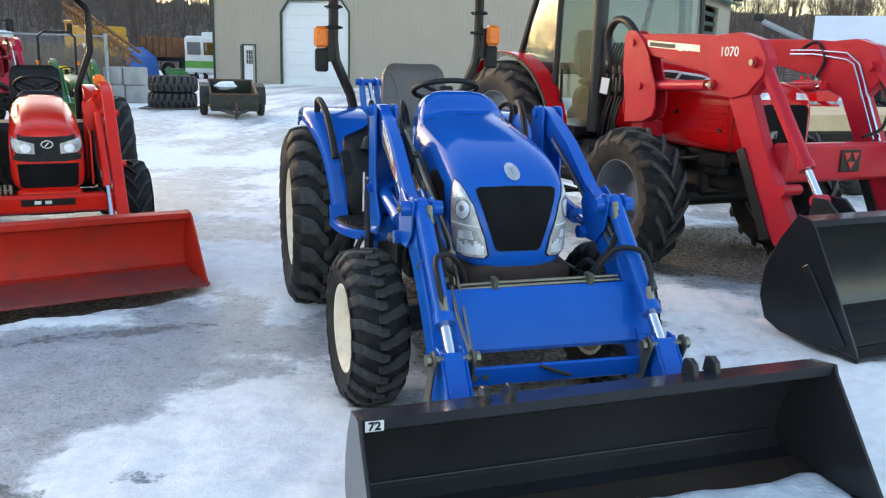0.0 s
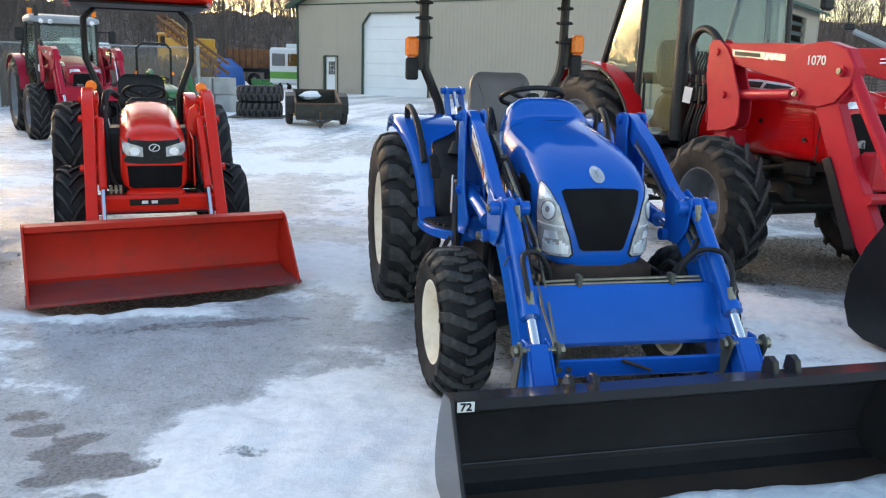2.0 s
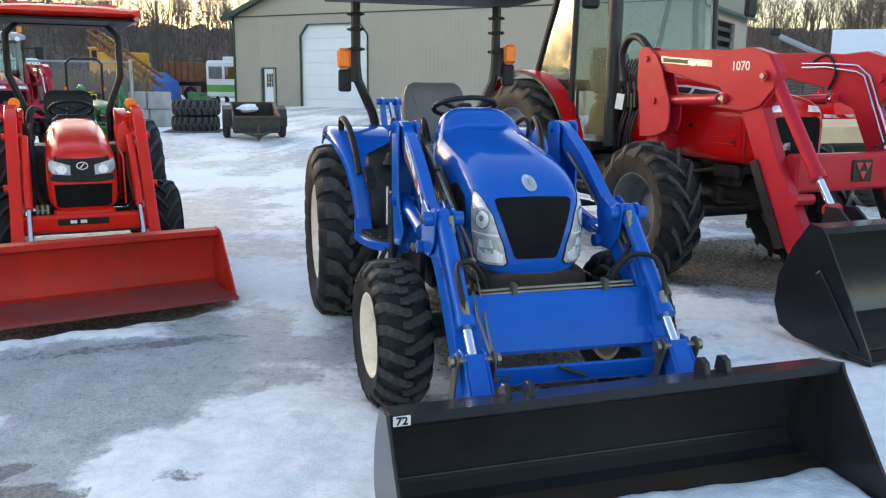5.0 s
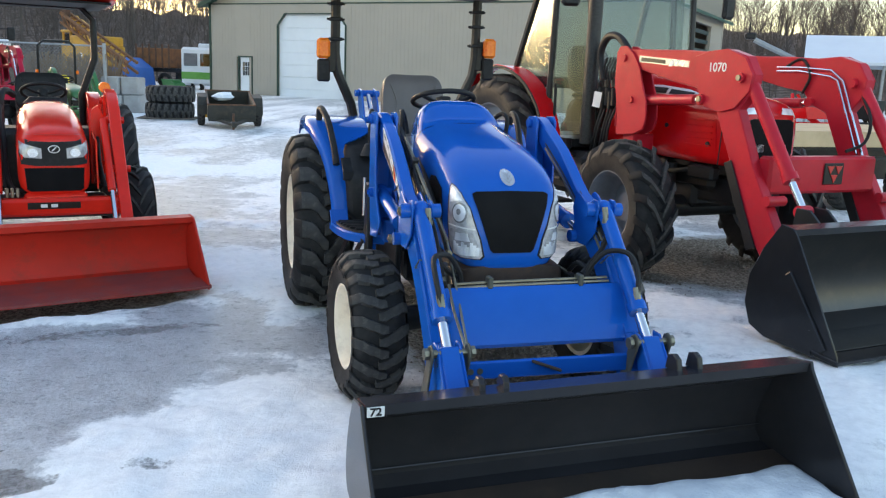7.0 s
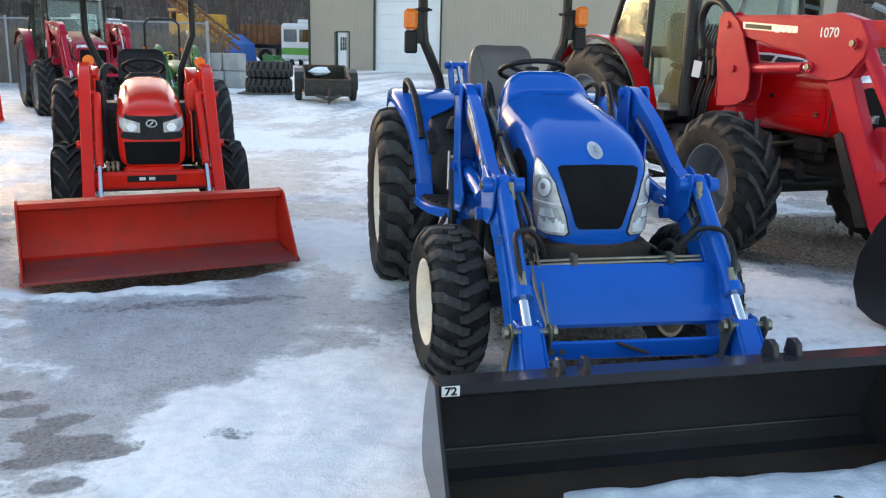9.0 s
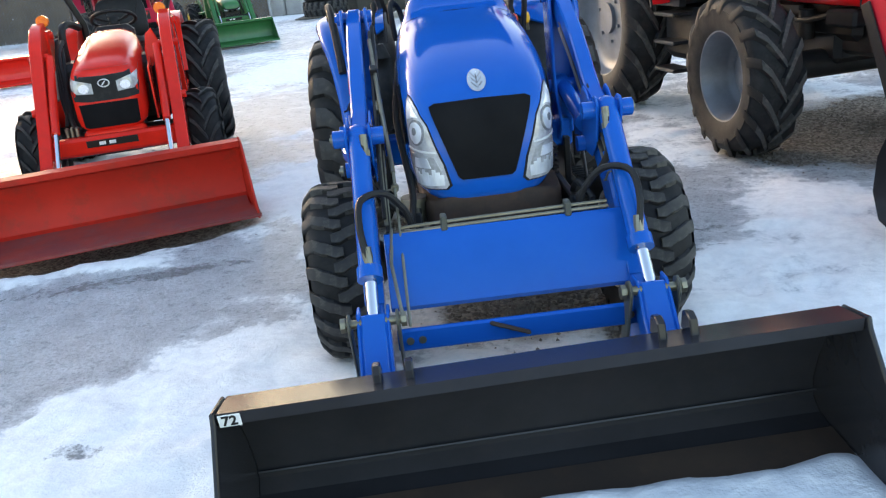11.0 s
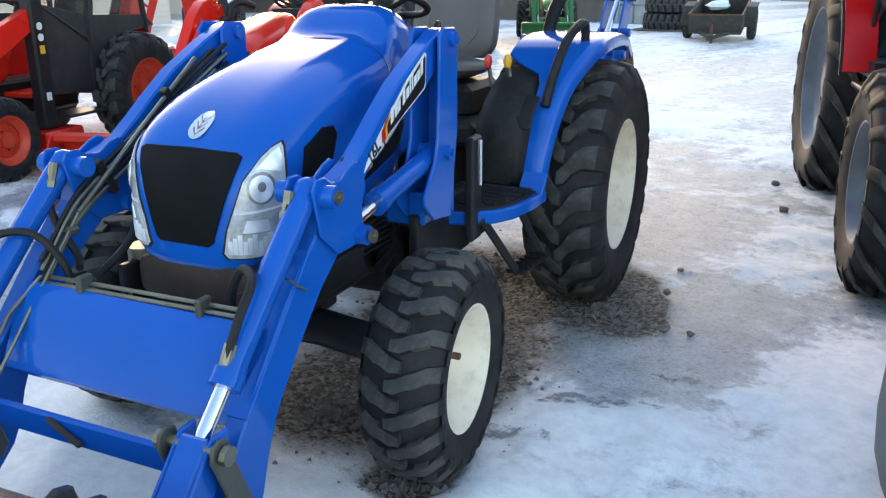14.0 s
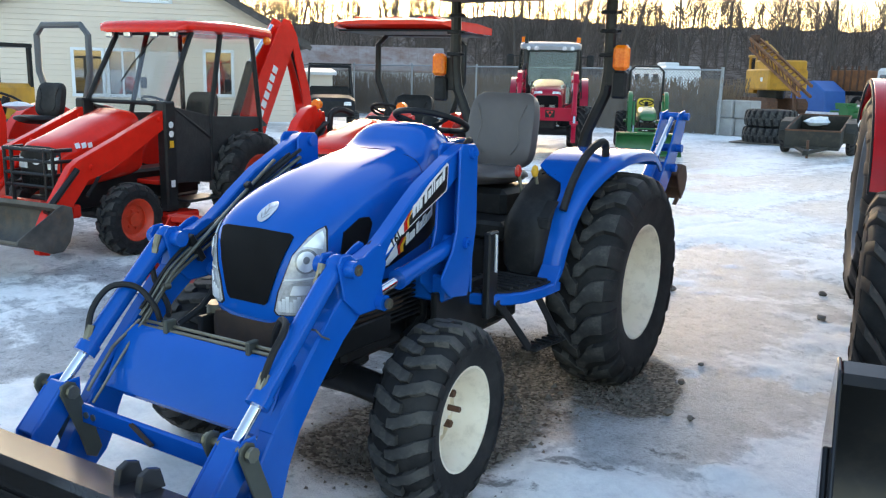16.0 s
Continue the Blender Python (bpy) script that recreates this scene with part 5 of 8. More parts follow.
# operator station
for s in (-1, 1):
    f = Geo()
    line = [(1.00, 0.66), (1.06, 0.72), (1.10, 0.84), (1.17, 1.00), (1.28, 1.14), (1.44, 1.235), (1.62, 1.275), (1.90, 1.28), (2.15, 1.265), (2.33, 1.235), (2.45, 1.16)]
    pts3 = curve_points([(0, *p) for p in line], 3)
    rings = []
    for p in pts3:
        away = Vector((0, p.y - 1.85, p.z - 0.605)).normalized()
        xi = float(np.interp(p.y, [1.0, 1.10, 1.27, 1.36], [0.555, 0.535, 0.55, 0.36]))
        xo = float(np.interp(p.y, [1.0, 1.08, 1.20, 1.35, 1.55, 1.9, 2.4], [0.62, 0.632, 0.665, 0.71, 0.745, 0.725, 0.69]))
        row = [(xi, 0), (xo - 0.045, 0), (xo - 0.020, -0.006), (xo - 0.005, -0.022), (xo, -0.045), (xo, -0.068),
               (xo - 0.012, -0.068), (xo - 0.012, -0.045), (xo - 0.028, -0.02), (xo - 0.05, -0.013), (xi, -0.013)]
        rings.append([(s * x, p.y + away.y * d, p.z + away.z * d) for x, d in (row if s > 0 else row[::-1])])
    f.loft(rings)
    part("fender", f, blue, tractor, sharp=40)
    part("fender_wall", Geo().prism([(1.05, 0.60), (1.12, 0.85), (1.30, 1.14), (1.62, 1.265), (2.2, 1.25), (2.40, 1.15), (2.35, 0.75), (1.6, 0.55)], s * 0.345, s * 0.36), black_plastic, tractor)
    plan = [(0.28, 0.58), (0.40, 0.58), (0.50, 0.615), (0.575, 0.68), (0.62, 0.77), (0.645, 0.90), (0.652, 1.06), (0.28, 1.06)]
    foot = Geo().prism([(s * px, py) for px, py in plan], 0.635, 0.688, "z", 0.008)
    foot.prism([(1.00, 0.66), (1.02, 0.66), (1.075, 0.75), (1.06, 0.76), (1.00, 0.69)], s * 0.545, s * 0.652)
    part("foot_platform", foot, blue, tractor)
    mat_ = part("foot_mat", Geo().prism([(s * (0.28 + (px - 0.28) * 0.93), 0.60 + (py - 0.58) * 0.90) for px, py in plan], 0.686, 0.696, "z", 0.002), black_plastic, tractor)
    for k in range(8):
        y0 = 0.635 + 0.050 * k
        w0 = float(np.interp(y0, [0.60, 0.70, 0.80, 0.95], [0.12, 0.25, 0.30, 0.325]))
        part("tread_bar", Geo().box((s * (0.285 + w0 / 2), y0, 0.700), (w0, 0.030, 0.014), b=0.003), black_plastic, mat_)
    step = Geo().beam((s * 0.53, 0.64, 0.66), (s * 0.60, 0.86, 0.385), 0.012, 0.040).beam((s * 0.53, 1.02, 0.64), (s * 0.60, 1.19, 0.355), 0.012, 0.040)
    step.beam((s * 0.595, 0.85, 0.385), (s * 0.595, 1.20, 0.355), 0.085, 0.016)
    for k in range(5):
        step.box((s * 0.595, 0.90 + 0.062 * k, 0.391 - 0.005 * k), (0.08, 0.012, 0.014), b=0.002)
    part("step", step, black, tractor)
    rail = Geo().tube([(s * 0.60, 1.16, 1.02), (s * 0.612, 1.23, 1.15), (s * 0.63, 1.34, 1.275), (s * 0.648, 1.46, 1.335), (s * 0.655, 1.53, 1.33), (s * 0.655, 1.55, 1.265)], 0.021, 8, smooth=4)
    part("grab_handle", rail, black_plastic, tractor)
    con = Geo().loft([ring_section(y, w, zb, zt, 20, 5, 5) for y, w, zb, zt in ((1.04, 0.08, 0.70, 0.95), (1.07, 0.11, 0.69, 1.005), (1.20, 0.120, 0.70, 1.10), (1.40, 0.125, 0.72, 1.185), (1.62, 0.125, 0.75, 1.235), (1.70, 0.10, 0.78, 1.22))])
    con.v = [(x + s * 0.435, y, z) for x, y, z in con.v]
    cns = part("console", con, black_plastic, tractor, sharp=45)
    part("pouch_flap", Geo().box((s * 0.50, 1.115, 1.02), (0.15, 0.13, 0.014), (38, 0, 0), b=0.005).box((s * 0.50, 1.065, 0.96), (0.15, 0.014, 0.05), (-8, 0, 0), b=0.005), black_plastic, cns, "black storage flap")
    slots = Geo()
    for k in range(4):
        slots.box((s * (0.37 + 0.035 * k), 1.42, 1.191), (0.012, 0.20, 0.006), (12, 0, 0), b=0.002)
    part("lever_slot", slots, mesh_black, tractor)
    lev = Geo()
    if s < 0:
        lev.tube([(-0.40, 1.14, 1.12), (-0.41, 1.12, 1.24), (-0.395, 1.13, 1.33)], 0.009, 6).ball((-0.395, 1.13, 1.335), (0.018, 0.018, 0.03), 8)
        part("lever", lev, black_plastic, tractor)
        bo = Geo().tube([(-0.40, 1.14, 1.08), (-0.40, 1.14, 1.15)], [0.06, 0.03], 12)
        part("boot", bo, black_plastic, tractor)
        part("switch", Geo().box((-0.45, 1.36, 1.178), (0.045, 0.03, 0.02)), red_vinyl, tractor)
    else:
        for k, (lx, ly, mt) in enumerate(((0.34, 1.22, red_lens), (0.41, 1.27, yellow_vinyl))):
            l1 = part("lever", Geo().tube([(lx, ly, 1.08), (lx - 0.01, ly - 0.02, 1.175)], 0.010, 6), steel, tractor)
            part("knob", Geo().ball((lx - 0.012, ly - 0.025, 1.19), (0.020, 0.022, 0.034), 8), mt, l1)
latch = Geo().box((0.50, 0.62, 0.78), (0.035, 0.09, 0.40), b=0.008)
part("stand_bracket", latch, black, tractor)
part("release_handle", Geo().tube([(0.525, 0.615, 0.96), (0.53, 0.61, 0.97), (0.532, 0.61, 0.80)], 0.008, 6), silver, tractor)
part("release_handle", Geo().tube([(-0.525, 0.61, 1.00), (-0.53, 0.61, 1.01), (-0.532, 0.61, 0.80)], 0.007, 6), silver, tractor)
part("stand_bracket", Geo().box((-0.50, 0.62, 0.78), (0.035, 0.09, 0.40), b=0.008), black, tractor)
make_seat(tractor, (-0.015, 1.63, 1.11), 0.435, seat_grey, back_h=0.415)
part("seat_base", Geo().box((0.03, 1.50, 0.99), (0.34, 0.40, 0.16), b=0.03).box((0, 1.45, 0.88), (0.60, 0.7, 0.1), b=0.02), black_plastic, tractor)
make_steering(tractor, (-0.015, 0.90, 1.435), 0.180, -18, black_plastic)
dash = Geo().loft([ring_section(y, w, zb, zt, 24, 4, 4) for y, w, zb, zt in ((0.72, 0.21, 0.75, 1.345), (0.80, 0.20, 0.75, 1.33), (0.88, 0.15, 0.75, 1.27))])
part("dash", dash, black_plastic, tractor, sharp=45)
for s in (-1, 1):
    grip = Geo().tube([(s * 0.30, 0.70, 1.20), (s * 0.31, 0.68, 1.33), (s * 0.30, 0.74, 1.37), (s * 0.27, 0.80, 1.33), (s * 0.25, 0.80, 1.24)], 0.013, 8, smooth=4)
    part("grab_loop", grip, black_plastic, tractor)
for s in (-1, 1):
    part("roll_bar_post", Geo().tube([(s * 0.36, 1.93, 0.75), (s * 0.36, 1.93, 1.25), (s * 0.385, 1.93, 1.36), (s * 0.485, 1.925, 1.58), (s * 0.50, 1.92, 1.70), (s * 0.50, 1.91, 2.10)], 0.033, 8), black, tractor)
for s in (-1, 1):
    for z in (1.79, 1.92, 2.02):
        part("clamp", Geo().box((s * 0.50, 1.915, z), (0.085, 0.085, 0.022), b=0.004).cyl((s * 0.50 - 0.06, 1.915, z), (s * 0.50 + 0.06, 1.915, z), 0.007, 6), black_plastic, tractor)
top_g = Geo().loft([[(x, y, z) for x, y, z in ring] for ring in ([(-0.62, 1.05, 2.15), (0.62, 1.05, 2.15), (0.62, 1.05, 2.17), (-0.62, 1.05, 2.17)], [(-0.68, 1.12, 2.13), (0.68, 1.12, 2.13), (0.66, 1.12, 2.19), (-0.66, 1.12, 2.19)], [(-0.70, 1.6, 2.12), (0.70, 1.6, 2.12), (0.66, 1.6, 2.21), (-0.66, 1.6, 2.21)], [(-0.68, 2.2, 2.12), (0.68, 2.2, 2.12), (0.66, 2.2, 2.18), (-0.66, 2.2, 2.18)])])
part("canopy", top_g, black_plastic, tractor, "black canopy over the roll bar")
for s in (-1, 1):
    low = 0.05 if s < 0 else 0.0
    lb = part("lamp_bracket", Geo().box((s * 0.53, 1.90, 1.72 - low), (0.07, 0.02, 0.20)), black, tractor)
    part("turn_signal", Geo().box((s * 0.588, 1.87, 1.775 - low), (0.088, 0.06, 0.135), b=0.018), amber, lb, "amber turn signal lens")
    part("tail_lamp", Geo().box((s * 0.583, 1.885, 1.63 - low), (0.085, 0.055, 0.150), b=0.012), black_plastic, lb)

# bucket
# brown tone that stands for a reflection on the black bucket's floor
bucket_floor = stuff("floor_brown_reflection", (0.055, 0.038, 0.030), (0.04, 0.03, 0.026), rough=0.32, scale=3, dirt=(0.10, 0.065, 0.045), dirt_amount=0.5, bump=0.06, spec=0.45)
BUCKET = BLUE @ pose(0, -1.27, 0.5) @ pose(0, 0, 0, 0, -1.45, 0.4) @ pose(0, 1.25, -0.507)
bucket = thing("loader_bucket", BUCKET, "black wide loader bucket resting on the snow", "bucket")
BK = [(-1.17, 0.486), (-1.10, 0.38), (-1.045, 0.27), (-1.015, 0.18), (-1.02, 0.12), (-1.06, 0.085), (-1.15, 0.075), (-1.62, 0.05)]
SIDE = [(-1.165, 0.498), (-1.300, 0.522), (-1.312, 0.49), (-1.63, 0.075), (-1.63, 0.035), (-1.14, 0.06), (-1.03, 0.075), (-1.0, 0.12), (-1.0, 0.18), (-1.03, 0.28), (-1.085, 0.39)]
make_bucket(bucket, 0.890, BK, (-1.298, 0.512), SIDE, bucket_black, x0=-0.003, edge_label="scuffed steel cutting edge")
# thin strip that paints the brownish reflection low inside the bucket
part("floor_wear_sheen", Geo().box((-0.003, -1.225, 0.0755), (1.76, 0.17, 0.004), (3, 0, 0), b=0.001), bucket_floor, bucket, "brown reflection painted on the bucket floor")
part("weld_seam", Geo().tube([(-0.88, -1.034, 0.150), (0, -1.034, 0.150), (0.88, -1.034, 0.150)], 0.005, 5), bucket_black, bucket)
for hx in (-0.45, -0.36, 0.345, 0.435):
    part("mount_lug", Geo().prism([(-1.15, 0.50), (-1.185, 0.545), (-1.215, 0.548), (-1.235, 0.53), (-1.24, 0.50)] if hx < 0 else [(-1.14, 0.49), (-1.155, 0.55), (-1.19, 0.562), (-1.22, 0.55), (-1.235, 0.50)], hx - 0.012, hx + 0.012), bucket_black, bucket)
    part("bucket_hook", Geo().prism([(-1.09, 0.40), (-0.96, 0.32), (-0.93, 0.14), (-1.0, 0.13), (-1.02, 0.20)], hx - 0.01, hx + 0.01), bucket_black, bucket)
tag = part("size_sticker", Geo().box((-0.848, -1.3005, 0.496), (0.060, 0.004, 0.038), (8, 0, 0), b=0.001), white_vinyl, bucket, "white size sticker")
lettering("size_number", "72", 0.042, pose(-0.848, -1.3030, 0.4955, 98), black_vinyl, tag, 0.0012)

# rear hoe attachment
hoe = thing("backhoe_attachment", BLUE, "blue rear backhoe arm with a rusty bucket", "backhoe")
hb = Geo()
for dx in (-0.07, 0.07):
    hb.prism([(4.18, 1.41), (4.32, 1.43), (4.37, 1.38), (4.33, 1.25), (4.10, 0.95), (3.70, 0.55), (3.30, 0.45), (3.30, 0.62), (3.65, 0.75), (4.0, 1.15)], 0.18 + dx - 0.008, 0.18 + dx + 0.008)
hb.box((0.18, 3.9, 0.85), (0.13, 0.5, 0.02), (42, 0, 0))
boom = part("boom", hb, blue, hoe)
for py, pz in ((4.29, 1.38), (4.17, 1.13), (4.05, 0.98)):
    part("pivot_pin", Geo().cyl((0.06, py, pz), (0.30, py, pz), 0.032, 12), blue, boom)
part("piston_rod", Geo().tube([(0.18, 4.22, 1.36), (0.18, 3.80, 1.02)], 0.024, 10), chrome, boom)
part("boom_cylinder", Geo().tube([(0.18, 3.85, 1.06), (0.18, 3.35, 0.66)], 0.042, 12), blue, boom)
part("hoe_frame", Geo().box((0.18, 3.0, 0.55), (0.5, 0.3, 0.35), b=0.02).box((0.18, 2.6, 0.45), (0.25, 0.7, 0.12)).box((0.0, 3.0, 0.30), (0.08, 0.12, 0.6)).box((0.36, 3.0, 0.30), (0.08, 0.12, 0.6)).tube([(-0.05, 2.75, 0.6), (-0.05, 2.75, 1.12), (-0.05, 2.78, 1.16)], 0.014, 8).ball((-0.05, 2.78, 1.17), 0.03, 8), blue, hoe)
scoop = [(4.10, 0.92), (4.22, 0.985), (4.32, 0.965), (4.37, 0.88), (4.34, 0.79), (4.25, 0.72)]
hk = Geo().sheet(scoop, 0.06, 0.30, 0.014)
hk.prism(scoop, 0.06, 0.072).prism(scoop, 0.288, 0.30)
hkp = part("hoe_bucket", hk, rust, hoe, "small rusty digging bucket")
for k in range(3):
    part("tooth", Geo().prism([(4.25, 0.735), (4.26, 0.705), (4.18, 0.665), (4.18, 0.675)], 0.08 + 0.085 * k, 0.115 + 0.085 * k), rust, hkp)

# snow lying on the bucket's floor and before its edge
packed_snow = stuff("packed_snow", (0.86, 0.88, 0.91), (0.70, 0.73, 0.78), rough=0.7, scale=9, fine=45, bump=0.6, bump_dist=0.01, spec=0.2)
heap = Geo()
NX, NY = 60, 26
for j in range(NY + 1):
    for i in range(NX + 1):
        u, v = i / NX, j / NY
        y = -1.25 - 0.62 * v + 0.03 * noise.noise(Vector((u * 9, 0.3, 2)))
        x = -0.60 + 1.484 * u + 0.02 * noise.noise(Vector((3, v * 6, 1)))
        edge = min(1.0, 5 * u, 25 * (1 - u) + 0.35, 9 * v) * float(np.interp(v, [0, 0.55, 1], [1, 0.9, 0]))
        floor_z = 0.068 if y > -1.60 else 0.045
        heap.v.append((x, y, floor_z - 0.008 + edge * (0.034 + 0.022 * noise.fractal(Vector((x * 5, y * 5, 0.5)), 0.8, 2.1, 4)) - (0.05 if v > 0.97 else 0)))
heap.f = [(j * (NX + 1) + i, j * (NX + 1) + i + 1, (j + 1) * (NX + 1) + i + 1, (j + 1) * (NX + 1) + i) for j in range(NY) for i in range(NX)]
snow = part("snow_heap", heap, packed_snow, None, at=BUCKET, sharp=80)
tagged(snow, "packed white snow lying in the black bucket", "snow", kind="stuff")


# ---- large cab tractor with loader, built for two machines ----
def big_tractor(m, body, arms, label, roof, has_bucket, steer=0.0, drop=0.0):
    t = thing("tractor", m, label, "tractor", "parked tractors")
    wheels(t, -0.08, 0.572, 0.365, 0.31, 0.83, 0.552, 16, "ag", grey_rim, steer=steer, dish=1.25, h=0.042, hub=0.12)
    wheels(t, 2.25, 0.83, 0.44, 0.52, 0.71, 0.80, 17, "ag", grey_rim, dish=0.6, h=0.05, hub=0.14)
    rows = [(-0.80, 0.24, 1.00, 1.36), (-0.785, 0.29, 0.965, 1.42), (-0.73, 0.33, 0.95, 1.47), (-0.55, 0.365, 0.945, 1.515), (-0.25, 0.38, 0.945, 1.56), (0.1, 0.387, 0.95, 1.625), (0.45, 0.392, 0.98, 1.67), (0.84, 0.40, 1.0, 1.69)]
    hd = part("bonnet", Geo().loft([ring_section(y, w, zb, zt, 40, 3.6, 8) for y, w, zb, zt in rows]), body, t, sharp=50)
    part("grille", project(hd, [(-0.22, 1.03), (0.22, 1.03), (0.25, 1.07), (0.24, 1.32), (0.20, 1.34), (-0.20, 1.34), (-0.24, 1.32), (-0.25, 1.07)], pose(0, -2, 0, 90)), mesh_black, hd, "black front grille")
    for s in (-1, 1):
        side_m = Matrix(((0, 0, s, s * 1.2), (1, 0, 0, 0), (0, 1, 0, 0), (0, 0, 0, 1)))
        part("headlight", project(hd, [(s * 0.10, 1.38), (s * 0.25, 1.375), (s * 0.30, 1.34), (s * 0.28, 1.42), (s * 0.12, 1.43)], pose(0, -2, 0, 90)), reflector, hd, "clear headlight")
        part("headlight", project(hd, [(s * 0.06, 1.08), (s * 0.18, 1.08), (s * 0.18, 1.14), (s * 0.06, 1.14)], pose(0, -2, 0, 90)), reflector, hd, "clear lower headlight")
        vent = part("side_vent", project(hd, [(-0.60, 1.09), (-0.58, 1.07), (-0.20, 1.05), (-0.17, 1.08), (-0.16, 1.33), (-0.19, 1.355), (-0.55, 1.345), (-0.58, 1.32)], side_m, 0.001), body, hd)
        slats = Geo()
        for k in range(5):
            slats.box((s * 0.378, -0.38, 1.11 + 0.05 * k), (0.016, 0.36, 0.010), b=0.003)
        part("slat", slats, body, vent)
        part("latch", Geo().cyl((s * 0.36, -0.02, 1.24), (s * 0.392, -0.02, 1.24), 0.02, 10).cyl((s * 0.36, -0.52, 1.12), (s * 0.385, -0.52, 1.12), 0.02, 10), black_plastic, hd)
        dec = part("decal", project(hd, [(-0.45, 1.478), (0.34, 1.505), (0.34, 1.575), (0.15, 1.575), (-0.15, 1.545)], side_m, 0.002), white_vinyl, hd, "white model stripe")
        part("decal_word", project(hd, [(-0.24, 1.494), (0.02, 1.503), (0.02, 1.545), (-0.24, 1.522)], side_m, 0.007, 4), black_vinyl, dec)
        part("decal_word", project(hd, [(0.06, 1.506), (0.30, 1.514), (0.30, 1.562), (0.06, 1.552)], side_m, 0.007, 4), black_vinyl, dec)
        part("seam", Geo().tube([(s * 0.368, -0.645, 0.96), (s * 0.358, -0.645, 1.20), (s * 0.345, -0.645, 1.38)], 0.005, 5), black_plastic, hd)
    part("gearbox", Geo().box((0, 0.95, 0.76), (0.44, 2.4, 0.42), b=0.04), black, t, "black engine and gearbox")
    part("engine", Geo().box((0, 0.05, 0.86), (0.46, 1.0, 0.30), b=0.05), black, t)
    part("front_frame", Geo().box((0, -0.42, 0.74), (0.36, 0.70, 0.24), b=0.03), black, t)
    part("front_axle", Geo().tube([(-0.7, -0.08, 0.55), (0.7, -0.08, 0.55)], 0.10, 14), black, t)
    part("rear_axle", Geo().tube([(-0.7, 2.25, 0.80), (0.7, 2.25, 0.80)], 0.16, 16), black, t)
    part("drive_shaft", Geo().tube([(0, 0.0, 0.52), (0, 1.2, 0.60)], 0.05, 12), black, t)
    for s in (-1, 1):
        part("axle_hub", Geo().ball((s * 0.56, -0.08, 0.55), 0.15, 12), black, t)
        part("engine_side", Geo().box((s * 0.27, 0.35, 0.82), (0.06, 0.6, 0.28), b=0.02), black, t)
        part("filter", Geo().tube([(s * 0.30, -0.02, 0.72), (s * 0.30, -0.02, 0.92)], 0.055, 14), black_plastic, t)
        part("frame_lug", Geo().box((s * 0.28, -0.40, 0.88), (0.10, 0.30, 0.12), b=0.02), black, t)
        part("fuel_line", Geo().tube([(s * 0.3, -0.3, 0.9), (s * 0.34, 0.0, 0.85), (s * 0.30, 0.4, 0.92)], 0.02, 8, smooth=3), hose, t)
        part("steering_rod", Geo().tube([(s * 0.10, 0.05, 0.50), (s * 0.58, 0.10, 0.50)], 0.022, 8), steel, t)
    part("fuel_tank", Geo().box((-0.48, 1.05, 0.72), (0.40, 0.65, 0.42), b=0.06), black_plastic, t)
    part("battery_box", Geo().box((0.48, 1.05, 0.72), (0.40, 0.65, 0.42), b=0.06), black_plastic, t)
    for k in range(3):
        part("cab_step", Geo().box((-0.74, 1.08, 0.45 + 0.22 * k), (0.18, 0.34, 0.03), b=0.008), black, t)
    # loader
    for s in (-1, 1):
        x = s * 0.58
        outline = [(0.41, 1.84), (0.37, 1.89), (0.28, 1.89), (0.17, 1.82), (0.09, 1.72), (0.03, 1.57), (-0.04, 1.43), (-0.05, 1.28), (-0.02, 1.20), (0.10, 1.15), (0.34, 1.13), (0.35, 1.32), (0.38, 1.45), (0.41, 1.58)]
        for dx in (0.050, -0.066):
            part("loader_post", Geo().prism(outline, x + s * dx, x + s * (dx + 0.016)), arms, t)
        part("post_back", Geo().box((x, 0.385, 1.50), (0.10, 0.016, 0.60), b=0.004), arms, t)
        part("post_bracket", Geo().box((s * 0.45, 0.22, 1.08), (0.30, 0.16, 0.14), b=0.01), arms, t)
        arm = Geo().prism([(0.38, 1.80), (0.32, 1.865), (-0.45, 1.85), (-0.70, 1.835), (-0.92, 1.85), (-1.10, 1.80), (-1.19, 1.67), (-1.17, 1.54), (-1.07, 1.42), (-1.28, 1.00), (-1.56, 0.56), (-1.64, 0.50), (-1.60, 0.40), (-1.42, 0.40), (-1.36, 0.47), (-1.05, 1.00), (-0.84, 1.40), (-0.68, 1.46), (-0.60, 1.56), (-0.34, 1.60), (0.13, 1.70), (0.38, 1.74)], x - 0.045, x + 0.045, bev=0.008)
        a = part("loader_arm", arm, arms, t)
        kp = Geo().prism([(-0.58, 1.80), (-0.72, 1.838), (-0.92, 1.853), (-1.10, 1.79), (-1.185, 1.67), (-1.165, 1.55), (-1.04, 1.425), (-0.90, 1.39), (-0.72, 1.42), (-0.62, 1.58)], x + s * 0.045, x + s * 0.062)
        part("knee_plate", kp, arms, a)
        for py, pz in ((-1.08, 1.645), (-0.69, 1.48), (0.16, 1.44), (0.29, 1.79), (-1.46, 0.80)):
            pin = part("pivot_pin", Geo().cyl((x - 0.085, py, pz), (x + 0.085, py, pz), 0.030 if py > -0.5 else 0.038, 14), arms, a)
            if py < -0.5 and pz > 1:
                part("pin_cap", Geo().cyl((x + s * 0.083, py, pz), (x + s * 0.097, py, pz), 0.022, 10), steel, pin)
        lift = part("lift_cylinder", Geo().tube([(x, 0.16, 1.44), (x, -0.56, 1.47)], 0.042, 16), arms, t)
        part("piston_rod", Geo().tube([(x, -0.55, 1.469), (x, -0.68, 1.478)], 0.026, 12), chrome, lift)
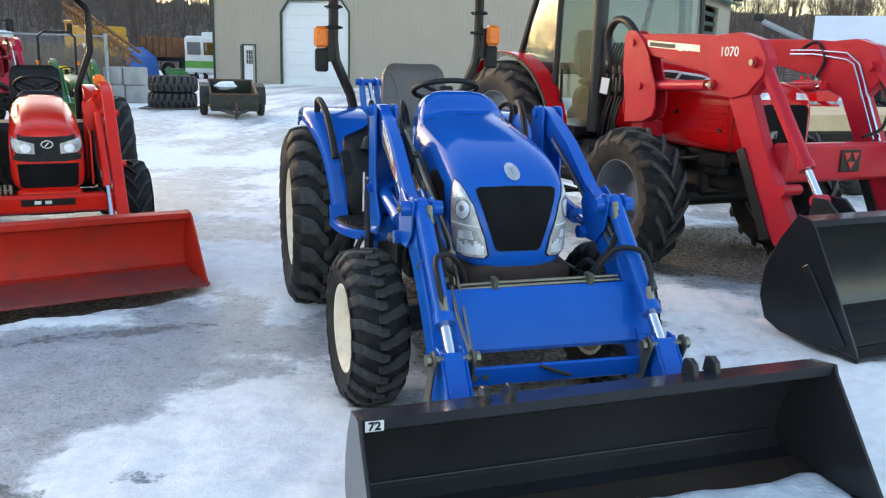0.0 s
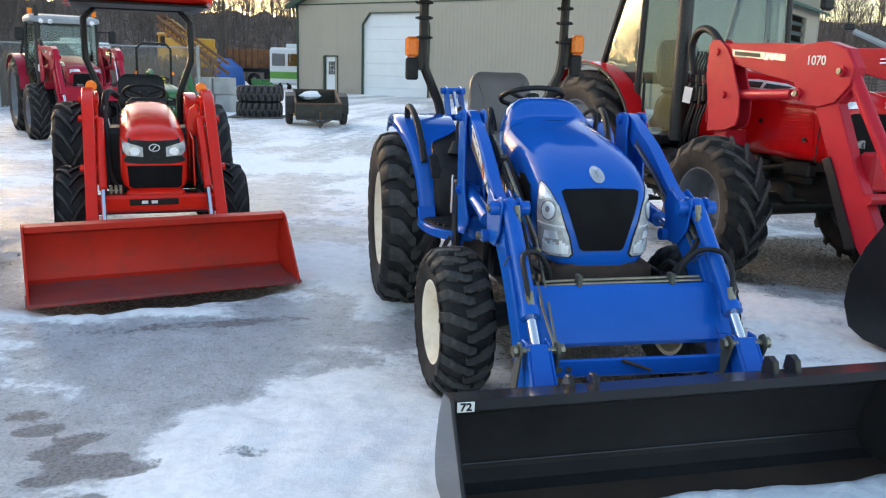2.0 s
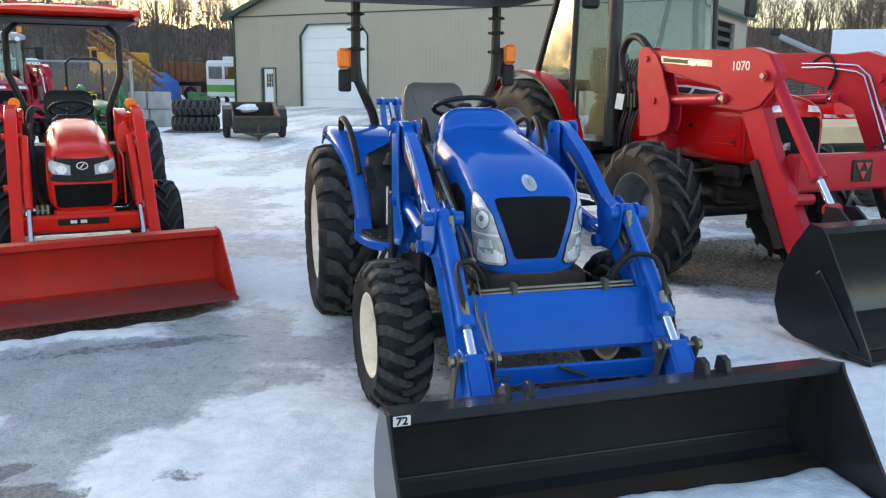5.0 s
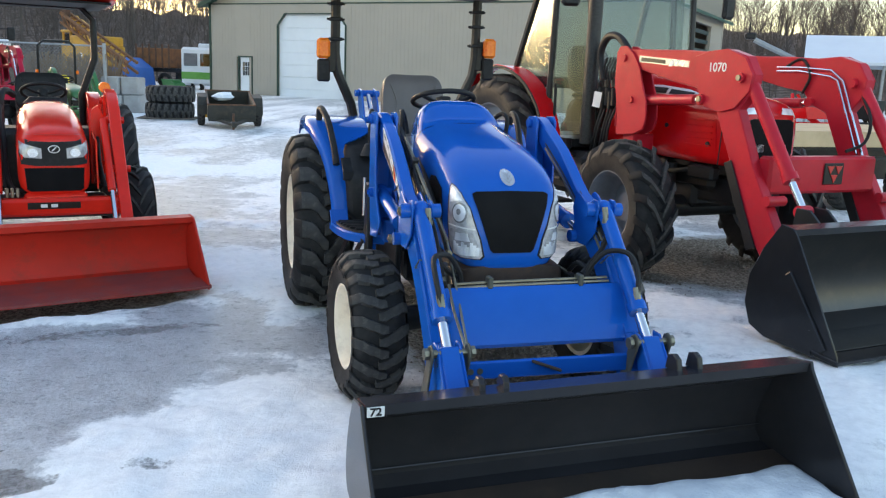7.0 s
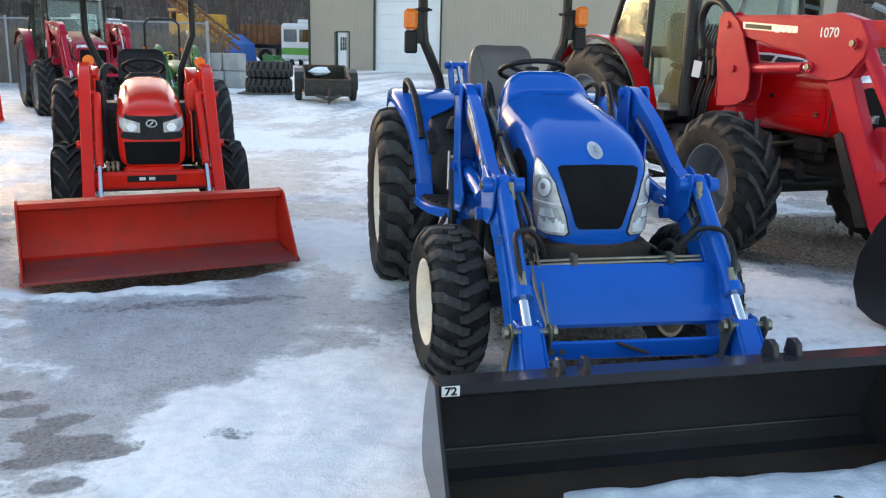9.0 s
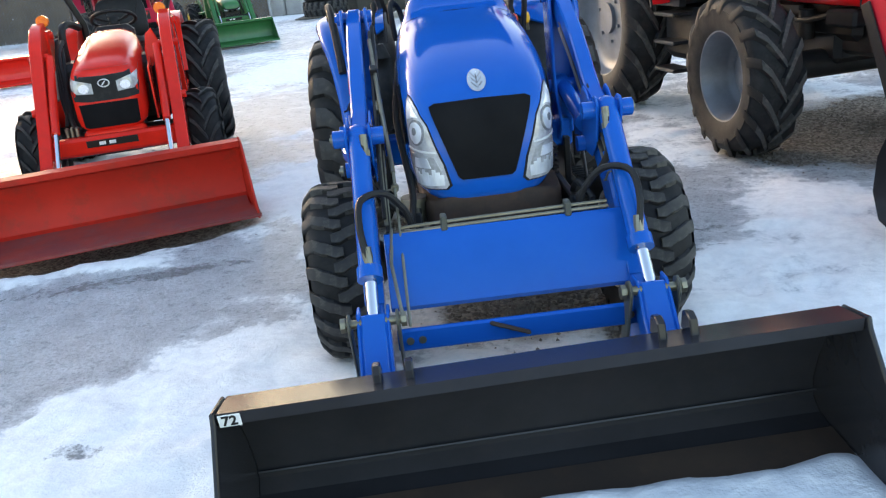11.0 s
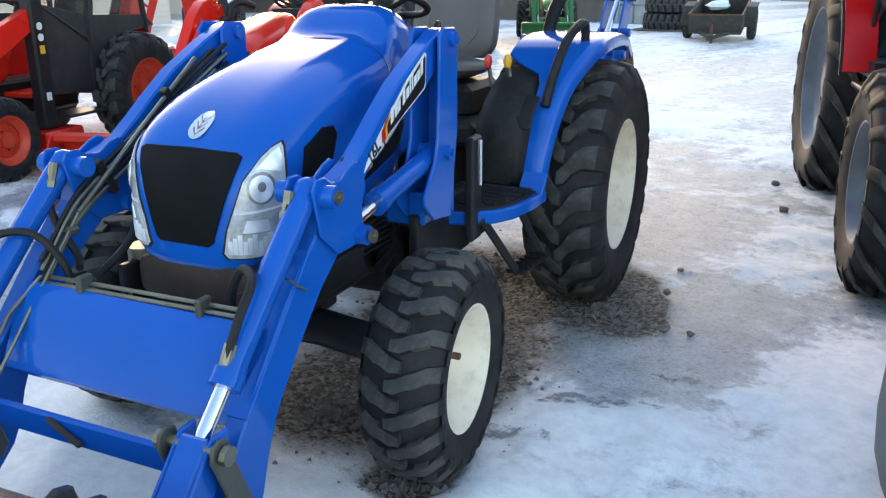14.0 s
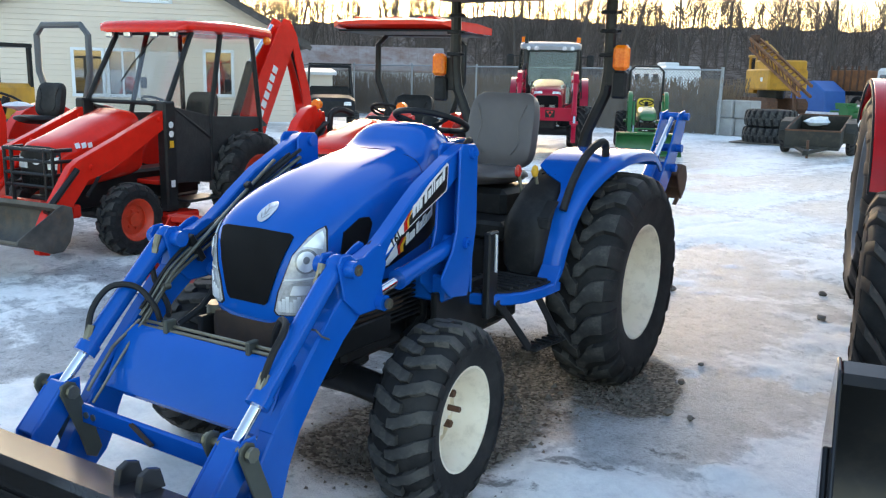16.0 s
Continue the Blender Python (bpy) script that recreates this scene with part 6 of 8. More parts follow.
        tl = part("tilt_cylinder", Geo().tube([(x, -1.11, 1.64), (x, -1.57, 0.98)], 0.048, 16).tube([(x, -1.555, 1.0), (x, -1.585, 0.955)], 0.058, 16), arms, t)
        part("piston_rod", Geo().tube([(x, -1.57, 0.98), (x, -1.71, 0.785)], 0.027, 14), chrome, tl)
        part("rod_end", Geo().cyl((x - 0.05, -1.72, 0.765), (x + 0.05, -1.72, 0.765), 0.045, 14), arms, tl)
        part("arm_guard", Geo().prism([(-0.99, 1.02), (-1.06, 1.05), (-1.38, 0.45), (-1.30, 0.42)], x - 0.06, x - 0.048), black, a)
        if s > 0:
            ln = Geo()
            for k in (0, 1):
                ln.tube([(x - 0.055, -0.30, 1.76 - 0.03 * k), (x - 0.058, -0.55, 1.76 - 0.03 * k), (x - 0.056, -0.86, 1.74 - 0.05 * k), (x - 0.056, -0.98 + 0.05 * k, 1.66), (x - 0.056, -1.33 + 0.05 * k, 0.92)], 0.010, 7)
            part("hydraulic_line", ln, chrome, a)
        part("hydraulic_hose", Geo().tube([(x - s * 0.03, -1.14, 1.58), (x - s * 0.06, -1.28, 1.38), (x - s * 0.09, -1.28, 1.20), (x - s * 0.25, -1.25, 1.13)], 0.013, 7, smooth=4), hose, t)
        part("hydraulic_hose", Geo().tube([(x - s * 0.05, -0.40, 1.77), (x - s * 0.05, -0.55, 1.83), (x - s * 0.06, -0.66, 1.70), (x - s * 0.06, -0.60, 1.55)], 0.012, 7, smooth=4), hose, t)
        strip = part("decal", Geo().prism([(-0.50, 1.715), (-0.50, 1.765), (0.12, 1.81), (0.12, 1.755)], x + s * 0.0455, x + s * 0.048, bev=0.0005), silver, a, "grey name strip")
        part("decal_word", Geo().prism([(-0.22, 1.742), (-0.22, 1.772), (0.09, 1.795), (0.09, 1.763)], x + s * 0.048, x + s * 0.0495, bev=0.0003), black_vinyl, strip)
        for k in range(3):
            y0 = -0.26 - 0.08 * k
            part("decal_bar", Geo().prism([(y0, 1.725), (y0 - 0.03, 1.768), (y0 - 0.075 + 0.02 * k, 1.765), (y0 - 0.045 + 0.02 * k, 1.722)], x + s * 0.048, x + s * 0.0495, bev=0.0003), white_vinyl, strip)
        lettering("model_number", "1070", 0.095, Matrix(((0, 0, s, x + s * 0.0635), (s, 0, 0, -0.83), (0, 1, 0, 1.715), (0, 0, 0, 1))), white_vinyl, a, 0.001)
    cb = Geo().box((0, -1.30, 0.965), (1.10, 0.13, 0.27), b=0.02)
    cbm = part("cross_beam", cb, arms, t)
    pl = part("emblem_plate", Geo().box((0.08, -1.372, 0.975), (0.20, 0.012, 0.16), b=0.02), black_vinyl, cbm, "black badge plate")
    for dx, dz in ((0.038, 0.03), (0.122, 0.03), (0.08, -0.035)):
        part("badge_triangle", Geo().prism([(dx - 0.036, 0.975 + dz + 0.028), (dx + 0.036, 0.975 + dz + 0.028), (dx, 0.975 + dz - 0.032)], -1.384, -1.378, "y", 0.001), red_vinyl, pl)
    for k in range(5):
        vb = part("valve", Geo().box((-0.50, 0.55 + 0.05 * k, 1.45 - 0.03 * (k % 2)), (0.13, 0.04, 0.16), b=0.008), black_plastic, t)
        part("hydraulic_hose", Geo().tube([(-0.52, 0.55 + 0.05 * k, 1.53), (-0.55, 0.57 + 0.04 * k, 1.66), (-0.56, 0.46 + 0.05 * k, 1.80)], 0.011, 6, smooth=3), hose, t)
        part("hydraulic_hose", Geo().tube([(-0.50, 0.55 + 0.05 * k, 1.38), (-0.56 + 0.01 * (k % 3), 0.58 + 0.05 * k, 1.15), (-0.52, 0.62 + 0.07 * k, 0.88)], 0.013, 6, smooth=3), hose, t)
        if k in (1, 3):
            part("coupling", Geo().tube([(-0.525, 0.55 + 0.05 * k, 1.54), (-0.535, 0.555 + 0.045 * k, 1.60)], 0.016, 6), steel, t)
    part("paper_tag", Geo().box((-0.60, 0.72, 1.42), (0.004, 0.09, 0.14), (8, 0, 14), b=0.001), white_vinyl, t)
    part("wrapped_hose", Geo().tube([(-0.54, 0.72, 1.60), (-0.55, 0.78, 1.84), (-0.57, 0.66, 1.98), (-0.58, 0.48, 1.97), (-0.58, 0.32, 1.84), (-0.58, 0.22, 1.76)], 0.034, 10, smooth=5), hose, t, "thick black wrapped hose")
    # cab
    cab = Geo()
    base, top = 1.02, 2.62 + drop
    corners = [((-0.55, 0.86), (-0.58, 0.98)), ((0.61, 0.86), (0.64, 0.98)), ((-0.76, 1.30), (-0.70, 1.34)), ((0.76, 1.30), (0.70, 1.34)), ((-0.74, 2.06), (-0.66, 1.66)), ((0.74, 2.06), (0.66, 1.66))]
    for (bx, by), (tx, ty) in corners:
        cab.beam((bx, by, base if by < 1.6 else 1.55), (tx, ty, top), 0.06, 0.06, 0.015)
    cab.box((0, 0.86, base + 0.06), (1.05, 0.06, 0.12)).box((0, 2.05, 1.56), (1.45, 0.06, 0.12)).box((0, 1.5, 1.0), (1.45, 1.1, 0.08)).box((-0.75, 1.15, 1.0), (0.06, 0.5, 0.10)).box((0.75, 1.15, 1.0), (0.06, 0.5, 0.10))
    cabp = part("cab_frame", cab, black, t)
    for name, ring in (("windscreen", [(-0.53, 0.85, 1.15), (0.59, 0.85, 1.15), (0.62, 0.97, 2.60 + drop), (-0.56, 0.97, 2.60 + drop)]),
                       ("rear_window", [(-0.70, 2.05, 1.62), (0.70, 2.05, 1.62), (0.63, 1.68, 2.60 + drop), (-0.63, 1.68, 2.60 + drop)])):
        q = Geo().add(ring + [(x, y + 0.006, z) for x, y, z in ring], [(0, 1, 2, 3), (7, 6, 5, 4), (0, 4, 5, 1), (1, 5, 6, 2), (2, 6, 7, 3), (3, 7, 4, 0)])
        part(name, q, cab_glass, cabp, "tinted glass").visible_shadow = False
    for s in (-1, 1):
        for name, ring in (("door_glass", [(s * 0.515, 0.88, 1.08), (s * 0.76, 1.28, 1.05), (s * 0.70, 1.32, 2.60 + drop), (s * 0.54, 0.99, 2.60 + drop)]), ("side_glass", [(s * 0.76, 1.32, 1.05), (s * 0.745, 2.03, 1.62), (s * 0.665, 1.67, 2.60 + drop), (s * 0.70, 1.36, 2.60 + drop)])):
            q = Geo().add(ring + [(x - s * 0.006, y, z) for x, y, z in ring], [(0, 1, 2, 3), (7, 6, 5, 4), (0, 4, 5, 1), (1, 5, 6, 2), (2, 6, 7, 3), (3, 7, 4, 0)])
            part(name, q, cab_glass, cabp, "tinted glass").visible_shadow = False
        part("door_handle", Geo().tube([(s * 0.74, 1.16, 1.15), (s * 0.77, 1.16, 1.2), (s * 0.76, 1.18, 1.55)], 0.014, 8), black_plastic, cabp)
        part("mirror_arm", Geo().tube([(s * 0.56, 0.96, 2.45 + drop), (s * 0.90, 0.78, 2.45 + drop)], 0.012, 6), black, cabp)
        mir = part("mirror", Geo().box((s * 0.92, 0.78, 2.36 + drop), (0.17, 0.06, 0.26), (0, 0, s * 12), b=0.025), black_plastic, cabp, "black wing mirror")
        f = Geo()
        arc = [(2.08 + 1.02 * math.sin(radians(q)), 0.86 + 0.84 * math.cos(radians(q))) for q in np.linspace(-82, 52, 16)]
        f.sheet(arc, s * 0.74, s * 0.93, 0.018)
        part("fender", f, body, t)
        part("fender_trim", Geo().sheet([(y, z - 0.02) for y, z in arc], s * 0.93, s * 0.945, 0.03), black_plastic, t)
    part("roof", Geo().loft([ring_section(y, w, 2.60 + drop, zt, 24, 5, 6) for y, w, zt in ((0.76, 0.60, 2.68 + drop), (0.84, 0.68, 2.74 + drop), (1.3, 0.72, 2.80 + drop), (1.75, 0.70, 2.76 + drop), (1.85, 0.62, 2.68 + drop))]), roof, cabp, sharp=50)
    for s in (-1, 1):
        for dx in (0.32, 0.50):
            part("work_light", Geo().cyl((s * dx, 0.74, 2.63 + drop), (s * dx, 0.79, 2.64 + drop), 0.05, 14), reflector, cabp)
        part("beacon", Geo().cyl((s * 0.64, 1.15, 2.78 + drop), (s * 0.64, 1.15, 2.90 + drop), 0.05, 12), amber, cabp)
    mk = part("exhaust_guard", Geo().tube([(-0.56, 0.90, 1.0), (-0.56, 0.90, 2.7 + drop)], 0.066, 18), guard_mesh, t, "grey perforated exhaust guard")
    part("exhaust_pipe", Geo().tube([(-0.56, 0.90, 2.68 + drop), (-0.56, 0.90, 2.95 + drop)], 0.045, 14), black, mk)
    make_seat(t, (0.0, 1.72, 1.42), 0.5, black_plastic)
    part("seat_base", Geo().box((0, 1.55, 1.22), (0.36, 0.4, 0.36), b=0.03), black_plastic, t)
    make_steering(t, (0.0, 1.20, 1.72), 0.2, -35, black_plastic)
    part("dash", Geo().box((0, 0.98, 1.36), (0.42, 0.20, 0.52), b=0.05), black_plastic, t)
    if has_bucket:
        b = thing("loader_bucket", m @ pose(-0.005, -0.05, 0), "black wide loader bucket with scraped inner face", "bucket")
        back = [(-2.09, 0.765), (-1.97, 0.60), (-1.88, 0.41), (-1.865, 0.24), (-1.92, 0.125), (-2.04, 0.08), (-2.2, 0.07), (-2.56, 0.05)]
        side = [(-2.07, 0.78), (-2.16, 0.765), (-2.20, 0.72), (-2.575, 0.09), (-2.575, 0.035), (-2.03, 0.055), (-1.90, 0.105), (-1.845, 0.24), (-1.86, 0.42), (-1.95, 0.61)]
        make_bucket(b, 1.20, back, (-2.165, 0.752), side, bucket_gloss, inside=bucket_scraped)
        for s in (-1, 1):
            part("side_rib", Geo().beam((s * 1.215, -2.17, 0.50), (s * 1.215, -2.48, 0.10), 0.02, 0.05), bucket_gloss, b)
            for k in (-0.08, 0.08):
                part("mount_lug", Geo().prism([(-1.985, 0.645), (-1.80, 0.80), (-1.69, 0.80), (-1.64, 0.46), (-1.85, 0.28), (-1.868, 0.41)], s * 0.58 + k - 0.012, s * 0.58 + k + 0.012), bucket_gloss, b)
        part("floor_wear_sheen", Geo().box((0, -2.26, 0.078), (2.36, 0.4, 0.004), (-2, 0, 0), b=0.001), bucket_scraped, b)
    return t


guard_mesh = stuff("perforated_guard", (0.05, 0.05, 0.05), (0.02, 0.02, 0.02), rough=0.5, metal=0.5, scale=90, fine=160, bump=0.5)
bucket_scraped = stuff("scraped_black_steel", (0.016, 0.016, 0.017), (0.026, 0.025, 0.025), rough=0.35, scale=2.5, dirt=(0.09, 0.07, 0.055), dirt_amount=0.3, bump=0.1)
roof_grey = stuff("grey_cab_roof", (0.30, 0.31, 0.33), rough=0.4)
MFM = pose(2.167, 7.61, 0, 0, 0, 28)
big_tractor(MFM, red, red_faded, "red cab tractor with faded front loader arms", red, True, steer=-3)
big_tractor(pose(-9.42, 15.75, 0.05, 0, 0, 43) @ Matrix.Scale(0.96, 4), crimson, crimson, "crimson cab tractor with loader arms and grey roof", roof_grey, False, drop=-0.25)


# ---- orange tractors ----
def small_tractor(m, label, paint, rim_mat, bonnet, arm_x=0.44, hood_half=0.23, hood_front=-0.50, zf=1.06, zr=1.27, front_R=0.38, rear_R=0.60, tx=0.63, rx=0.68, rear_y=1.75, tread="ag", guard=False, rows=None, full_face=False, arm_line=None, tower=True):
    """The running gear, bonnet and loader that the small orange and green machines share."""
    t = thing("tractor", m, label, "tractor", "parked tractors")
    wheels(t, 0.0, front_R, 0.26, front_R * 0.58, tx, front_R - 0.02, 15, tread, rim_mat, dish=0.6, h=0.026, hub=0.07)
    wheels(t, rear_y, rear_R, 0.36, rear_R * 0.55, rx, rear_R - 0.02, 16, tread, rim_mat, dish=0.7, h=0.035, hub=0.08)
    f, h = hood_front, hood_half
    visor = rows is not None
    rows = rows or [(f, h * 0.72, 0.70, zf - 0.10), (f + 0.02, h * 0.86, 0.68, zf - 0.04), (f + 0.07, h * 0.96, 0.67, zf), (f + 0.25, h, 0.67, zf + 0.06), (f + 0.6, h * 1.03, 0.70, zf + 0.5 * (zr - zf) + 0.04), (f + 0.95, h * 1.03, 0.74, zr), (f + 1.08, h, 0.78, zr - 0.02)]
    hd = part("bonnet", Geo().loft([ring_section(y, w, zb, zt, 36, 3.4, 6) for y, w, zb, zt in rows]), paint, t, bonnet, sharp=50)
    fm = pose(0, -2, 0, 90)
    if visor:
        face = part("front_face", project(hd, [(-0.236, 1.015), (-0.15, 0.985), (0, 0.978), (0.15, 0.985), (0.236, 1.015), (0.238, 0.90), (0.225, 0.815), (0.12, 0.80), (-0.12, 0.80), (-0.225, 0.815), (-0.238, 0.90)], fm, 0.003, 10), black_plastic, hd, "black front visor")
        for s in (-1, 1):
            lp = part("headlight", project(hd, [(s * 0.085, 0.855), (s * 0.20, 0.865), (s * 0.232, 0.90), (s * 0.234, 0.985), (s * 0.20, 0.965), (s * 0.085, 0.93)], fm, 0.009, 6), lamp_deep, face, "clear headlight")
            part("reflector_bowl", project(hd, [(s * 0.145 + 0.036 * math.cos(q), 0.898 + 0.032 * math.sin(q)) for q in np.linspace(0, 6.283, 16, endpoint=False)], fm, 0.014, 4), chrome, lp)
        part("badge", project(hd, [(0.042 * math.cos(q), 0.925 + 0.030 * math.sin(q)) for q in np.linspace(0, 6.28, 18, endpoint=False)], fm, 0.010, 3), white_vinyl, face, "oval white badge")
        part("badge_field", project(hd, [(0.034 * math.cos(q), 0.925 + 0.023 * math.sin(q)) for q in np.linspace(0, 6.28, 18, endpoint=False)], fm, 0.015, 3), black_vinyl, face)
        part("badge_stroke", project(hd, [(-0.020, 0.910), (-0.010, 0.910), (0.018, 0.940), (0.006, 0.940)], fm, 0.020, 2), white_vinyl, face)
        part("grille", project(hd, [(-0.205, 0.785), (0.205, 0.785), (0.195, 0.625), (0.17, 0.61), (-0.17, 0.61), (-0.195, 0.625)], fm, 0.003), mesh_black, hd, "black lower grille")
        part("bumper", Geo().box((0, -0.47, 0.565), (0.44, 0.10, 0.06), b=0.02), paint, t)
        part("bonnet_edge", project(hd, [(-0.24, 1.032), (0.24, 1.032), (0.24, 1.026), (-0.24, 1.026)], fm, 0.001, 8), orange_worn, hd)
    else:
        outline = [(-h * 0.86, zf - 0.07), (-h * 0.5, zf - 0.045), (h * 0.5, zf - 0.045), (h * 0.86, zf - 0.07), (h * 0.93, zf - 0.20), (h * 0.90, 0.74), (h * 0.7, 0.71), (-h * 0.7, 0.71), (-h * 0.90, 0.74), (-h * 0.93, zf - 0.20)]
        face = part("front_face", project(hd, outline if full_face else [(-h * 0.93, zf - 0.10), (-h * 0.5, zf - 0.15), (h * 0.5, zf - 0.15), (h * 0.93, zf - 0.10), (h * 0.95, zf - 0.22), (h * 0.78, zf - 0.30), (-h * 0.78, zf - 0.30), (-h * 0.95, zf - 0.22)], fm, 0.003), black_plastic, hd, "black front face")
        for s in (-1, 1):
            part("headlight", project(hd, [(s * h * 0.40, zf - 0.27), (s * h * 0.85, zf - 0.265), (s * h * 0.88, zf - 0.14), (s * h * 0.42, zf - 0.19)], fm, 0.009, 6), reflector, face, "clear headlight")
        part("badge", project(hd, [(h * 0.17 * math.cos(a), zf - 0.20 + h * 0.10 * math.sin(a)) for a in np.linspace(0, 6.28, 16, endpoint=False)], fm, 0.010, 3), silver, face)
        part("grille", project(hd, [(-h * 0.74, zf - 0.34), (h * 0.74, zf - 0.34), (h * 0.70, 0.70), (-h * 0.70, 0.70)], fm, 0.003), mesh_black, hd, "black lower grille")
    part("gearbox", Geo().box((0, 0.6, 0.60), (0.36, 2.0, 0.36), b=0.03), black, t)
    part("front_frame", Geo().box((0, -0.25, 0.50), (0.34, 0.5, 0.20), b=0.02), black, t)
    part("front_axle", Geo().tube([(-tx + 0.1, 0, front_R), (tx - 0.1, 0, front_R)], 0.06, 12), black, t)
    part("rear_axle", Geo().tube([(-rx + 0.1, rear_y, rear_R), (rx - 0.1, rear_y, rear_R)], 0.10, 12), black, t)
    for s in (-1, 1):
        x = s * arm_x
        if tower:
            part("loader_tower", Geo().prism([(0.10, 1.30), (0.32, 1.30), (0.38, 1.1), (0.36, 0.55), (0.18, 0.55), (0.16, 1.0)], x - 0.055, x + 0.055), paint, t)
        a = part("loader_arm", Geo().prism(arm_line or [(0.30, 1.30), (0.18, 1.36), (0.02, 1.33), (-0.14, 1.22), (-0.30, 1.02), (-0.60, 0.62), (-1.00, 0.20), (-1.04, 0.14), (-0.96, 0.12), (-0.84, 0.20), (-0.50, 0.52), (-0.18, 0.88), (0.02, 1.12), (0.14, 1.22), (0.28, 1.20)], x - 0.044, x + 0.044, bev=0.006), paint, t)
        for py, pz in ((-0.10, 1.12), (0.24, 1.26), (-0.42, 0.76)) if not arm_line else ((-0.42, 0.93), (0.50, 1.36)):
            part("pivot_pin", Geo().cyl((x - 0.075, py, pz), (x + 0.075, py, pz), 0.028, 12), paint, a)
        c = part("tilt_cylinder", Geo().tube([(x - s * 0.085, -0.15, 1.12), (x - s * 0.085, -0.62, 0.62)], 0.030, 12), paint, t)
        part("piston_rod", Geo().tube([(x - s * 0.085, -0.60, 0.64), (x - s * 0.085, -0.92, 0.30)], 0.018, 10), chrome, c)
        part("hydraulic_hose", Geo().tube([(x - s * 0.12, 0.2, 1.15), (x - s * 0.14, 0.0, 1.0), (x - s * 0.13, -0.25, 0.72), (x - s * 0.12, -0.35, 0.62)], 0.018, 8, smooth=4), hose, t)
        part("hose_fitting", Geo().tube([(x - s * 0.10, -0.20, 1.02), (x - s * 0.10, -0.33, 0.82)], 0.014, 8), steel, t)
    bm_ = part("torque_beam", Geo().box((0, -0.56, 0.50), (2 * arm_x - 0.05, 0.12, 0.13), b=0.02), paint, t)
    lb = part("beam_label", Geo().box((-0.02, -0.623, 0.515), (0.36, 0.006, 0.05), b=0.002), black_vinyl, bm_, "black maker's label")
    for k in (-0.09, -0.02):
        part("label_mark", Geo().box((k, -0.6275, 0.515), (0.045, 0.004, 0.024), b=0.001), white_vinyl, lb)
    part("floor_plate", Geo().box((0, 0.95, 0.66), (1.0, 0.7, 0.05), b=0.01), paint, t)
    for s in (-1, 1):
        arc = [(rear_y + (rear_R + 0.08) * math.sin(radians(q)), rear_R + (rear_R + 0.07) * math.cos(radians(q))) for q in np.linspace(-75, 40, 12)]
        part("fender", Geo().sheet(arc, s * 0.40, s * (rx - 0.13), 0.014), paint, t)
        part("fender_wall", Geo().prism([(rear_y, rear_R)] + arc, s * 0.40, s * 0.42), paint, t)
    if guard:
        gp = part("grille_guard", Geo().tube([(-h * 1.1, f + 0.12, 1.08), (-h * 1.08, f - 0.10, 1.08), (h * 1.08, f - 0.10, 1.08), (h * 1.1, f + 0.12, 1.08)], 0.02, 8), black, t, "black tubular grille guard")
        for z in (0.72, 0.84, 0.97):
            part("guard_bar", Geo().tube([(-h * 1.1, f + 0.12, z), (-h * 1.08, f - 0.10, z), (h * 1.08, f - 0.10, z), (h * 1.1, f + 0.12, z)], 0.018, 8), black, gp)
        for s in (-1, 1):
            part("guard_bar", Geo().tube([(s * h * 0.75, f - 0.10, 0.55), (s * h * 0.75, f - 0.10, 1.10)], 0.02, 8), black, gp)
            part("guard_bar", Geo().tube([(s * h * 1.08, f - 0.10, 0.60), (s * h * 1.08, f - 0.10, 1.09)], 0.018, 8), black, gp)
    return t


def rops_frame(t, half, y, top, mat, r=0.033, bend=True):
    g = Geo()
    lo = half - 0.13 if bend else half
    pts = [(-lo, y, 0.8), (-lo, y, 1.25), (-half, y - 0.02, 1.6), (-half, y - 0.02, top - 0.12), (-half + 0.12, y - 0.02, top), (half - 0.12, y - 0.02, top), (half, y - 0.02, top - 0.12), (half, y - 0.02, 1.6), (lo, y, 1.25), (lo, y, 0.8)]
    g.tube(pts, r, 10)
    return part("roll_bar", g, mat, t, "tubular roll bar")


def orange_bucket(m, half, mat, label, edge=None):
    b = thing("loader_bucket", m, label, "bucket")
    back = [(-1.12, 0.49), (-1.05, 0.34), (-1.03, 0.20), (-1.07, 0.10), (-1.18, 0.06), (-1.52, 0.035)]
    side = [(-1.10, 0.50), (-1.20, 0.495), (-1.24, 0.46), (-1.54, 0.07), (-1.54, 0.02), (-1.16, 0.04), (-1.05, 0.09), (-1.01, 0.20), (-1.03, 0.37)]
    make_bucket(b, half, back, (-1.205, 0.485), side, mat, edge=edge)
    for s in (-0.44, 0.44):
        part("mount_lug", Geo().prism([(-1.055, 0.42), (-0.97, 0.40), (-0.92, 0.20), (-1.00, 0.13), (-1.018, 0.20), (-1.036, 0.34)], s - 0.05, s + 0.05), mat, b)
    return b


KM = pose(-3.155, 6.68, 0, 0, 0, 30)
KT = KM @ pose(-0.04, 0, 0)
k = small_tractor(KT, "orange compact tractor with canopy and front loader", orange, grey_rim, "glossy orange bonnet", arm_x=0.47, tx=0.625, rx=0.65,
                  rows=[(-0.52, 0.19, 0.60, 0.985), (-0.51, 0.222, 0.59, 1.012), (-0.48, 0.242, 0.585, 1.04), (-0.40, 0.252, 0.58, 1.078), (-0.2, 0.254, 0.60, 1.132), (0.1, 0.248, 0.65, 1.190), (0.35, 0.236, 0.70, 1.230), (0.45, 0.226, 0.72, 1.24), (0.52, 0.20, 0.76, 1.222)])
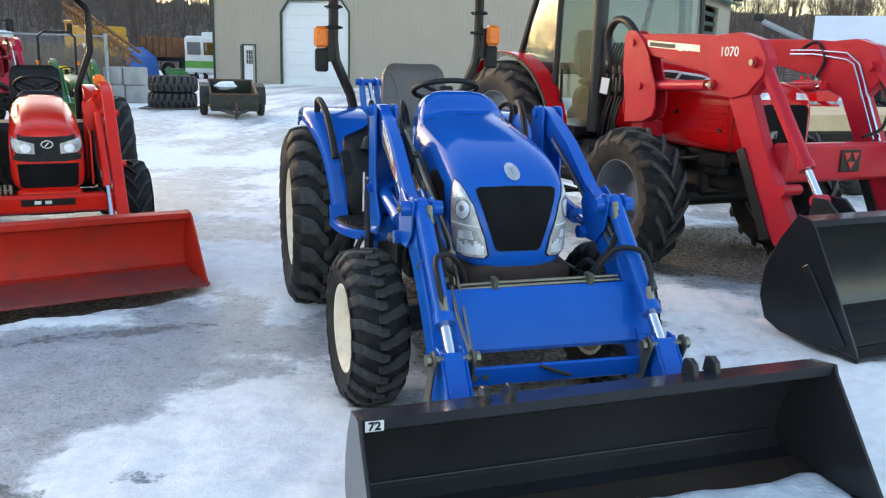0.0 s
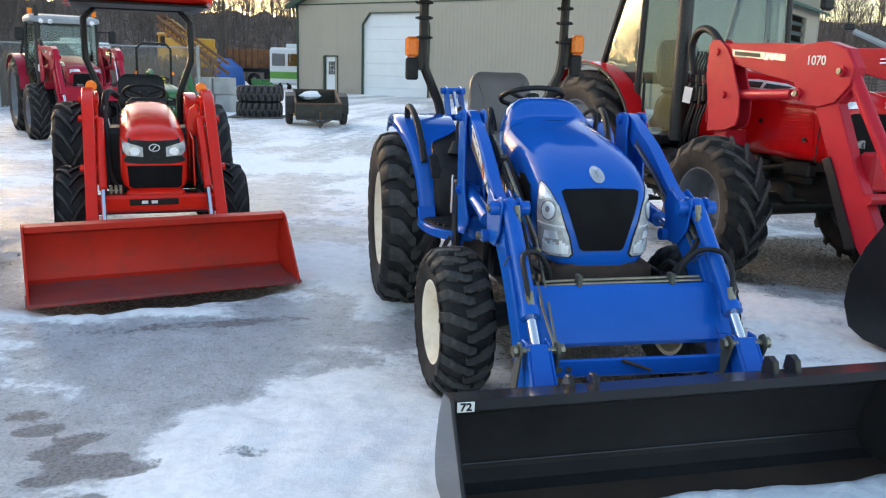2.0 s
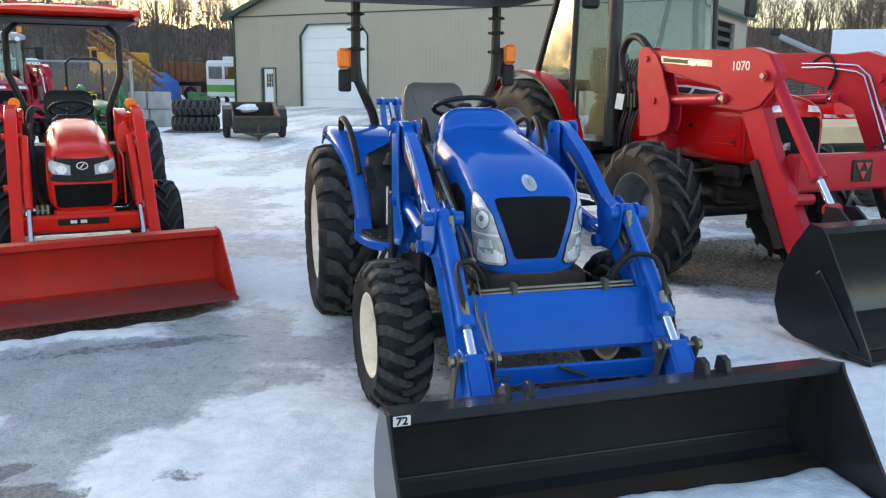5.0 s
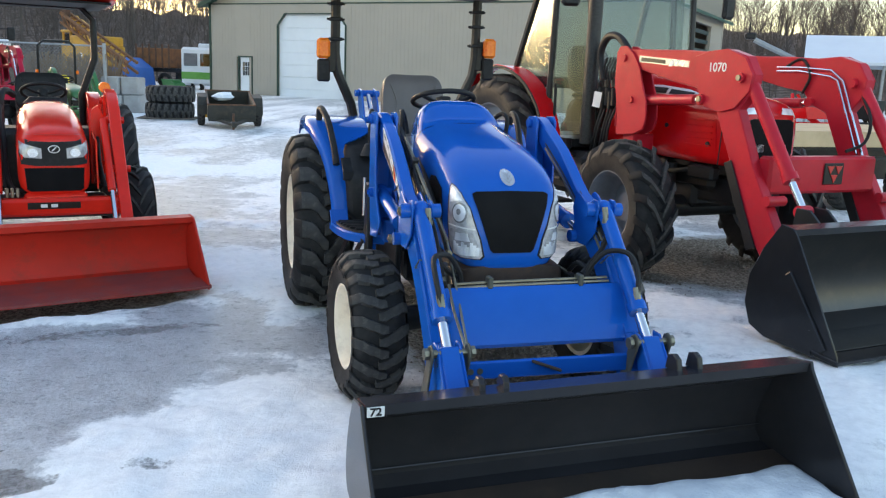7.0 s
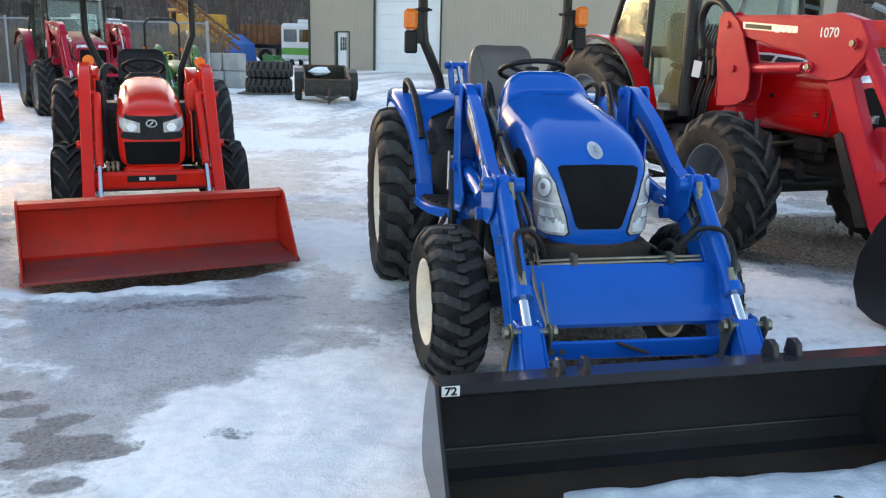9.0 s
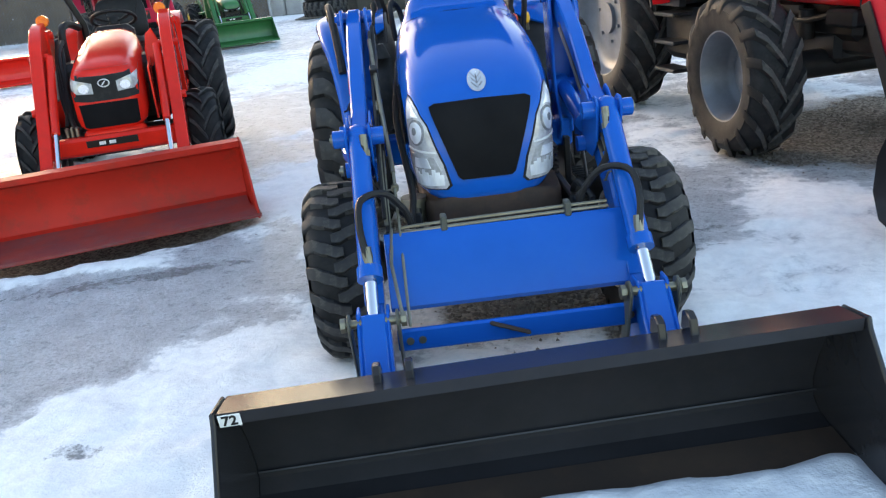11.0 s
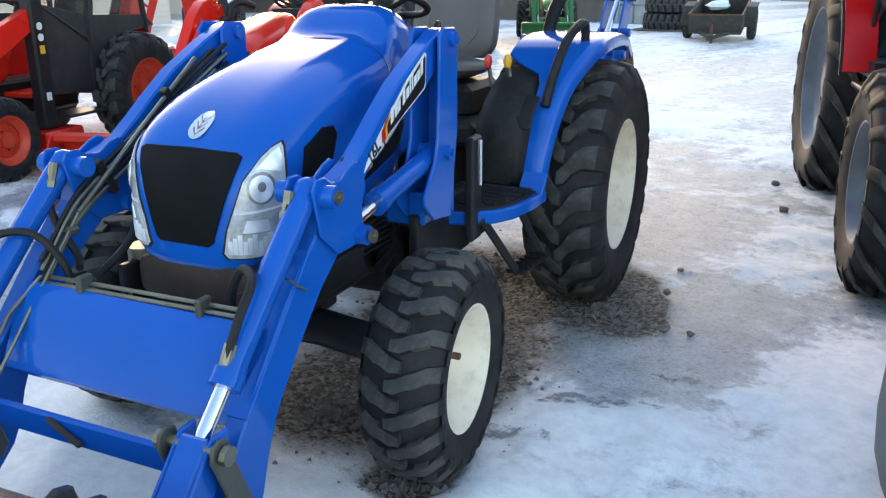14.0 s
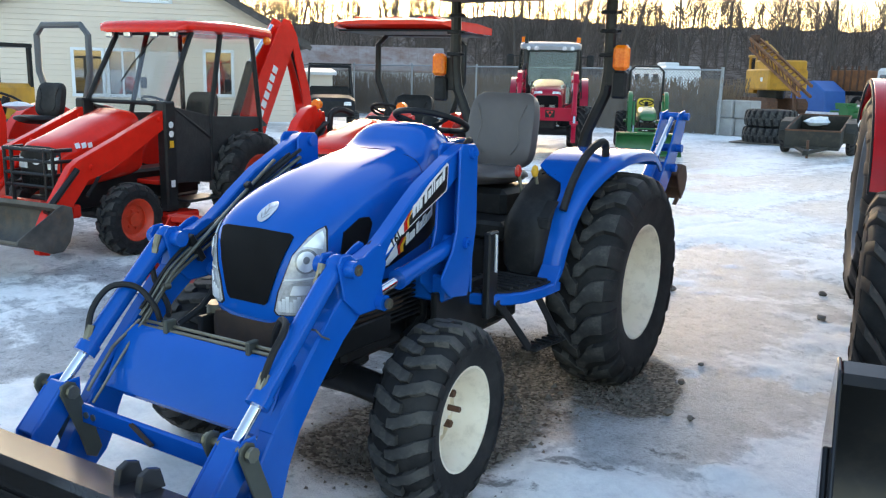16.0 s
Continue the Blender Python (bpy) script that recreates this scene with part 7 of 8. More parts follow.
part("side_panel", Geo().prism([(-0.38, 0.60), (-0.36, 0.98), (0.05, 1.05), (0.20, 0.95), (0.20, 0.60)], 0.30, 0.315), orange, k)
part("side_panel", Geo().prism([(-0.05, 0.60), (-0.02, 0.90), (0.20, 1.20), (0.32, 1.15), (0.34, 0.60)], 0.30, 0.33), orange, k)
part("loader_bracket", Geo().prism([(0.285, 0.60), (0.285, 1.08), (0.31, 1.20), (0.36, 1.24), (0.40, 1.14), (0.41, 0.74), (0.37, 0.60)], -0.06, -0.02, "y", 0.008), orange, k)
part("engine", Geo().box((0, 0.22, 0.78), (0.78, 0.46, 0.52), b=0.05), black_plastic, k, "black engine and frame")
part("skid_plate", Geo().box((0, -0.15, 0.46), (0.80, 0.50, 0.10), b=0.02), black, k)
for q in range(4):
    part("hydraulic_hose", Geo().tube([(0.32 + 0.018 * q, 0.20, 1.12 - 0.05 * q), (0.345, -0.05, 0.98 - 0.05 * q), (0.34, -0.24, 0.80 - 0.03 * q), (0.36, -0.40, 0.62)], 0.013, 7, smooth=4), hose, k)
for q in range(3):
    part("hydraulic_hose", Geo().tube([(-0.34 - 0.02 * q, 0.25, 1.20), (-0.35 - 0.015 * q, 0.02, 1.10 - 0.04 * q), (-0.33 - 0.02 * q, -0.16, 0.82), (-0.31, -0.34, 0.66 - 0.02 * q), (-0.26 + 0.03 * q, -0.46, 0.60)], 0.017, 8, smooth=4), hose, k)
    part("coupling", Geo().box((-0.33 + 0.035 * q, -0.50, 0.60), (0.025, 0.05, 0.07), b=0.006), steel, k)
floor_scraped = stuff("scraped_orange_floor", (0.20, 0.05, 0.05), (0.34, 0.045, 0.03), rough=0.45, dirt=(0.16, 0.10, 0.10), dirt_amount=0.6, bump=0.1, scale=3.0, spec=0.3)
kb = orange_bucket(KM @ pose(-0.176, -0.114, 0, 0, 0, 6.2), 0.885, orange_worn, "worn orange loader bucket resting on ice", floor_scraped)
part("floor_wear_sheen", Geo().sheet([(-1.14, 0.092), (-1.19, 0.077), (-1.50, 0.055)], -0.865, 0.865, 0.004), floor_scraped, kb, "scraped purplish bucket floor")
rops_frame(k, 0.50, 1.72, 2.10, black)
can = Geo().loft([[(-w, y, z0), (-w * 0.5, y, z0), (w * 0.5, y, z0), (w, y, z0), (w, y, z1 - 0.02), (w * 0.5, y, z1), (-w * 0.5, y, z1), (-w, y, z1 - 0.02)] for y, w, z0, z1 in ((0.88, 0.56, 2.15, 2.19), (0.94, 0.64, 2.12, 2.21), (1.6, 0.67, 2.10, 2.22), (2.15, 0.66, 2.11, 2.20), (2.22, 0.60, 2.14, 2.18))])
cn = part("canopy", can, orange, k, "orange moulded canopy roof")
for s in (-0.35, 0.0, 0.35):
    part("canopy_rib", Geo().box((s, 1.55, 2.215), (0.20, 1.1, 0.03), b=0.012), orange, cn)
part("canopy_lining", Geo().box((0, 1.55, 2.095), (1.20, 1.2, 0.02), b=0.008), black_plastic, cn)
make_seat(k, (0.0, 1.52, 1.05), 0.46, black_plastic, back_h=0.36)
part("seat_base", Geo().box((0, 1.4, 0.9), (0.36, 0.4, 0.3), b=0.03), black_plastic, k)
make_steering(k, (0, 0.90, 1.30), 0.18, -25, black_plastic)
part("dash", Geo().box((0, 0.72, 1.05), (0.34, 0.2, 0.42), b=0.05), black_plastic, k)
for s in (-1, 1):
    st = part("lamp_stalk", Geo().cyl((s * 0.44, 0.22, 1.28), (s * 0.44, 0.22, 1.34), 0.018, 8), black, k)
    part("turn_signal", Geo().cyl((s * 0.44, 0.19, 1.37), (s * 0.44, 0.25, 1.37), 0.045, 16), amber, st, "round amber lamp")
part("control_lever", Geo().tube([(-0.36, 0.35, 0.9), (-0.34, 0.30, 1.25), (-0.30, 0.42, 1.32), (-0.24, 0.55, 1.28)], 0.03, 8, smooth=4), hose, k)

black_cloth = stuff("black_vinyl_cloth", (0.012, 0.012, 0.013), (0.022, 0.022, 0.023), rough=0.6, scale=9, fine=40, bump=0.4, bump_dist=0.01)
LM = pose(-4.84, 4.78, 0, 0, 0, 25) @ Matrix.Scale(0.88, 4)
l = small_tractor(LM, "orange loader tractor with soft cab enclosure and backhoe", orange, orange_rim, "orange bonnet with model marks", arm_x=0.60, hood_half=0.32, hood_front=-0.52, zf=1.15, zr=1.46, rear_R=0.60, tx=0.68, rx=0.72, rear_y=1.90, tread="bar", guard=True, full_face=True, tower=False,
                  arm_line=[(0.62, 1.44), (0.55, 1.45), (-0.07, 1.20), (-0.56, 1.01), (-0.66, 0.95), (-0.98, 0.52), (-1.10, 0.30), (-1.06, 0.16), (-0.96, 0.14), (-0.88, 0.28), (-0.74, 0.48), (-0.46, 0.80), (-0.18, 0.87), (0.17, 1.04), (0.60, 1.27)])
orange_bucket(LM @ pose(0, -0.95, 0.24) @ pose(0, 0, 0, -24) @ pose(0, 0.98, -0.14), 0.92, bucket_used, "grey worn steel loader bucket, curled back")
posts = []
for s in (-1, 1):
    for line in ([(0.60, 0.62, 0.60), (0.60, 0.69, 1.55), (0.56, 1.13, 2.30)], [(0.62, 1.33, 0.65), (0.62, 1.33, 1.36), (0.57, 1.60, 2.32)], [(0.62, 2.26, 1.0), (0.62, 2.23, 1.34), (0.57, 2.16, 2.30)], [(0.61, 0.70, 1.50), (0.62, 1.33, 1.12)]):
        posts.append([(s * x, y, z) for x, y, z in line])
posts += [[(-0.60, 0.69, 1.52), (0.60, 0.69, 1.52)], [(-0.56, 1.13, 2.29), (0.56, 1.13, 2.29)]]
cf = part("roof", Geo().loft([ring_section(y, w, 2.29, zt, 24, 5, 6) for y, w, zt in ((0.90, 0.58, 2.36), (0.97, 0.66, 2.42), (1.7, 0.68, 2.455), (2.42, 0.67, 2.42), (2.52, 0.60, 2.36))]), orange, l, "orange cab roof", sharp=50)
for line in posts:
    part("cab_post", Geo().tube(line, 0.030 if len(line) > 2 else 0.024, 8), black_plastic, l)
for s in (-1, 1):
    for dx in (0.20, 0.48):
        part("work_light", Geo().box((s * dx, 0.94, 2.265), (0.10, 0.06, 0.07), b=0.015), silver, cf)
    for ring in ([(s * 0.60, 0.70, 1.53), (s * 0.62, 1.31, 1.38), (s * 0.575, 1.58, 2.29), (s * 0.565, 1.14, 2.29)], [(s * 0.62, 1.36, 1.38), (s * 0.62, 2.22, 1.35), (s * 0.575, 2.15, 2.29), (s * 0.575, 1.62, 2.29)]):
        q = Geo().add(ring + [(x - s * 0.004, y, z) for x, y, z in ring], [(0, 1, 2, 3), (7, 6, 5, 4), (0, 4, 5, 1), (1, 5, 6, 2), (2, 6, 7, 3), (3, 7, 4, 0)])
        part("vinyl_window", q, clear_vinyl, l, "clear vinyl window").visible_shadow = False
    part("door_skirt", Geo().prism([(0.62, 0.66), (0.69, 1.50), (1.33, 1.37), (2.23, 1.34), (2.38, 1.22), (2.05, 1.18), (1.66, 1.04), (1.46, 0.85), (1.40, 0.62)], s * 0.615, s * 0.63), black_cloth, l, "black soft door panel")
    part("mirror", Geo().box((s * 0.66, 1.60, 1.72), (0.05, 0.10, 0.14), b=0.02), black_plastic, l)
    part("turn_signal", Geo().ball((s * 0.66, 2.35, 2.26), 0.05, 12), amber, cf)
q = [(-0.57, 0.69, 1.54), (0.57, 0.69, 1.54), (0.54, 1.12, 2.27), (-0.54, 1.12, 2.27)]
part("windscreen", Geo().add(q + [(x, y + 0.005, z) for x, y, z in q], [(0, 1, 2, 3), (7, 6, 5, 4), (0, 4, 5, 1), (1, 5, 6, 2), (2, 6, 7, 3), (3, 7, 4, 0)]), clear_vinyl, l, "clear windscreen").visible_shadow = False
part("wiper", Geo().tube([(0.05, 1.10, 2.25), (-0.12, 0.92, 1.95), (-0.20, 0.80, 1.74)], 0.008, 6), black, l)
make_seat(l, (0, 1.85, 1.10), 0.46, black_plastic)
make_steering(l, (0, 1.15, 1.50), 0.18, -25, black_plastic)
arms_l = [o for o in l.children if o.name.startswith("loader_arm")]
for s in (-1, 1):
    x = s * 0.60
    tg = part("post_panel", Geo().box((x + s * 0.01, 0.64, 0.95), (0.13, 0.17, 1.20), b=0.02), black, l, "black loader post with warning stickers")
    for z, mt, kind in ((1.30, white_vinyl, "round"), (1.20, white_vinyl, "round"), (1.09, yellow_vinyl, "box"), (0.66, white_vinyl, "box")):
        part("sticker", Geo().cyl((x + s * 0.073, 0.64, z), (x + s * 0.078, 0.64, z), 0.035, 14) if kind == "round" else Geo().box((x + s * 0.077, 0.64, z), (0.004, 0.06, 0.075), b=0.001), mt, tg)
    ar = arms_l[0 if s < 0 else 1]
    for k in range(6):
        y0, z0 = 0.34 - 0.058 * k, 1.245 - 0.0245 * k
        part("name_mark", Geo().prism([(y0, z0), (y0 - 0.044, z0 - 0.019), (y0 - 0.066, z0 + 0.055), (y0 - 0.022, z0 + 0.074)], x + s * 0.035, x + s * 0.0375, bev=0.0005), white_vinyl, ar)
    part("tilt_cylinder_cover", Geo().tube([(x + s * 0.05, -0.60, 0.92), (x + s * 0.05, -0.98, 0.55)], 0.032, 10), black, ar)
    if s > 0:
        lettering("model_mark", "L47", 0.15, Matrix(((0, 0, 1, x + 0.0365), (0.91, -0.41, 0, -0.22), (0.41, 0.91, 0, 0.975), (0, 0, 0, 1))), white_vinyl, ar, 0.001)
        hl = [o for o in l.children if o.name.startswith("bonnet")][0]
        for k in range(3):
            part("model_bar", project(hl, [(-0.30 + 0.07 * k, 1.08), (-0.25 + 0.07 * k, 1.09), (-0.25 + 0.07 * k, 1.14), (-0.30 + 0.07 * k, 1.13)], Matrix(((0, 0, 1, 1.0), (1, 0, 0, 0), (0, 1, 0, 0), (0, 0, 0, 1))), 0.003, 2), white_vinyl, hl)
part("side_box", Geo().box((0.66, 0.68, 0.24), (0.24, 0.50, 0.22), b=0.02), orange, l)
part("foot_step", Geo().box((0.66, 1.00, 0.46), (0.30, 0.55, 0.03), b=0.008), black, l)
for dx in (-0.09, 0.09):
    boom = part("backhoe_boom", Geo().prism([(2.43, 0.72), (2.38, 0.95), (2.58, 1.62), (3.16, 2.48), (3.28, 2.60), (3.42, 2.58), (3.58, 2.36), (3.42, 2.14), (2.88, 1.22), (2.66, 0.75)], 0.15 + dx - 0.01, 0.15 + dx + 0.01), orange, l)
    part("dipper_arm", Geo().prism([(3.40, 2.50), (3.56, 2.44), (3.86, 1.70), (4.08, 0.95), (4.00, 0.85), (3.88, 0.92), (3.68, 1.65)], 0.15 + dx * 0.8 - 0.01, 0.15 + dx * 0.8 + 0.01), orange, l)
part("boom_web", Geo().box((0.15, 2.93, 1.75), (0.17, 0.03, 1.7), (-30, 0, 0)), orange, l)
for q in range(6):
    y0, z0 = 2.665 + 0.063 * q, 1.34 + 0.112 * q
    part("name_mark", Geo().prism([(y0, z0), (y0 + 0.042, z0 + 0.085), (y0 + 0.135, z0 + 0.040), (y0 + 0.093, z0 - 0.045)], 0.251, 0.2535, bev=0.0005), white_vinyl, boom)
cyl_b = part("boom_cylinder", Geo().tube([(0.15, 2.30, 1.25), (0.15, 2.66, 2.00)], 0.055, 12), black, l)
part("piston_rod", Geo().tube([(0.15, 2.66, 2.00), (0.15, 3.13, 2.50)], 0.030, 10), chrome, cyl_b)
part("dipper_cylinder", Geo().tube([(0.15, 3.56, 2.25), (0.15, 3.93, 1.45)], 0.042, 12), black, l)
part("hoe_frame", Geo().box((0.1, 2.75, 0.70), (0.9, 0.25, 0.5), b=0.03), orange, l)
for q in (-0.5, 0.6):
    part("stabiliser_leg", Geo().box((q, 2.8, 0.4), (0.10, 0.12, 0.8)), orange, l)

# a third orange tractor with a grey roll bar
OM = pose(-7.45, 4.05, 0, 0, 0, 25)
o = small_tractor(OM, "orange open tractor with a grey roll bar", orange, orange_rim, "orange bonnet", arm_x=0.55, hood_half=0.28, hood_front=-0.6, zf=1.05, zr=1.25, rear_R=0.56, tread="bar")
rops_frame(o, 0.46, 1.72, 2.18, stuff("grey_tube", (0.10, 0.105, 0.11), rough=0.45), 0.04)
make_seat(o, (0.0, 1.45, 1.0), 0.46, black_plastic, back_h=0.42)
make_steering(o, (0, 0.85, 1.28), 0.18, -25, black_plastic)
part("snow_cap", Geo().rock((0.2, 0.85, 1.20), (0.25, 0.2, 0.06), 4), packed_snow, o)

# green machine with a yellow seat
GM = pose(-8.75, 18.35, 0.08, 0, 0, 40)
j = small_tractor(GM, "small green tractor with yellow seat and loader", green, stuff("yellow_rim", (0.75, 0.5, 0.02), rough=0.4), "green bonnet", arm_x=0.40, hood_half=0.20, front_R=0.30, rear_R=0.45, tx=0.48, rx=0.52, rear_y=1.45, zf=0.88, zr=1.02)
rops_frame(j, 0.40, 1.50, 1.95, black, 0.03, False)
make_seat(j, (0, 1.25, 0.78), 0.42, seat_yellow, back_h=0.36)
make_steering(j, (0, 0.75, 1.10), 0.16, -25, black_plastic)
for s in (-1, 1):
    part("turn_signal", Geo().box((s * 0.44, 1.48, 1.25), (0.06, 0.05, 0.09), b=0.01), amber, j)
orange_bucket(GM, 0.68, green, "green loader bucket on snow")
orange_bucket(pose(-11.55, 14.55, 0.03, 0, 0, 40), 0.80, orange, "orange loader bucket parked on snow")

# ---- yard clutter behind the machines ----
def in_yard(x, y, turn=0.0, up=0.0):
    return pose(x, y, height_at(x, y) + up, 0, 0, turn)


# stacked tyres
big_tyre, big_lugs, big_turns = make_tyre(0.66, 0.44, 0.33, 22, "block", 0.03)
for kk, (dx, dz) in enumerate(((0.0, 0.22), (0.03, 0.66))):
    st = part("stacked_tyre", big_tyre, rubber_old, None, at=pose(-8.42 + dx, 23.1, height_at(-8.42, 23.1) + dz, 0, 90, 37 * kk))
    for side, turn in big_turns:
        part("lug", big_lugs[side], rubber_old, st, at=pose(0, 0, 0, -turn))
    tagged(st, "large worn black tyre stacked flat on ice", "tyre", "stacked tyres")
pal = thing("pallet", in_yard(-8.42, 23.05, 12), "weathered wooden pallet under the tyres", "pallet")
grey_wood = stuff("weathered_wood", (0.16, 0.13, 0.10), (0.10, 0.085, 0.07), rough=0.85, scale=5, bump=0.2)
for i in range(6):
    part("plank", Geo().box((0, -0.6 + 0.24 * i, 0.02), (1.5, 0.14, 0.03)), grey_wood, pal)

# utility trailer
olive = stuff("olive_drab_steel", (0.022, 0.022, 0.017), (0.036, 0.032, 0.024), rough=0.7, scale=3, dirt=(0.12, 0.08, 0.05), dirt_amount=0.4)
tr = thing("utility_trailer", in_yard(-6.24, 21.45, 20) @ Matrix.Scale(1.10, 4) @ pose(0, 0.1, 0.33, 8) @ pose(0, -0.1, -0.33), "olive drab two-wheel utility trailer on ice", "trailer")
for sx in (-1, 1):
    part("side_panel", Geo().prism([(-0.9, 0.32), (0.95, 0.32), (0.95, 0.66), (-0.9, 0.66)], sx * 0.50 - 0.02, sx * 0.50 + 0.02), olive, tr)
    part("mudguard", Geo().box((sx * 0.62, 0.1, 0.69), (0.22, 0.55, 0.03), b=0.01).beam((sx * 0.62, -0.17, 0.69), (sx * 0.62, -0.34, 0.50), 0.22, 0.03).box((sx * 0.62, -0.345, 0.44), (0.22, 0.03, 0.22), b=0.01), olive, tr)
    ty = lugged_tyre((0.34, 0.17, 0.20, 20, "block", 0.012), rubber_old, tr, pose(sx * 0.64, 0.1, 0.33))
    part("rim", make_rim(0.17, 0.20, sx), olive, ty)
part("front_panel", Geo().box((0, -0.9, 0.48), (1.02, 0.04, 0.36)), olive, tr)
part("tailgate", Geo().box((0, 0.95, 0.48), (1.02, 0.04, 0.36)), olive, tr)
part("floor", Geo().box((0, 0, 0.32), (1.02, 1.9, 0.05)), olive, tr)
part("top_rail", Geo().tube([(-0.51, -0.91, 0.665), (0.51, -0.91, 0.665), (0.51, 0.96, 0.665), (-0.51, 0.96, 0.665), (-0.51, -0.91, 0.665)], 0.022, 6), rust, tr)
part("drawbar", Geo().beam((-0.35, -0.8, 0.32), (0, -1.6, 0.36), 0.06, 0.06).beam((0.35, -0.8, 0.32), (0, -1.6, 0.36), 0.06, 0.06).box((0, -1.65, 0.38), (0.10, 0.16, 0.10)), olive, tr)
part("jack_leg", Geo().cyl((0, -1.45, 0.58), (0, -1.46, 0.225), 0.025, 8), rust, tr)
part("snow_load", Geo().rock((-0.1, 0.62, 0.58), (0.36, 0.28, 0.13), 3), packed_snow, tr)

# concrete blocks
concrete = stuff("grey_concrete", (0.38, 0.37, 0.35), (0.30, 0.29, 0.28), rough=0.85, scale=1.8, fine=40, dirt=(0.22, 0.20, 0.18), dirt_amount=0.4, bump=0.15)
for i in range(2):
    for lev in range(2):
        bx, by = -10.22 - 0.56 * i - 0.06 * lev, 25.1 - 0.08 * i
        cb_ = part("concrete_block", Geo().box((0, 0, 0.28), (0.53, 0.55, 0.52), (0, 0, 4 * math.sin(7.1 * i + lev)), b=0.03), concrete, None, at=in_yard(bx, by, -6, 0.53 * lev - 0.03))
        tagged(cb_, "large grey cast concrete block in a stacked wall", "block", "concrete block wall")

# chain-link fence
galv = stuff("galvanised_steel", (0.34, 0.35, 0.36), rough=0.5, metal=0.6)
link, nt_l, b_l = nodes_of("chain_link")
tcl = nt_l.nodes.new("ShaderNodeTexCoord")
wave_out = []
for ang in (45, -45):
    mp = nt_l.nodes.new("ShaderNodeMapping")
    mp.inputs["Rotation"].default_value = (0, radians(ang), 0)
    wv = nt_l.nodes.new("ShaderNodeTexWave")
    wv.inputs["Scale"].default_value = 4.6
    wv.bands_direction = "X"
    nt_l.links.new(tcl.outputs["Object"], mp.inputs[0])
    nt_l.links.new(mp.outputs[0], wv.inputs["Vector"])
    wave_out.append(put_ramp(nt_l, wv.outputs["Fac"], [(0.93, (0, 0, 0)), (0.97, (1, 1, 1))]))
nt_l.links.new(put_math(nt_l, "MAXIMUM", wave_out[0], wave_out[1]), b_l.inputs["Alpha"])
b_l.inputs["Base Color"].default_value = (0.20, 0.21, 0.22, 1)
b_l.inputs["Metallic"].default_value = 0.5
P0, P1 = Vector((-10.9, 24.6)), Vector((-36.0, 18.0))
turn = math.degrees(math.atan2(P1.y - P0.y, P1.x - P0.x))
flen = (P1 - P0).length
fence = thing("chain_link_fence", in_yard(P0.x, P0.y, turn), "grey chain-link fence with steel posts", "fence")
n_post = int(flen // 2.9)
for i in range(n_post + 1):
    part("post", Geo().cyl((2.9 * i, 0, -0.4), (2.9 * i, 0, 1.98), 0.035 if i else 0.05, 10), galv, fence)
part("top_rail", Geo().cyl((0, 0, 1.90), (flen, 0, 1.90), 0.024, 8), galv, fence)
part("mesh", Geo().add([(0, 0, -0.1), (flen, 0, -0.1), (flen, 0, 1.9), (0, 0, 1.9)], [(0, 1, 2, 3)]), link, fence)

# dry weeds along the fence
weeds = Geo()
wr = random.Random(5)
straw = stuff("dry_weeds", (0.24, 0.17, 0.11), (0.15, 0.105, 0.07), rough=0.9, scale=4)
for i in range(9000):
    t_, off = wr.random() ** 1.0, wr.uniform(0.15, 2.6)
    p = P0.lerp(P1, t_ * 0.8)
    n2 = Vector((P1.y - P0.y, -(P1.x - P0.x))).normalized()
    bx, by = p.x - n2.x * off * -1, p.y - n2.y * off * -1
    z0, h_ = height_at(bx, by), wr.uniform(0.5, 1.7)
    lx_, ly_ = wr.uniform(-0.25, 0.25), wr.uniform(-0.25, 0.25)
    w_ = 0.012
    weeds.add([(bx - w_, by, z0), (bx + w_, by, z0), (bx + lx_ * h_ + w_, by + ly_ * h_, z0 + h_), (bx + lx_ * h_ - w_, by + ly_ * h_, z0 + h_)], [(0, 1, 2, 3)])
tagged(part("weeds", weeds, straw), "tall dry brown weeds behind the fence", "weeds", kind="stuff")

# yellow excavator
ex = thing("excavator", in_yard(-21.3, 45.6, -32), "old yellow excavator with a lattice boom", "excavator")
part("body", Geo().box((0.4, 0, 1.75), (2.6, 2.2, 1.1), b=0.08).box((0.75, 0, 2.50), (1.9, 2.0, 0.55), b=0.08), yellow, ex)
cabx = part("cab", Geo().box((-1.25, -0.7, 2.0), (0.10, 0.10, 1.9)).box((-0.55, -0.7, 2.0), (0.10, 0.10, 1.9)).box((-1.25, 0.3, 2.0), (0.10, 0.10, 1.9)).box((-0.9, -0.2, 3.0), (0.95, 1.2, 0.14), b=0.04).box((-0.9, -0.2, 1.35), (0.95, 1.2, 0.7), b=0.04), yellow, ex)
part("glass", Geo().box((-0.9, -0.68, 2.3), (0.65, 0.02, 1.1)), grey_window, cabx)
for sy in (-0.85, 0.85):
    part("track", Geo().prism([(-1.9, 0.25), (-1.6, 0.0), (1.6, 0.0), (1.9, 0.25), (1.9, 0.6), (1.6, 0.8), (-1.6, 0.8), (-1.9, 0.6)], sy - 0.28, sy + 0.28, "y"), rust, ex)
part("turntable", Geo().cyl((0, 0, 0.75), (0, 0, 1.25), 0.7, 20), black, ex)
part("mast", Geo().prism([(-1.2, 2.9), (-0.9, 2.9), (-0.6, 3.6), (-0.9, 3.85), (-1.3, 3.7)], -0.3, 0.0, "y").prism([(-0.7, 3.35), (-0.4, 3.65), (0.5, 3.2), (0.45, 2.7), (0.2, 2.7), (0.15, 3.0)], -0.25, -0.05, "y"), yellow, ex)
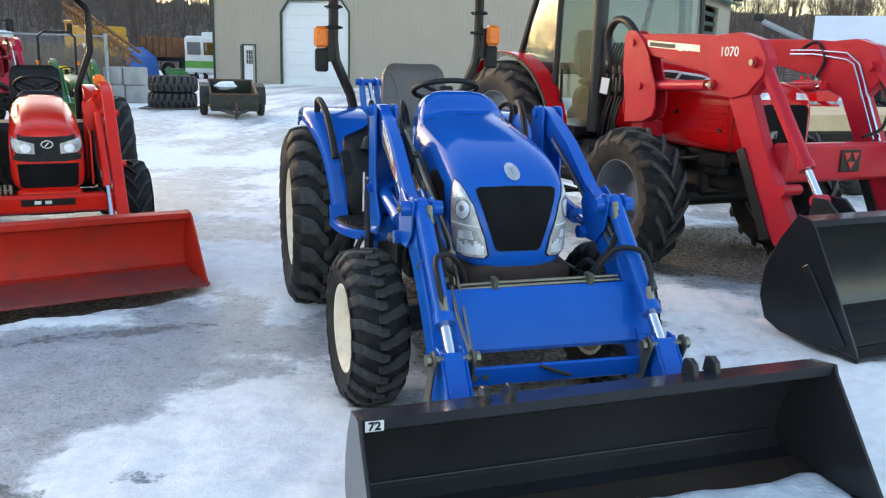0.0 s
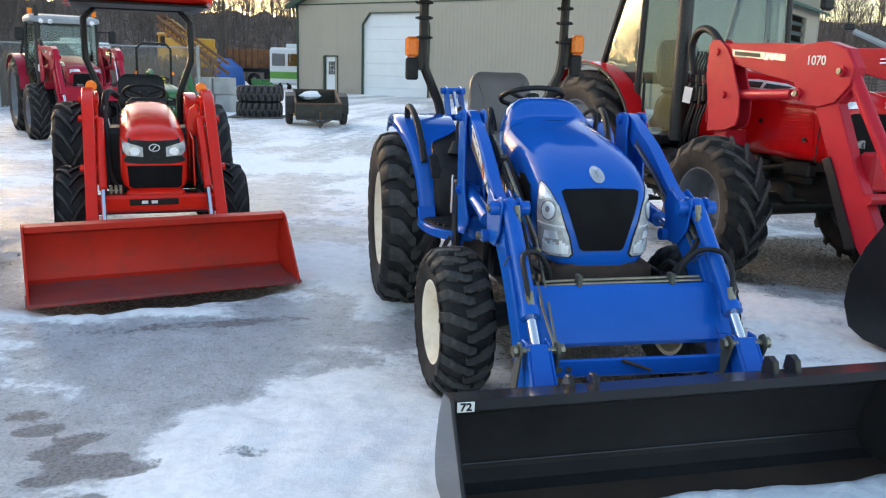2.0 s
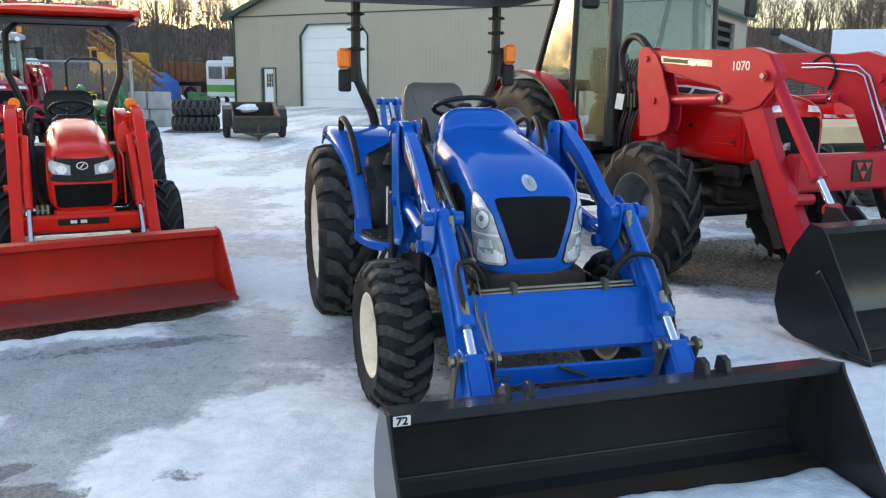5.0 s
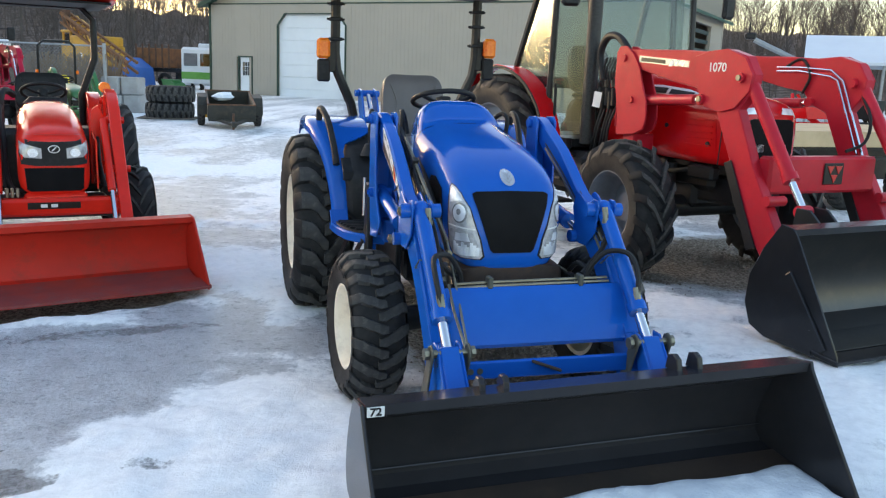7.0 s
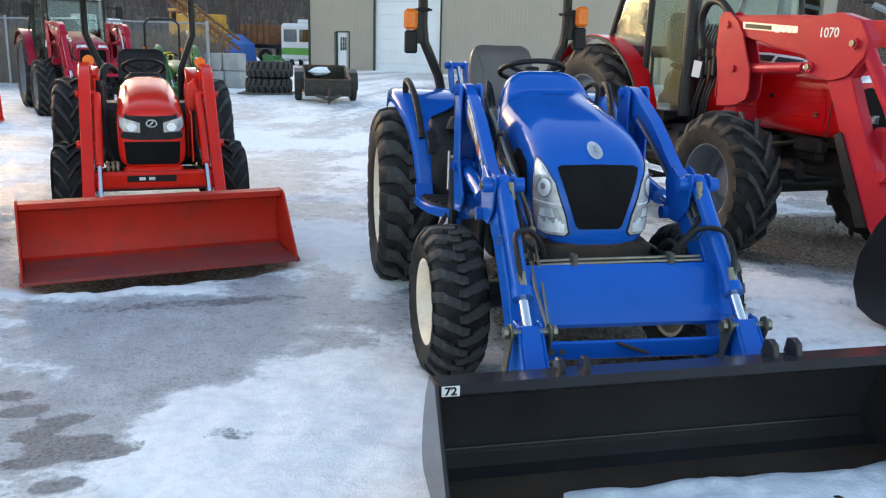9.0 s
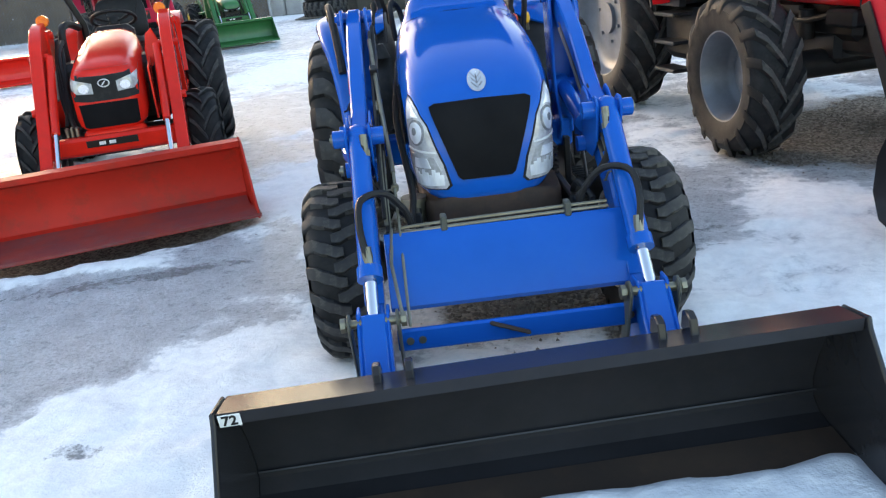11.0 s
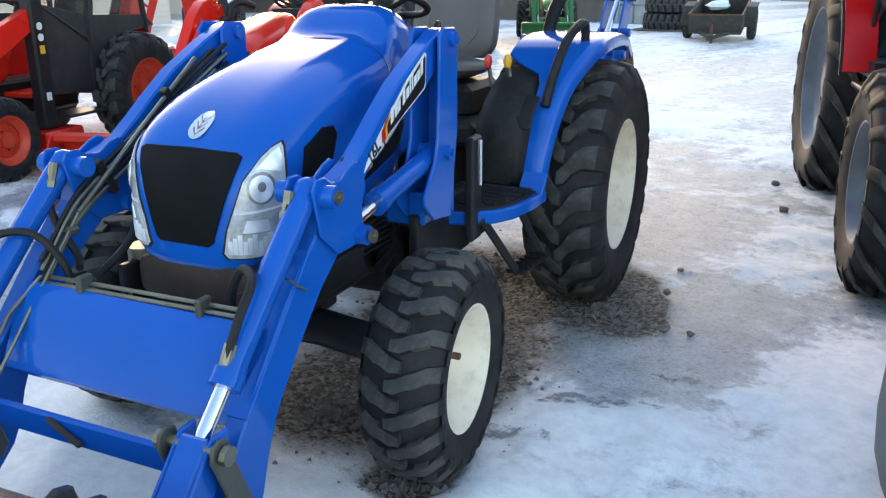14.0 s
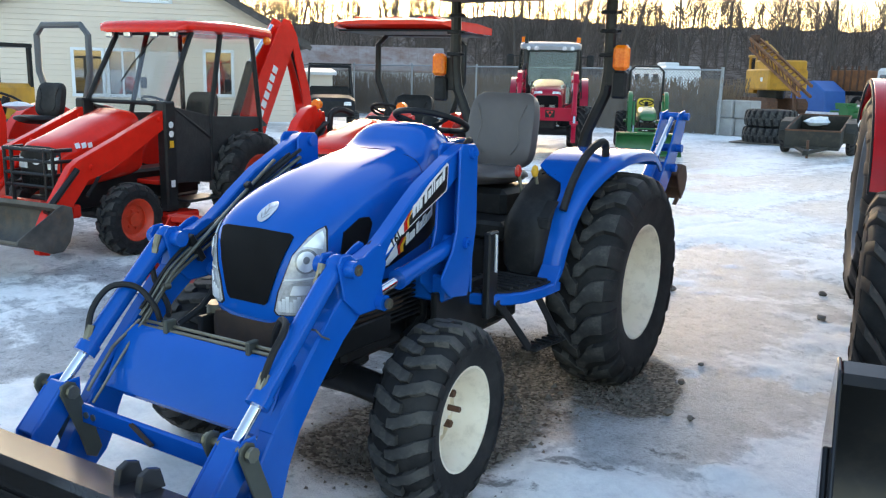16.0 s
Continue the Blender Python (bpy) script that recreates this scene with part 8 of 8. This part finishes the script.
part("badge", Geo().cyl((0.95, -1.12, 1.75), (0.95, -1.10, 1.75), 0.12, 14), white_vinyl, ex)
rust_orange = stuff("orange_rust", (0.26, 0.105, 0.035), (0.13, 0.06, 0.03), rough=0.85, scale=2, dirt=(0.08, 0.045, 0.03), dirt_amount=0.5, bump=0.2)
lat = Geo()
A_, B_ = Vector((-1.1, -0.9, 3.95)), Vector((5.4, -1.4, 1.45))
for dy, dz in ((0, 0), (0.55, 0), (0, -0.5), (0.55, -0.5)):
    lat.beam(A_ + Vector((0, dy, dz)), B_ + Vector((0, dy, dz)), 0.12, 0.12)
for i in range(14):
    p, q = A_.lerp(B_, i / 14), A_.lerp(B_, (i + 1) / 14)
    lat.beam(p, q + Vector((0, 0, -0.5)), 0.06, 0.06).beam(p + Vector((0, 0.55, 0)), q + Vector((0, 0, 0)), 0.06, 0.06)
cv = thing("conveyor", ex.matrix_basis.copy(), "rusty lattice conveyor boom leaning over the yard", "conveyor")
part("lattice", lat, rust_orange, cv)
part("support", Geo().beam((4.6, -1.15, -0.1), (4.3, -1.15, 1.7), 0.14, 0.14), rust, cv)
part("drive_box", Geo().box((-0.95, -0.7, 4.0), (0.5, 0.3, 0.3), b=0.02).beam((-1.0, -0.6, 3.9), (-1.0, -0.6, 3.4), 0.2, 0.2), rust, cv)

# rusty dump box, bus, camper, tarp
bx_ = thing("dump_box", in_yard(-20.7, 54.5, -14), "rusty orange dump box on a trailer frame", "trailer")
part("box_panel", Geo().box((0, 0, 1.85), (2.5, 2.0, 1.2), b=0.04), rust_orange, bx_)
for i in range(6):
    part("rib", Geo().box((-1.2 + 0.48 * i, -1.03, 1.95), (0.10, 0.06, 1.5)), rust, bx_)
part("frame", Geo().box((0, 0, 1.1), (4.6, 1.8, 0.25)).box((-1.6, 0, 0.5), (0.2, 1.6, 1.0)).box((1.6, 0, 0.5), (0.2, 1.6, 1.0)), black, bx_)
lugged_tyre((0.5, 0.25, 0.28, 20, "block", 0.015), rubber_old, bx_, pose(0.8, -0.9, 0.45, 0, 0, 90))
bus_white = stuff("white_bus_paint", (0.74, 0.75, 0.75), (0.66, 0.67, 0.68), rough=0.4, scale=0.6, bump=0.02)
bus_green = stuff("green_stripe", (0.10, 0.32, 0.05), (0.16, 0.40, 0.08), rough=0.4, scale=1.2)
bus = thing("bus", in_yard(-16.9, 51.2, -14, -0.25), "white camper bus with a green stripe", "bus")
part("body", Geo().box((0.9, 1.2, 1.65), (5.2, 2.2, 2.3), b=0.15), bus_white, bus)
part("stripe", Geo().box((0.9, 0.085, 1.10), (5.0, 0.02, 0.42), b=0.005), bus_green, bus)
for i in range(4):
    part("window", Geo().box((-0.95 + 1.15 * i, 0.085, 2.05), (0.95, 0.03, 0.75), b=0.02), grey_window, bus)
for i in (0, 1):
    part("roof_unit", Geo().box((-0.4 + 1.4 * i, 1.2, 2.92), (0.9, 0.9, 0.26), b=0.06), bus_white, bus)
lugged_tyre((0.45, 0.25, 0.25, 20, "block", 0.01), rubber_old, bus, pose(-0.6, 0.25, 0.42, 0, 0, 90))
rv = thing("camper", in_yard(-27.6, 44.6, -32), "white camper van behind the fence", "camper")
part("body", Geo().box((0, 0, 1.45), (5.4, 2.2, 1.9), b=0.15).box((0.4, 0, 2.5), (1.2, 0.9, 0.25), b=0.06), bus_white, rv)
for i in range(3):
    part("window", Geo().box((-1.6 + 1.5 * i, -1.11, 1.7), (0.8, 0.03, 0.5), b=0.02), grey_window, rv)
tarp = stuff("blue_tarp", (0.03, 0.13, 0.42), rough=0.5, scale=1.0)
tp = part("tarp_cover", Geo().prism([(-1.6, 0), (1.6, 0), (1.4, 1.2), (0.4, 1.8), (-1.2, 1.5)], -0.8, 0.8, "y", 0.05), tarp, None, at=in_yard(-22.2, 52.5, -20))
tagged(tp, "blue tarpaulin draped over a stack", "tarpaulin")
gtp = thing("farm_implement", in_yard(-15.6, 42.4, -20), "green farm implement beside the building", "implement")
part("hopper", Geo().prism([(-0.30, 0.42), (0.30, 0.42), (0.40, 0.72), (-0.40, 0.72)], -0.3, 0.3, "y"), green, gtp)
part("frame", Geo().beam((-0.9, 0, 0.3), (0.9, 0, 0.35), 0.1, 0.1).cyl((0.3, -0.4, 0.3), (0.3, 0.4, 0.3), 0.3, 14), green, gtp)
ygp = thing("yellow_attachment", in_yard(-7.5, 23.6, 20), "small yellow steel attachment", "attachment")
part("frame", Geo().box((0, 0, 0.30), (0.5, 0.4, 0.5), b=0.03).beam((-0.2, 0, 0.5), (0.3, -0.2, 0.65), 0.08, 0.08), yellow, ygp)

# traffic cone
cone_mat = stuff("cone_orange", (0.85, 0.13, 0.02), rough=0.5)
cone = thing("traffic_cone", pose(-0.80, 12.6, 0.0), "orange traffic cone on packed snow", "cone")
part("cone_body", Geo().rev([(0.02, 0.15), (0.45, 0.035), (0.46, 0.0)], pose(0, 0, 0, 0, -90, 0), 20), cone_mat, cone)
part("base", Geo().box((0, 0, 0.015), (0.36, 0.36, 0.03), b=0.01), cone_mat, cone)

# ---- house with cream siding ----
house_siding = stuff("cream_lap_siding", (0.74, 0.62, 0.50), (0.69, 0.58, 0.47), rough=0.55, scale=0.8, bump=0.05)
shingle = stuff("dark_shingles", (0.07, 0.06, 0.055), (0.11, 0.095, 0.085), rough=0.9, scale=6, fine=30, bump=0.3)
house = thing("house", in_yard(-22.29, 11.21, 67, -0.1), "cream lap-sided house with a dark gable roof", "house")
HW, HE, HA = 4.85, 2.60, 5.25
hg = Geo().prism([(-HW, -0.2), (HW, -0.2), (HW, HE), (0, HA), (-HW, HE)], 0, 0.2, "y", 0.003)
hg.box((-HW + 0.1, 4.5, 1.3), (0.2, 8.6, 3.0)).box((HW - 0.1, 4.5, 1.3), (0.2, 8.6, 3.0)).box((0, 8.9, 1.6), (2 * HW, 0.2, 3.6))
hwall = part("wall", hg, house_siding, house)
z = 0.0
while z < HA - 0.2:
    half = HW if z < HE else HW * (HA - z) / (HA - HE)
    part("siding_board", Geo().box((0, -0.012, z + 0.075), (2 * half - 0.06, 0.03, 0.148), (4, 0, 0), b=0.003), house_siding, hwall)
    z += 0.155
for sx in (-1, 1):
    part("roof", Geo().prism([(0, HA + 0.05), (sx * (HW + 0.5), HE - 0.22), (sx * (HW + 0.5), HE - 0.06), (0, HA + 0.21)], -0.45, 9.4, "y"), shingle, house)
    part("roof_trim", Geo().beam((0, -0.47, HA + 0.04), (sx * (HW + 0.52), -0.47, HE - 0.24), 0.04, 0.14), shingle, house)
def house_window(cx, cz, w_, h_, inset=-0.03):
    wn = part("window", Geo().box((cx, inset - 0.01, cz), (w_, 0.04, h_)), grey_window, house)
    for bx2, bz2, bw, bh_ in ((-w_ / 2 - 0.04, 0, 0.09, h_ + 0.16), (w_ / 2 + 0.04, 0, 0.09, h_ + 0.16), (0, 0, 0.06, h_), (0, h_ / 2 + 0.04, w_ + 0.16, 0.09), (0, -h_ / 2 - 0.04, w_ + 0.2, 0.09)):
        part("window_frame", Geo().box((cx + bx2, inset - 0.03, cz + bz2), (bw, 0.05, bh_)), door_white, wn)
house_window(0.60, 4.0, 1.25, 0.75)
house_window(-1.10, 1.50, 0.75, 1.25)
house_window(-0.15, 1.50, 0.75, 1.25)
house_window(2.6, 1.55, 0.75, 1.25)
h2 = thing("house", in_yard(-30.5, 5.5, 72), "grey neighbouring house with a dark roof", "house")
part("wall", Geo().box((0, 3, 1.4), (9, 6, 3.2)), siding, h2)
part("roof", Geo().prism([(-0.4, 3.0), (3, 5.2), (6.4, 3.0)], -5, 5, "x"), shingle, h2)

# long white shed with a rusty roof
rust_roof = stuff("rusty_sheet_roof", (0.23, 0.15, 0.12), (0.36, 0.31, 0.29), rough=0.7, scale=1.1, dirt=(0.20, 0.075, 0.045), dirt_amount=0.7, bump=0.1)
ws = thing("shed", in_yard(-29.7, 25.0, 56, -0.3), "long white shed with a rusty sheet-metal roof", "shed")
part("wall", Geo().box((0, 1.6, 1.1), (6.6, 3.2, 2.2)), bus_white, ws)
part("window", Geo().box((0.4, -0.02, 1.35), (0.7, 0.04, 0.6)), grey_window, ws)
rf = part("roof", Geo().prism([(-0.3, 1.95), (1.6, 3.05), (3.5, 1.95), (3.5, 2.05), (1.6, 3.15), (-0.3, 2.05)], -3.5, 3.5, "x"), rust_roof, ws)
for i in range(18):
    part("roof_rib", Geo().beam((-3.4 + 0.4 * i, -0.28, 2.07), (-3.4 + 0.4 * i, 1.58, 3.16), 0.05, 0.03), rust_roof, rf)
ws2 = thing("shed", in_yard(-26.5, 16.2, 62, -0.3), "white low shed with panelled walls behind the fence", "shed")
part("wall", Geo().box((0, 1.2, 0.8), (8.0, 2.4, 2.1)), house_siding, ws2)
part("roof", Geo().box((0, 1.2, 1.9), (8.3, 2.8, 0.12), (3, 0, 0)), bus_white, ws2)

# black utility vehicle
utv = thing("utility_vehicle", in_yard(-16.6, 14.7, 60), "black side-by-side utility vehicle with roll cage", "vehicle")
part("body", Geo().loft([ring_section(y, w, 0.45, zt, 20, 5, 5) for y, w, zt in ((-1.2, 0.5, 0.85), (-1.1, 0.62, 0.95), (-0.5, 0.66, 1.02), (-0.3, 0.66, 0.80), (0.5, 0.66, 0.78), (0.6, 0.68, 1.0), (1.5, 0.68, 1.0))]), black_plastic, utv)
part("roll_cage", Geo().tube([(-0.6, -0.4, 0.95), (-0.55, 0.0, 1.75), (-0.55, 0.75, 1.80), (-0.6, 0.85, 1.0)], 0.03, 8).tube([(0.6, -0.4, 0.95), (0.55, 0.0, 1.75), (0.55, 0.75, 1.80), (0.6, 0.85, 1.0)], 0.03, 8).tube([(-0.55, 0.0, 1.75), (0.55, 0.0, 1.75)], 0.03, 8).tube([(-0.55, 0.75, 1.80), (0.55, 0.75, 1.80)], 0.03, 8).box((0, 0.4, 1.82), (1.15, 0.85, 0.04)), black, utv)
part("seat", Geo().box((0, 0.45, 0.95), (1.1, 0.15, 0.55), b=0.05), black_plastic, utv)
for sx in (-1, 1):
    part("headlight", Geo().box((sx * 0.42, -1.19, 0.80), (0.2, 0.04, 0.10), b=0.02), reflector, utv)
    for yy in (-0.8, 1.0):
        lugged_tyre((0.31, 0.24, 0.17, 18, "block", 0.018), rubber, utv, pose(sx * 0.62, yy, 0.31))

# compact yellow loader beside the house
yl = thing("skid_loader", in_yard(-15.4, 5.6, 25), "yellow compact loader with black cage", "loader")
part("body", Geo().box((0, 0.5, 0.85), (1.1, 1.6, 0.9), b=0.08), yellow, yl)
part("cage", Geo().box((-0.5, 0.2, 1.6), (0.08, 0.08, 0.9)).box((0.5, 0.2, 1.6), (0.08, 0.08, 0.9)).box((-0.5, 1.2, 1.6), (0.08, 0.08, 0.9)).box((0.5, 1.2, 1.6), (0.08, 0.08, 0.9)).box((0, 0.7, 2.05), (1.1, 1.1, 0.08)), black, yl)
for sx in (-1, 1):
    for yy in (0.0, 1.0):
        lugged_tyre((0.40, 0.28, 0.22, 18, "block", 0.02), rubber, yl, pose(sx * 0.66, yy, 0.40))

# flat deck trailer with a wooden edge, and machines beyond it
deck_wood = stuff("pale_plank", (0.55, 0.40, 0.23), (0.45, 0.32, 0.18), rough=0.7, scale=3, bump=0.1)
fb = thing("flatbed_trailer", in_yard(5.4, 12.6, 24), "black flat deck trailer with pale wooden edge", "trailer")
part("deck", Geo().box((0, 0, 1.02), (5.2, 2.2, 0.10)), deck_wood, fb)
part("frame", Geo().box((0, 0, 0.90), (5.2, 2.0, 0.14)).box((-1.8, -0.9, 0.5), (0.14, 0.14, 0.8)).box((0.2, -0.9, 0.5), (0.14, 0.14, 0.8)).box((0, -0.98, 0.72), (5.0, 0.03, 0.05)).box((0, 0.8, 0.55), (5.0, 0.04, 0.7)), black, fb)
part("rub_rail", Geo().box((0, -1.12, 0.98), (5.2, 0.05, 0.20)), deck_wood, fb)
for xx in (-0.5, 0.6):
    lugged_tyre((0.38, 0.22, 0.22, 20, "block", 0.012), rubber_old, fb, pose(xx, -0.8, 0.36, 0, 0, 90))
row_mats = [green, red, black_plastic, green, grey_rim]
for i in range(7):
    im = thing("farm_implement", in_yard(6.6 + 1.9 * i, 21 + 1.1 * i, 20 + 13 * i), ("green", "red", "black", "green", "grey")[i % 5] + " farm implement standing on snow", "implement", "implements in a row")
    mt = row_mats[i % 5]
    part("frame", Geo().beam((-0.9, 0, 0.6), (0.9, 0, 0.6), 0.12, 0.12).beam((0, -0.7, 0.5), (0, 0.6, 1.1), 0.10, 0.10).beam((-0.4, 0, 0.6), (-0.1, 0.4, 1.35), 0.07, 0.07).beam((0.4, 0, 0.6), (0.1, 0.4, 1.35), 0.07, 0.07), mt, im)
    for sx in (-0.7, 0.7):
        part("wheel", Geo().rev([(-0.07, 0.16), (-0.08, 0.27), (-0.03, 0.31), (0.03, 0.31), (0.08, 0.27), (0.07, 0.16)], pose(sx, 0.2, 0.31), 20), rubber_old, im)
    part("hopper", Geo().prism([(-0.4, 0.75), (0.4, 0.75), (0.6, 1.25), (-0.6, 1.25)], -0.35, 0.25, "y"), mt, im)
tent_white = stuff("white_sheeting", (0.70, 0.72, 0.75), (0.62, 0.64, 0.68), rough=0.5, scale=0.5)
tent = thing("shelter", in_yard(19.5, 36.8, -20), "long low shelter with a white roof", "shelter")
part("roof", Geo().prism([(-3.0, 2.5), (0, 3.7), (3.0, 2.5), (3.0, 2.62), (0, 3.82), (-3.0, 2.62)], -5.5, 9, "x"), tent_white, tent)
for i in range(6):
    part("post", Geo().cyl((-5.2 + 2.7 * i, -2.8, -0.2), (-5.2 + 2.7 * i, -2.8, 2.55), 0.06, 8), galv, tent)
lift_ = thing("grain_auger", in_yard(10.3, 31.5, -10), "grey grain auger tube pointing upward", "auger")
part("tube", Geo().tube([(2.4, 0, 1.9), (-0.4, 0, 3.15)], 0.10, 10), galv, lift_)
part("head", Geo().box((-0.55, 0, 3.28), (0.40, 0.25, 0.22), b=0.05).beam((-0.6, 0, 3.3), (-0.6, 0, 3.75), 0.05, 0.05), black, lift_)
part("leg", Geo().beam((1.9, 0, 2.1), (1.8, 0.3, -0.1), 0.08, 0.08).beam((1.9, 0, 2.1), (2.4, -0.3, -0.1), 0.08, 0.08), galv, lift_)

# ---- loose stones and clods ----
dark_stone = stuff("dark_gravel", (0.10, 0.085, 0.070), (0.25, 0.215, 0.18), rough=0.85, scale=18, bump=0.3)
sr = random.Random(21)
for x, y, s_ in ((0.945, 5.93, 0.035), (1.06, 5.96, 0.026), (0.73, 6.35, 0.03), (1.55, 4.25, 0.022), (-0.6, 8.1, 0.05), (0.55, 8.3, 0.04), (0.2, 9.0, 0.04), (-3.0, 5.0, 0.03), (0.62, 6.7, 0.025)):
    st_ = part("stone", Geo().rock((0, 0, s_ * 0.35), (s_ * 1.2, s_, s_ * 0.7), int(x * 50)), dark_stone, None, at=pose(x, y, 0, 0, 0, sr.uniform(0, 180)))
    tagged(st_, "small dark stone lying on the ice", "stone", "loose stones")
gravel = Geo()
for i in range(5200):
    cx, cy, rx, ry, amp = BARE_AND_SHADE[sr.choice((0, 1, 2, 3, 3, 4, 4, 5, 6, 7, 7, 8, 9, 11))]
    a_, r_ = sr.uniform(0, 6.28), abs(sr.gauss(0, 0.62))
    lx_, ly_ = rx * r_ * math.cos(a_), ry * r_ * math.sin(a_)
    c_, s2 = math.cos(radians(TURN_BARE)), math.sin(radians(TURN_BARE))
    s_ = sr.uniform(0.004, 0.013) if sr.random() < 0.93 else sr.uniform(0.013, 0.028)
    px, py = cx + c_ * lx_ - s2 * ly_, cy + s2 * lx_ + c_ * ly_
    q = [Vector((sr.uniform(-1, 1), sr.uniform(-1, 1), sr.uniform(-0.3, 0.9))) * s_ for _ in range(4)]
    q = [Vector((1, 0, -0.3)) * s_, Vector((-0.5, 0.9, -0.2)) * s_, Vector((-0.6, -0.8, -0.3)) * s_, Vector((sr.uniform(-0.3, 0.3), sr.uniform(-0.3, 0.3), 0.8)) * s_]
    tw = sr.uniform(0, 6.28)
    gravel.add([(px + p.x * math.cos(tw) - p.y * math.sin(tw), py + p.x * math.sin(tw) + p.y * math.cos(tw), p.z - 0.012) for p in q], [(0, 1, 3), (1, 2, 3), (2, 0, 3), (0, 2, 1)])
gm = bpy.data.meshes.new("gravel")
gm.from_pydata(gravel.v, [], gravel.f)
gm.materials.append(dark_stone)
tagged(new("gravel", gm), "loose grey gravel under the machines", "gravel", kind="stuff")
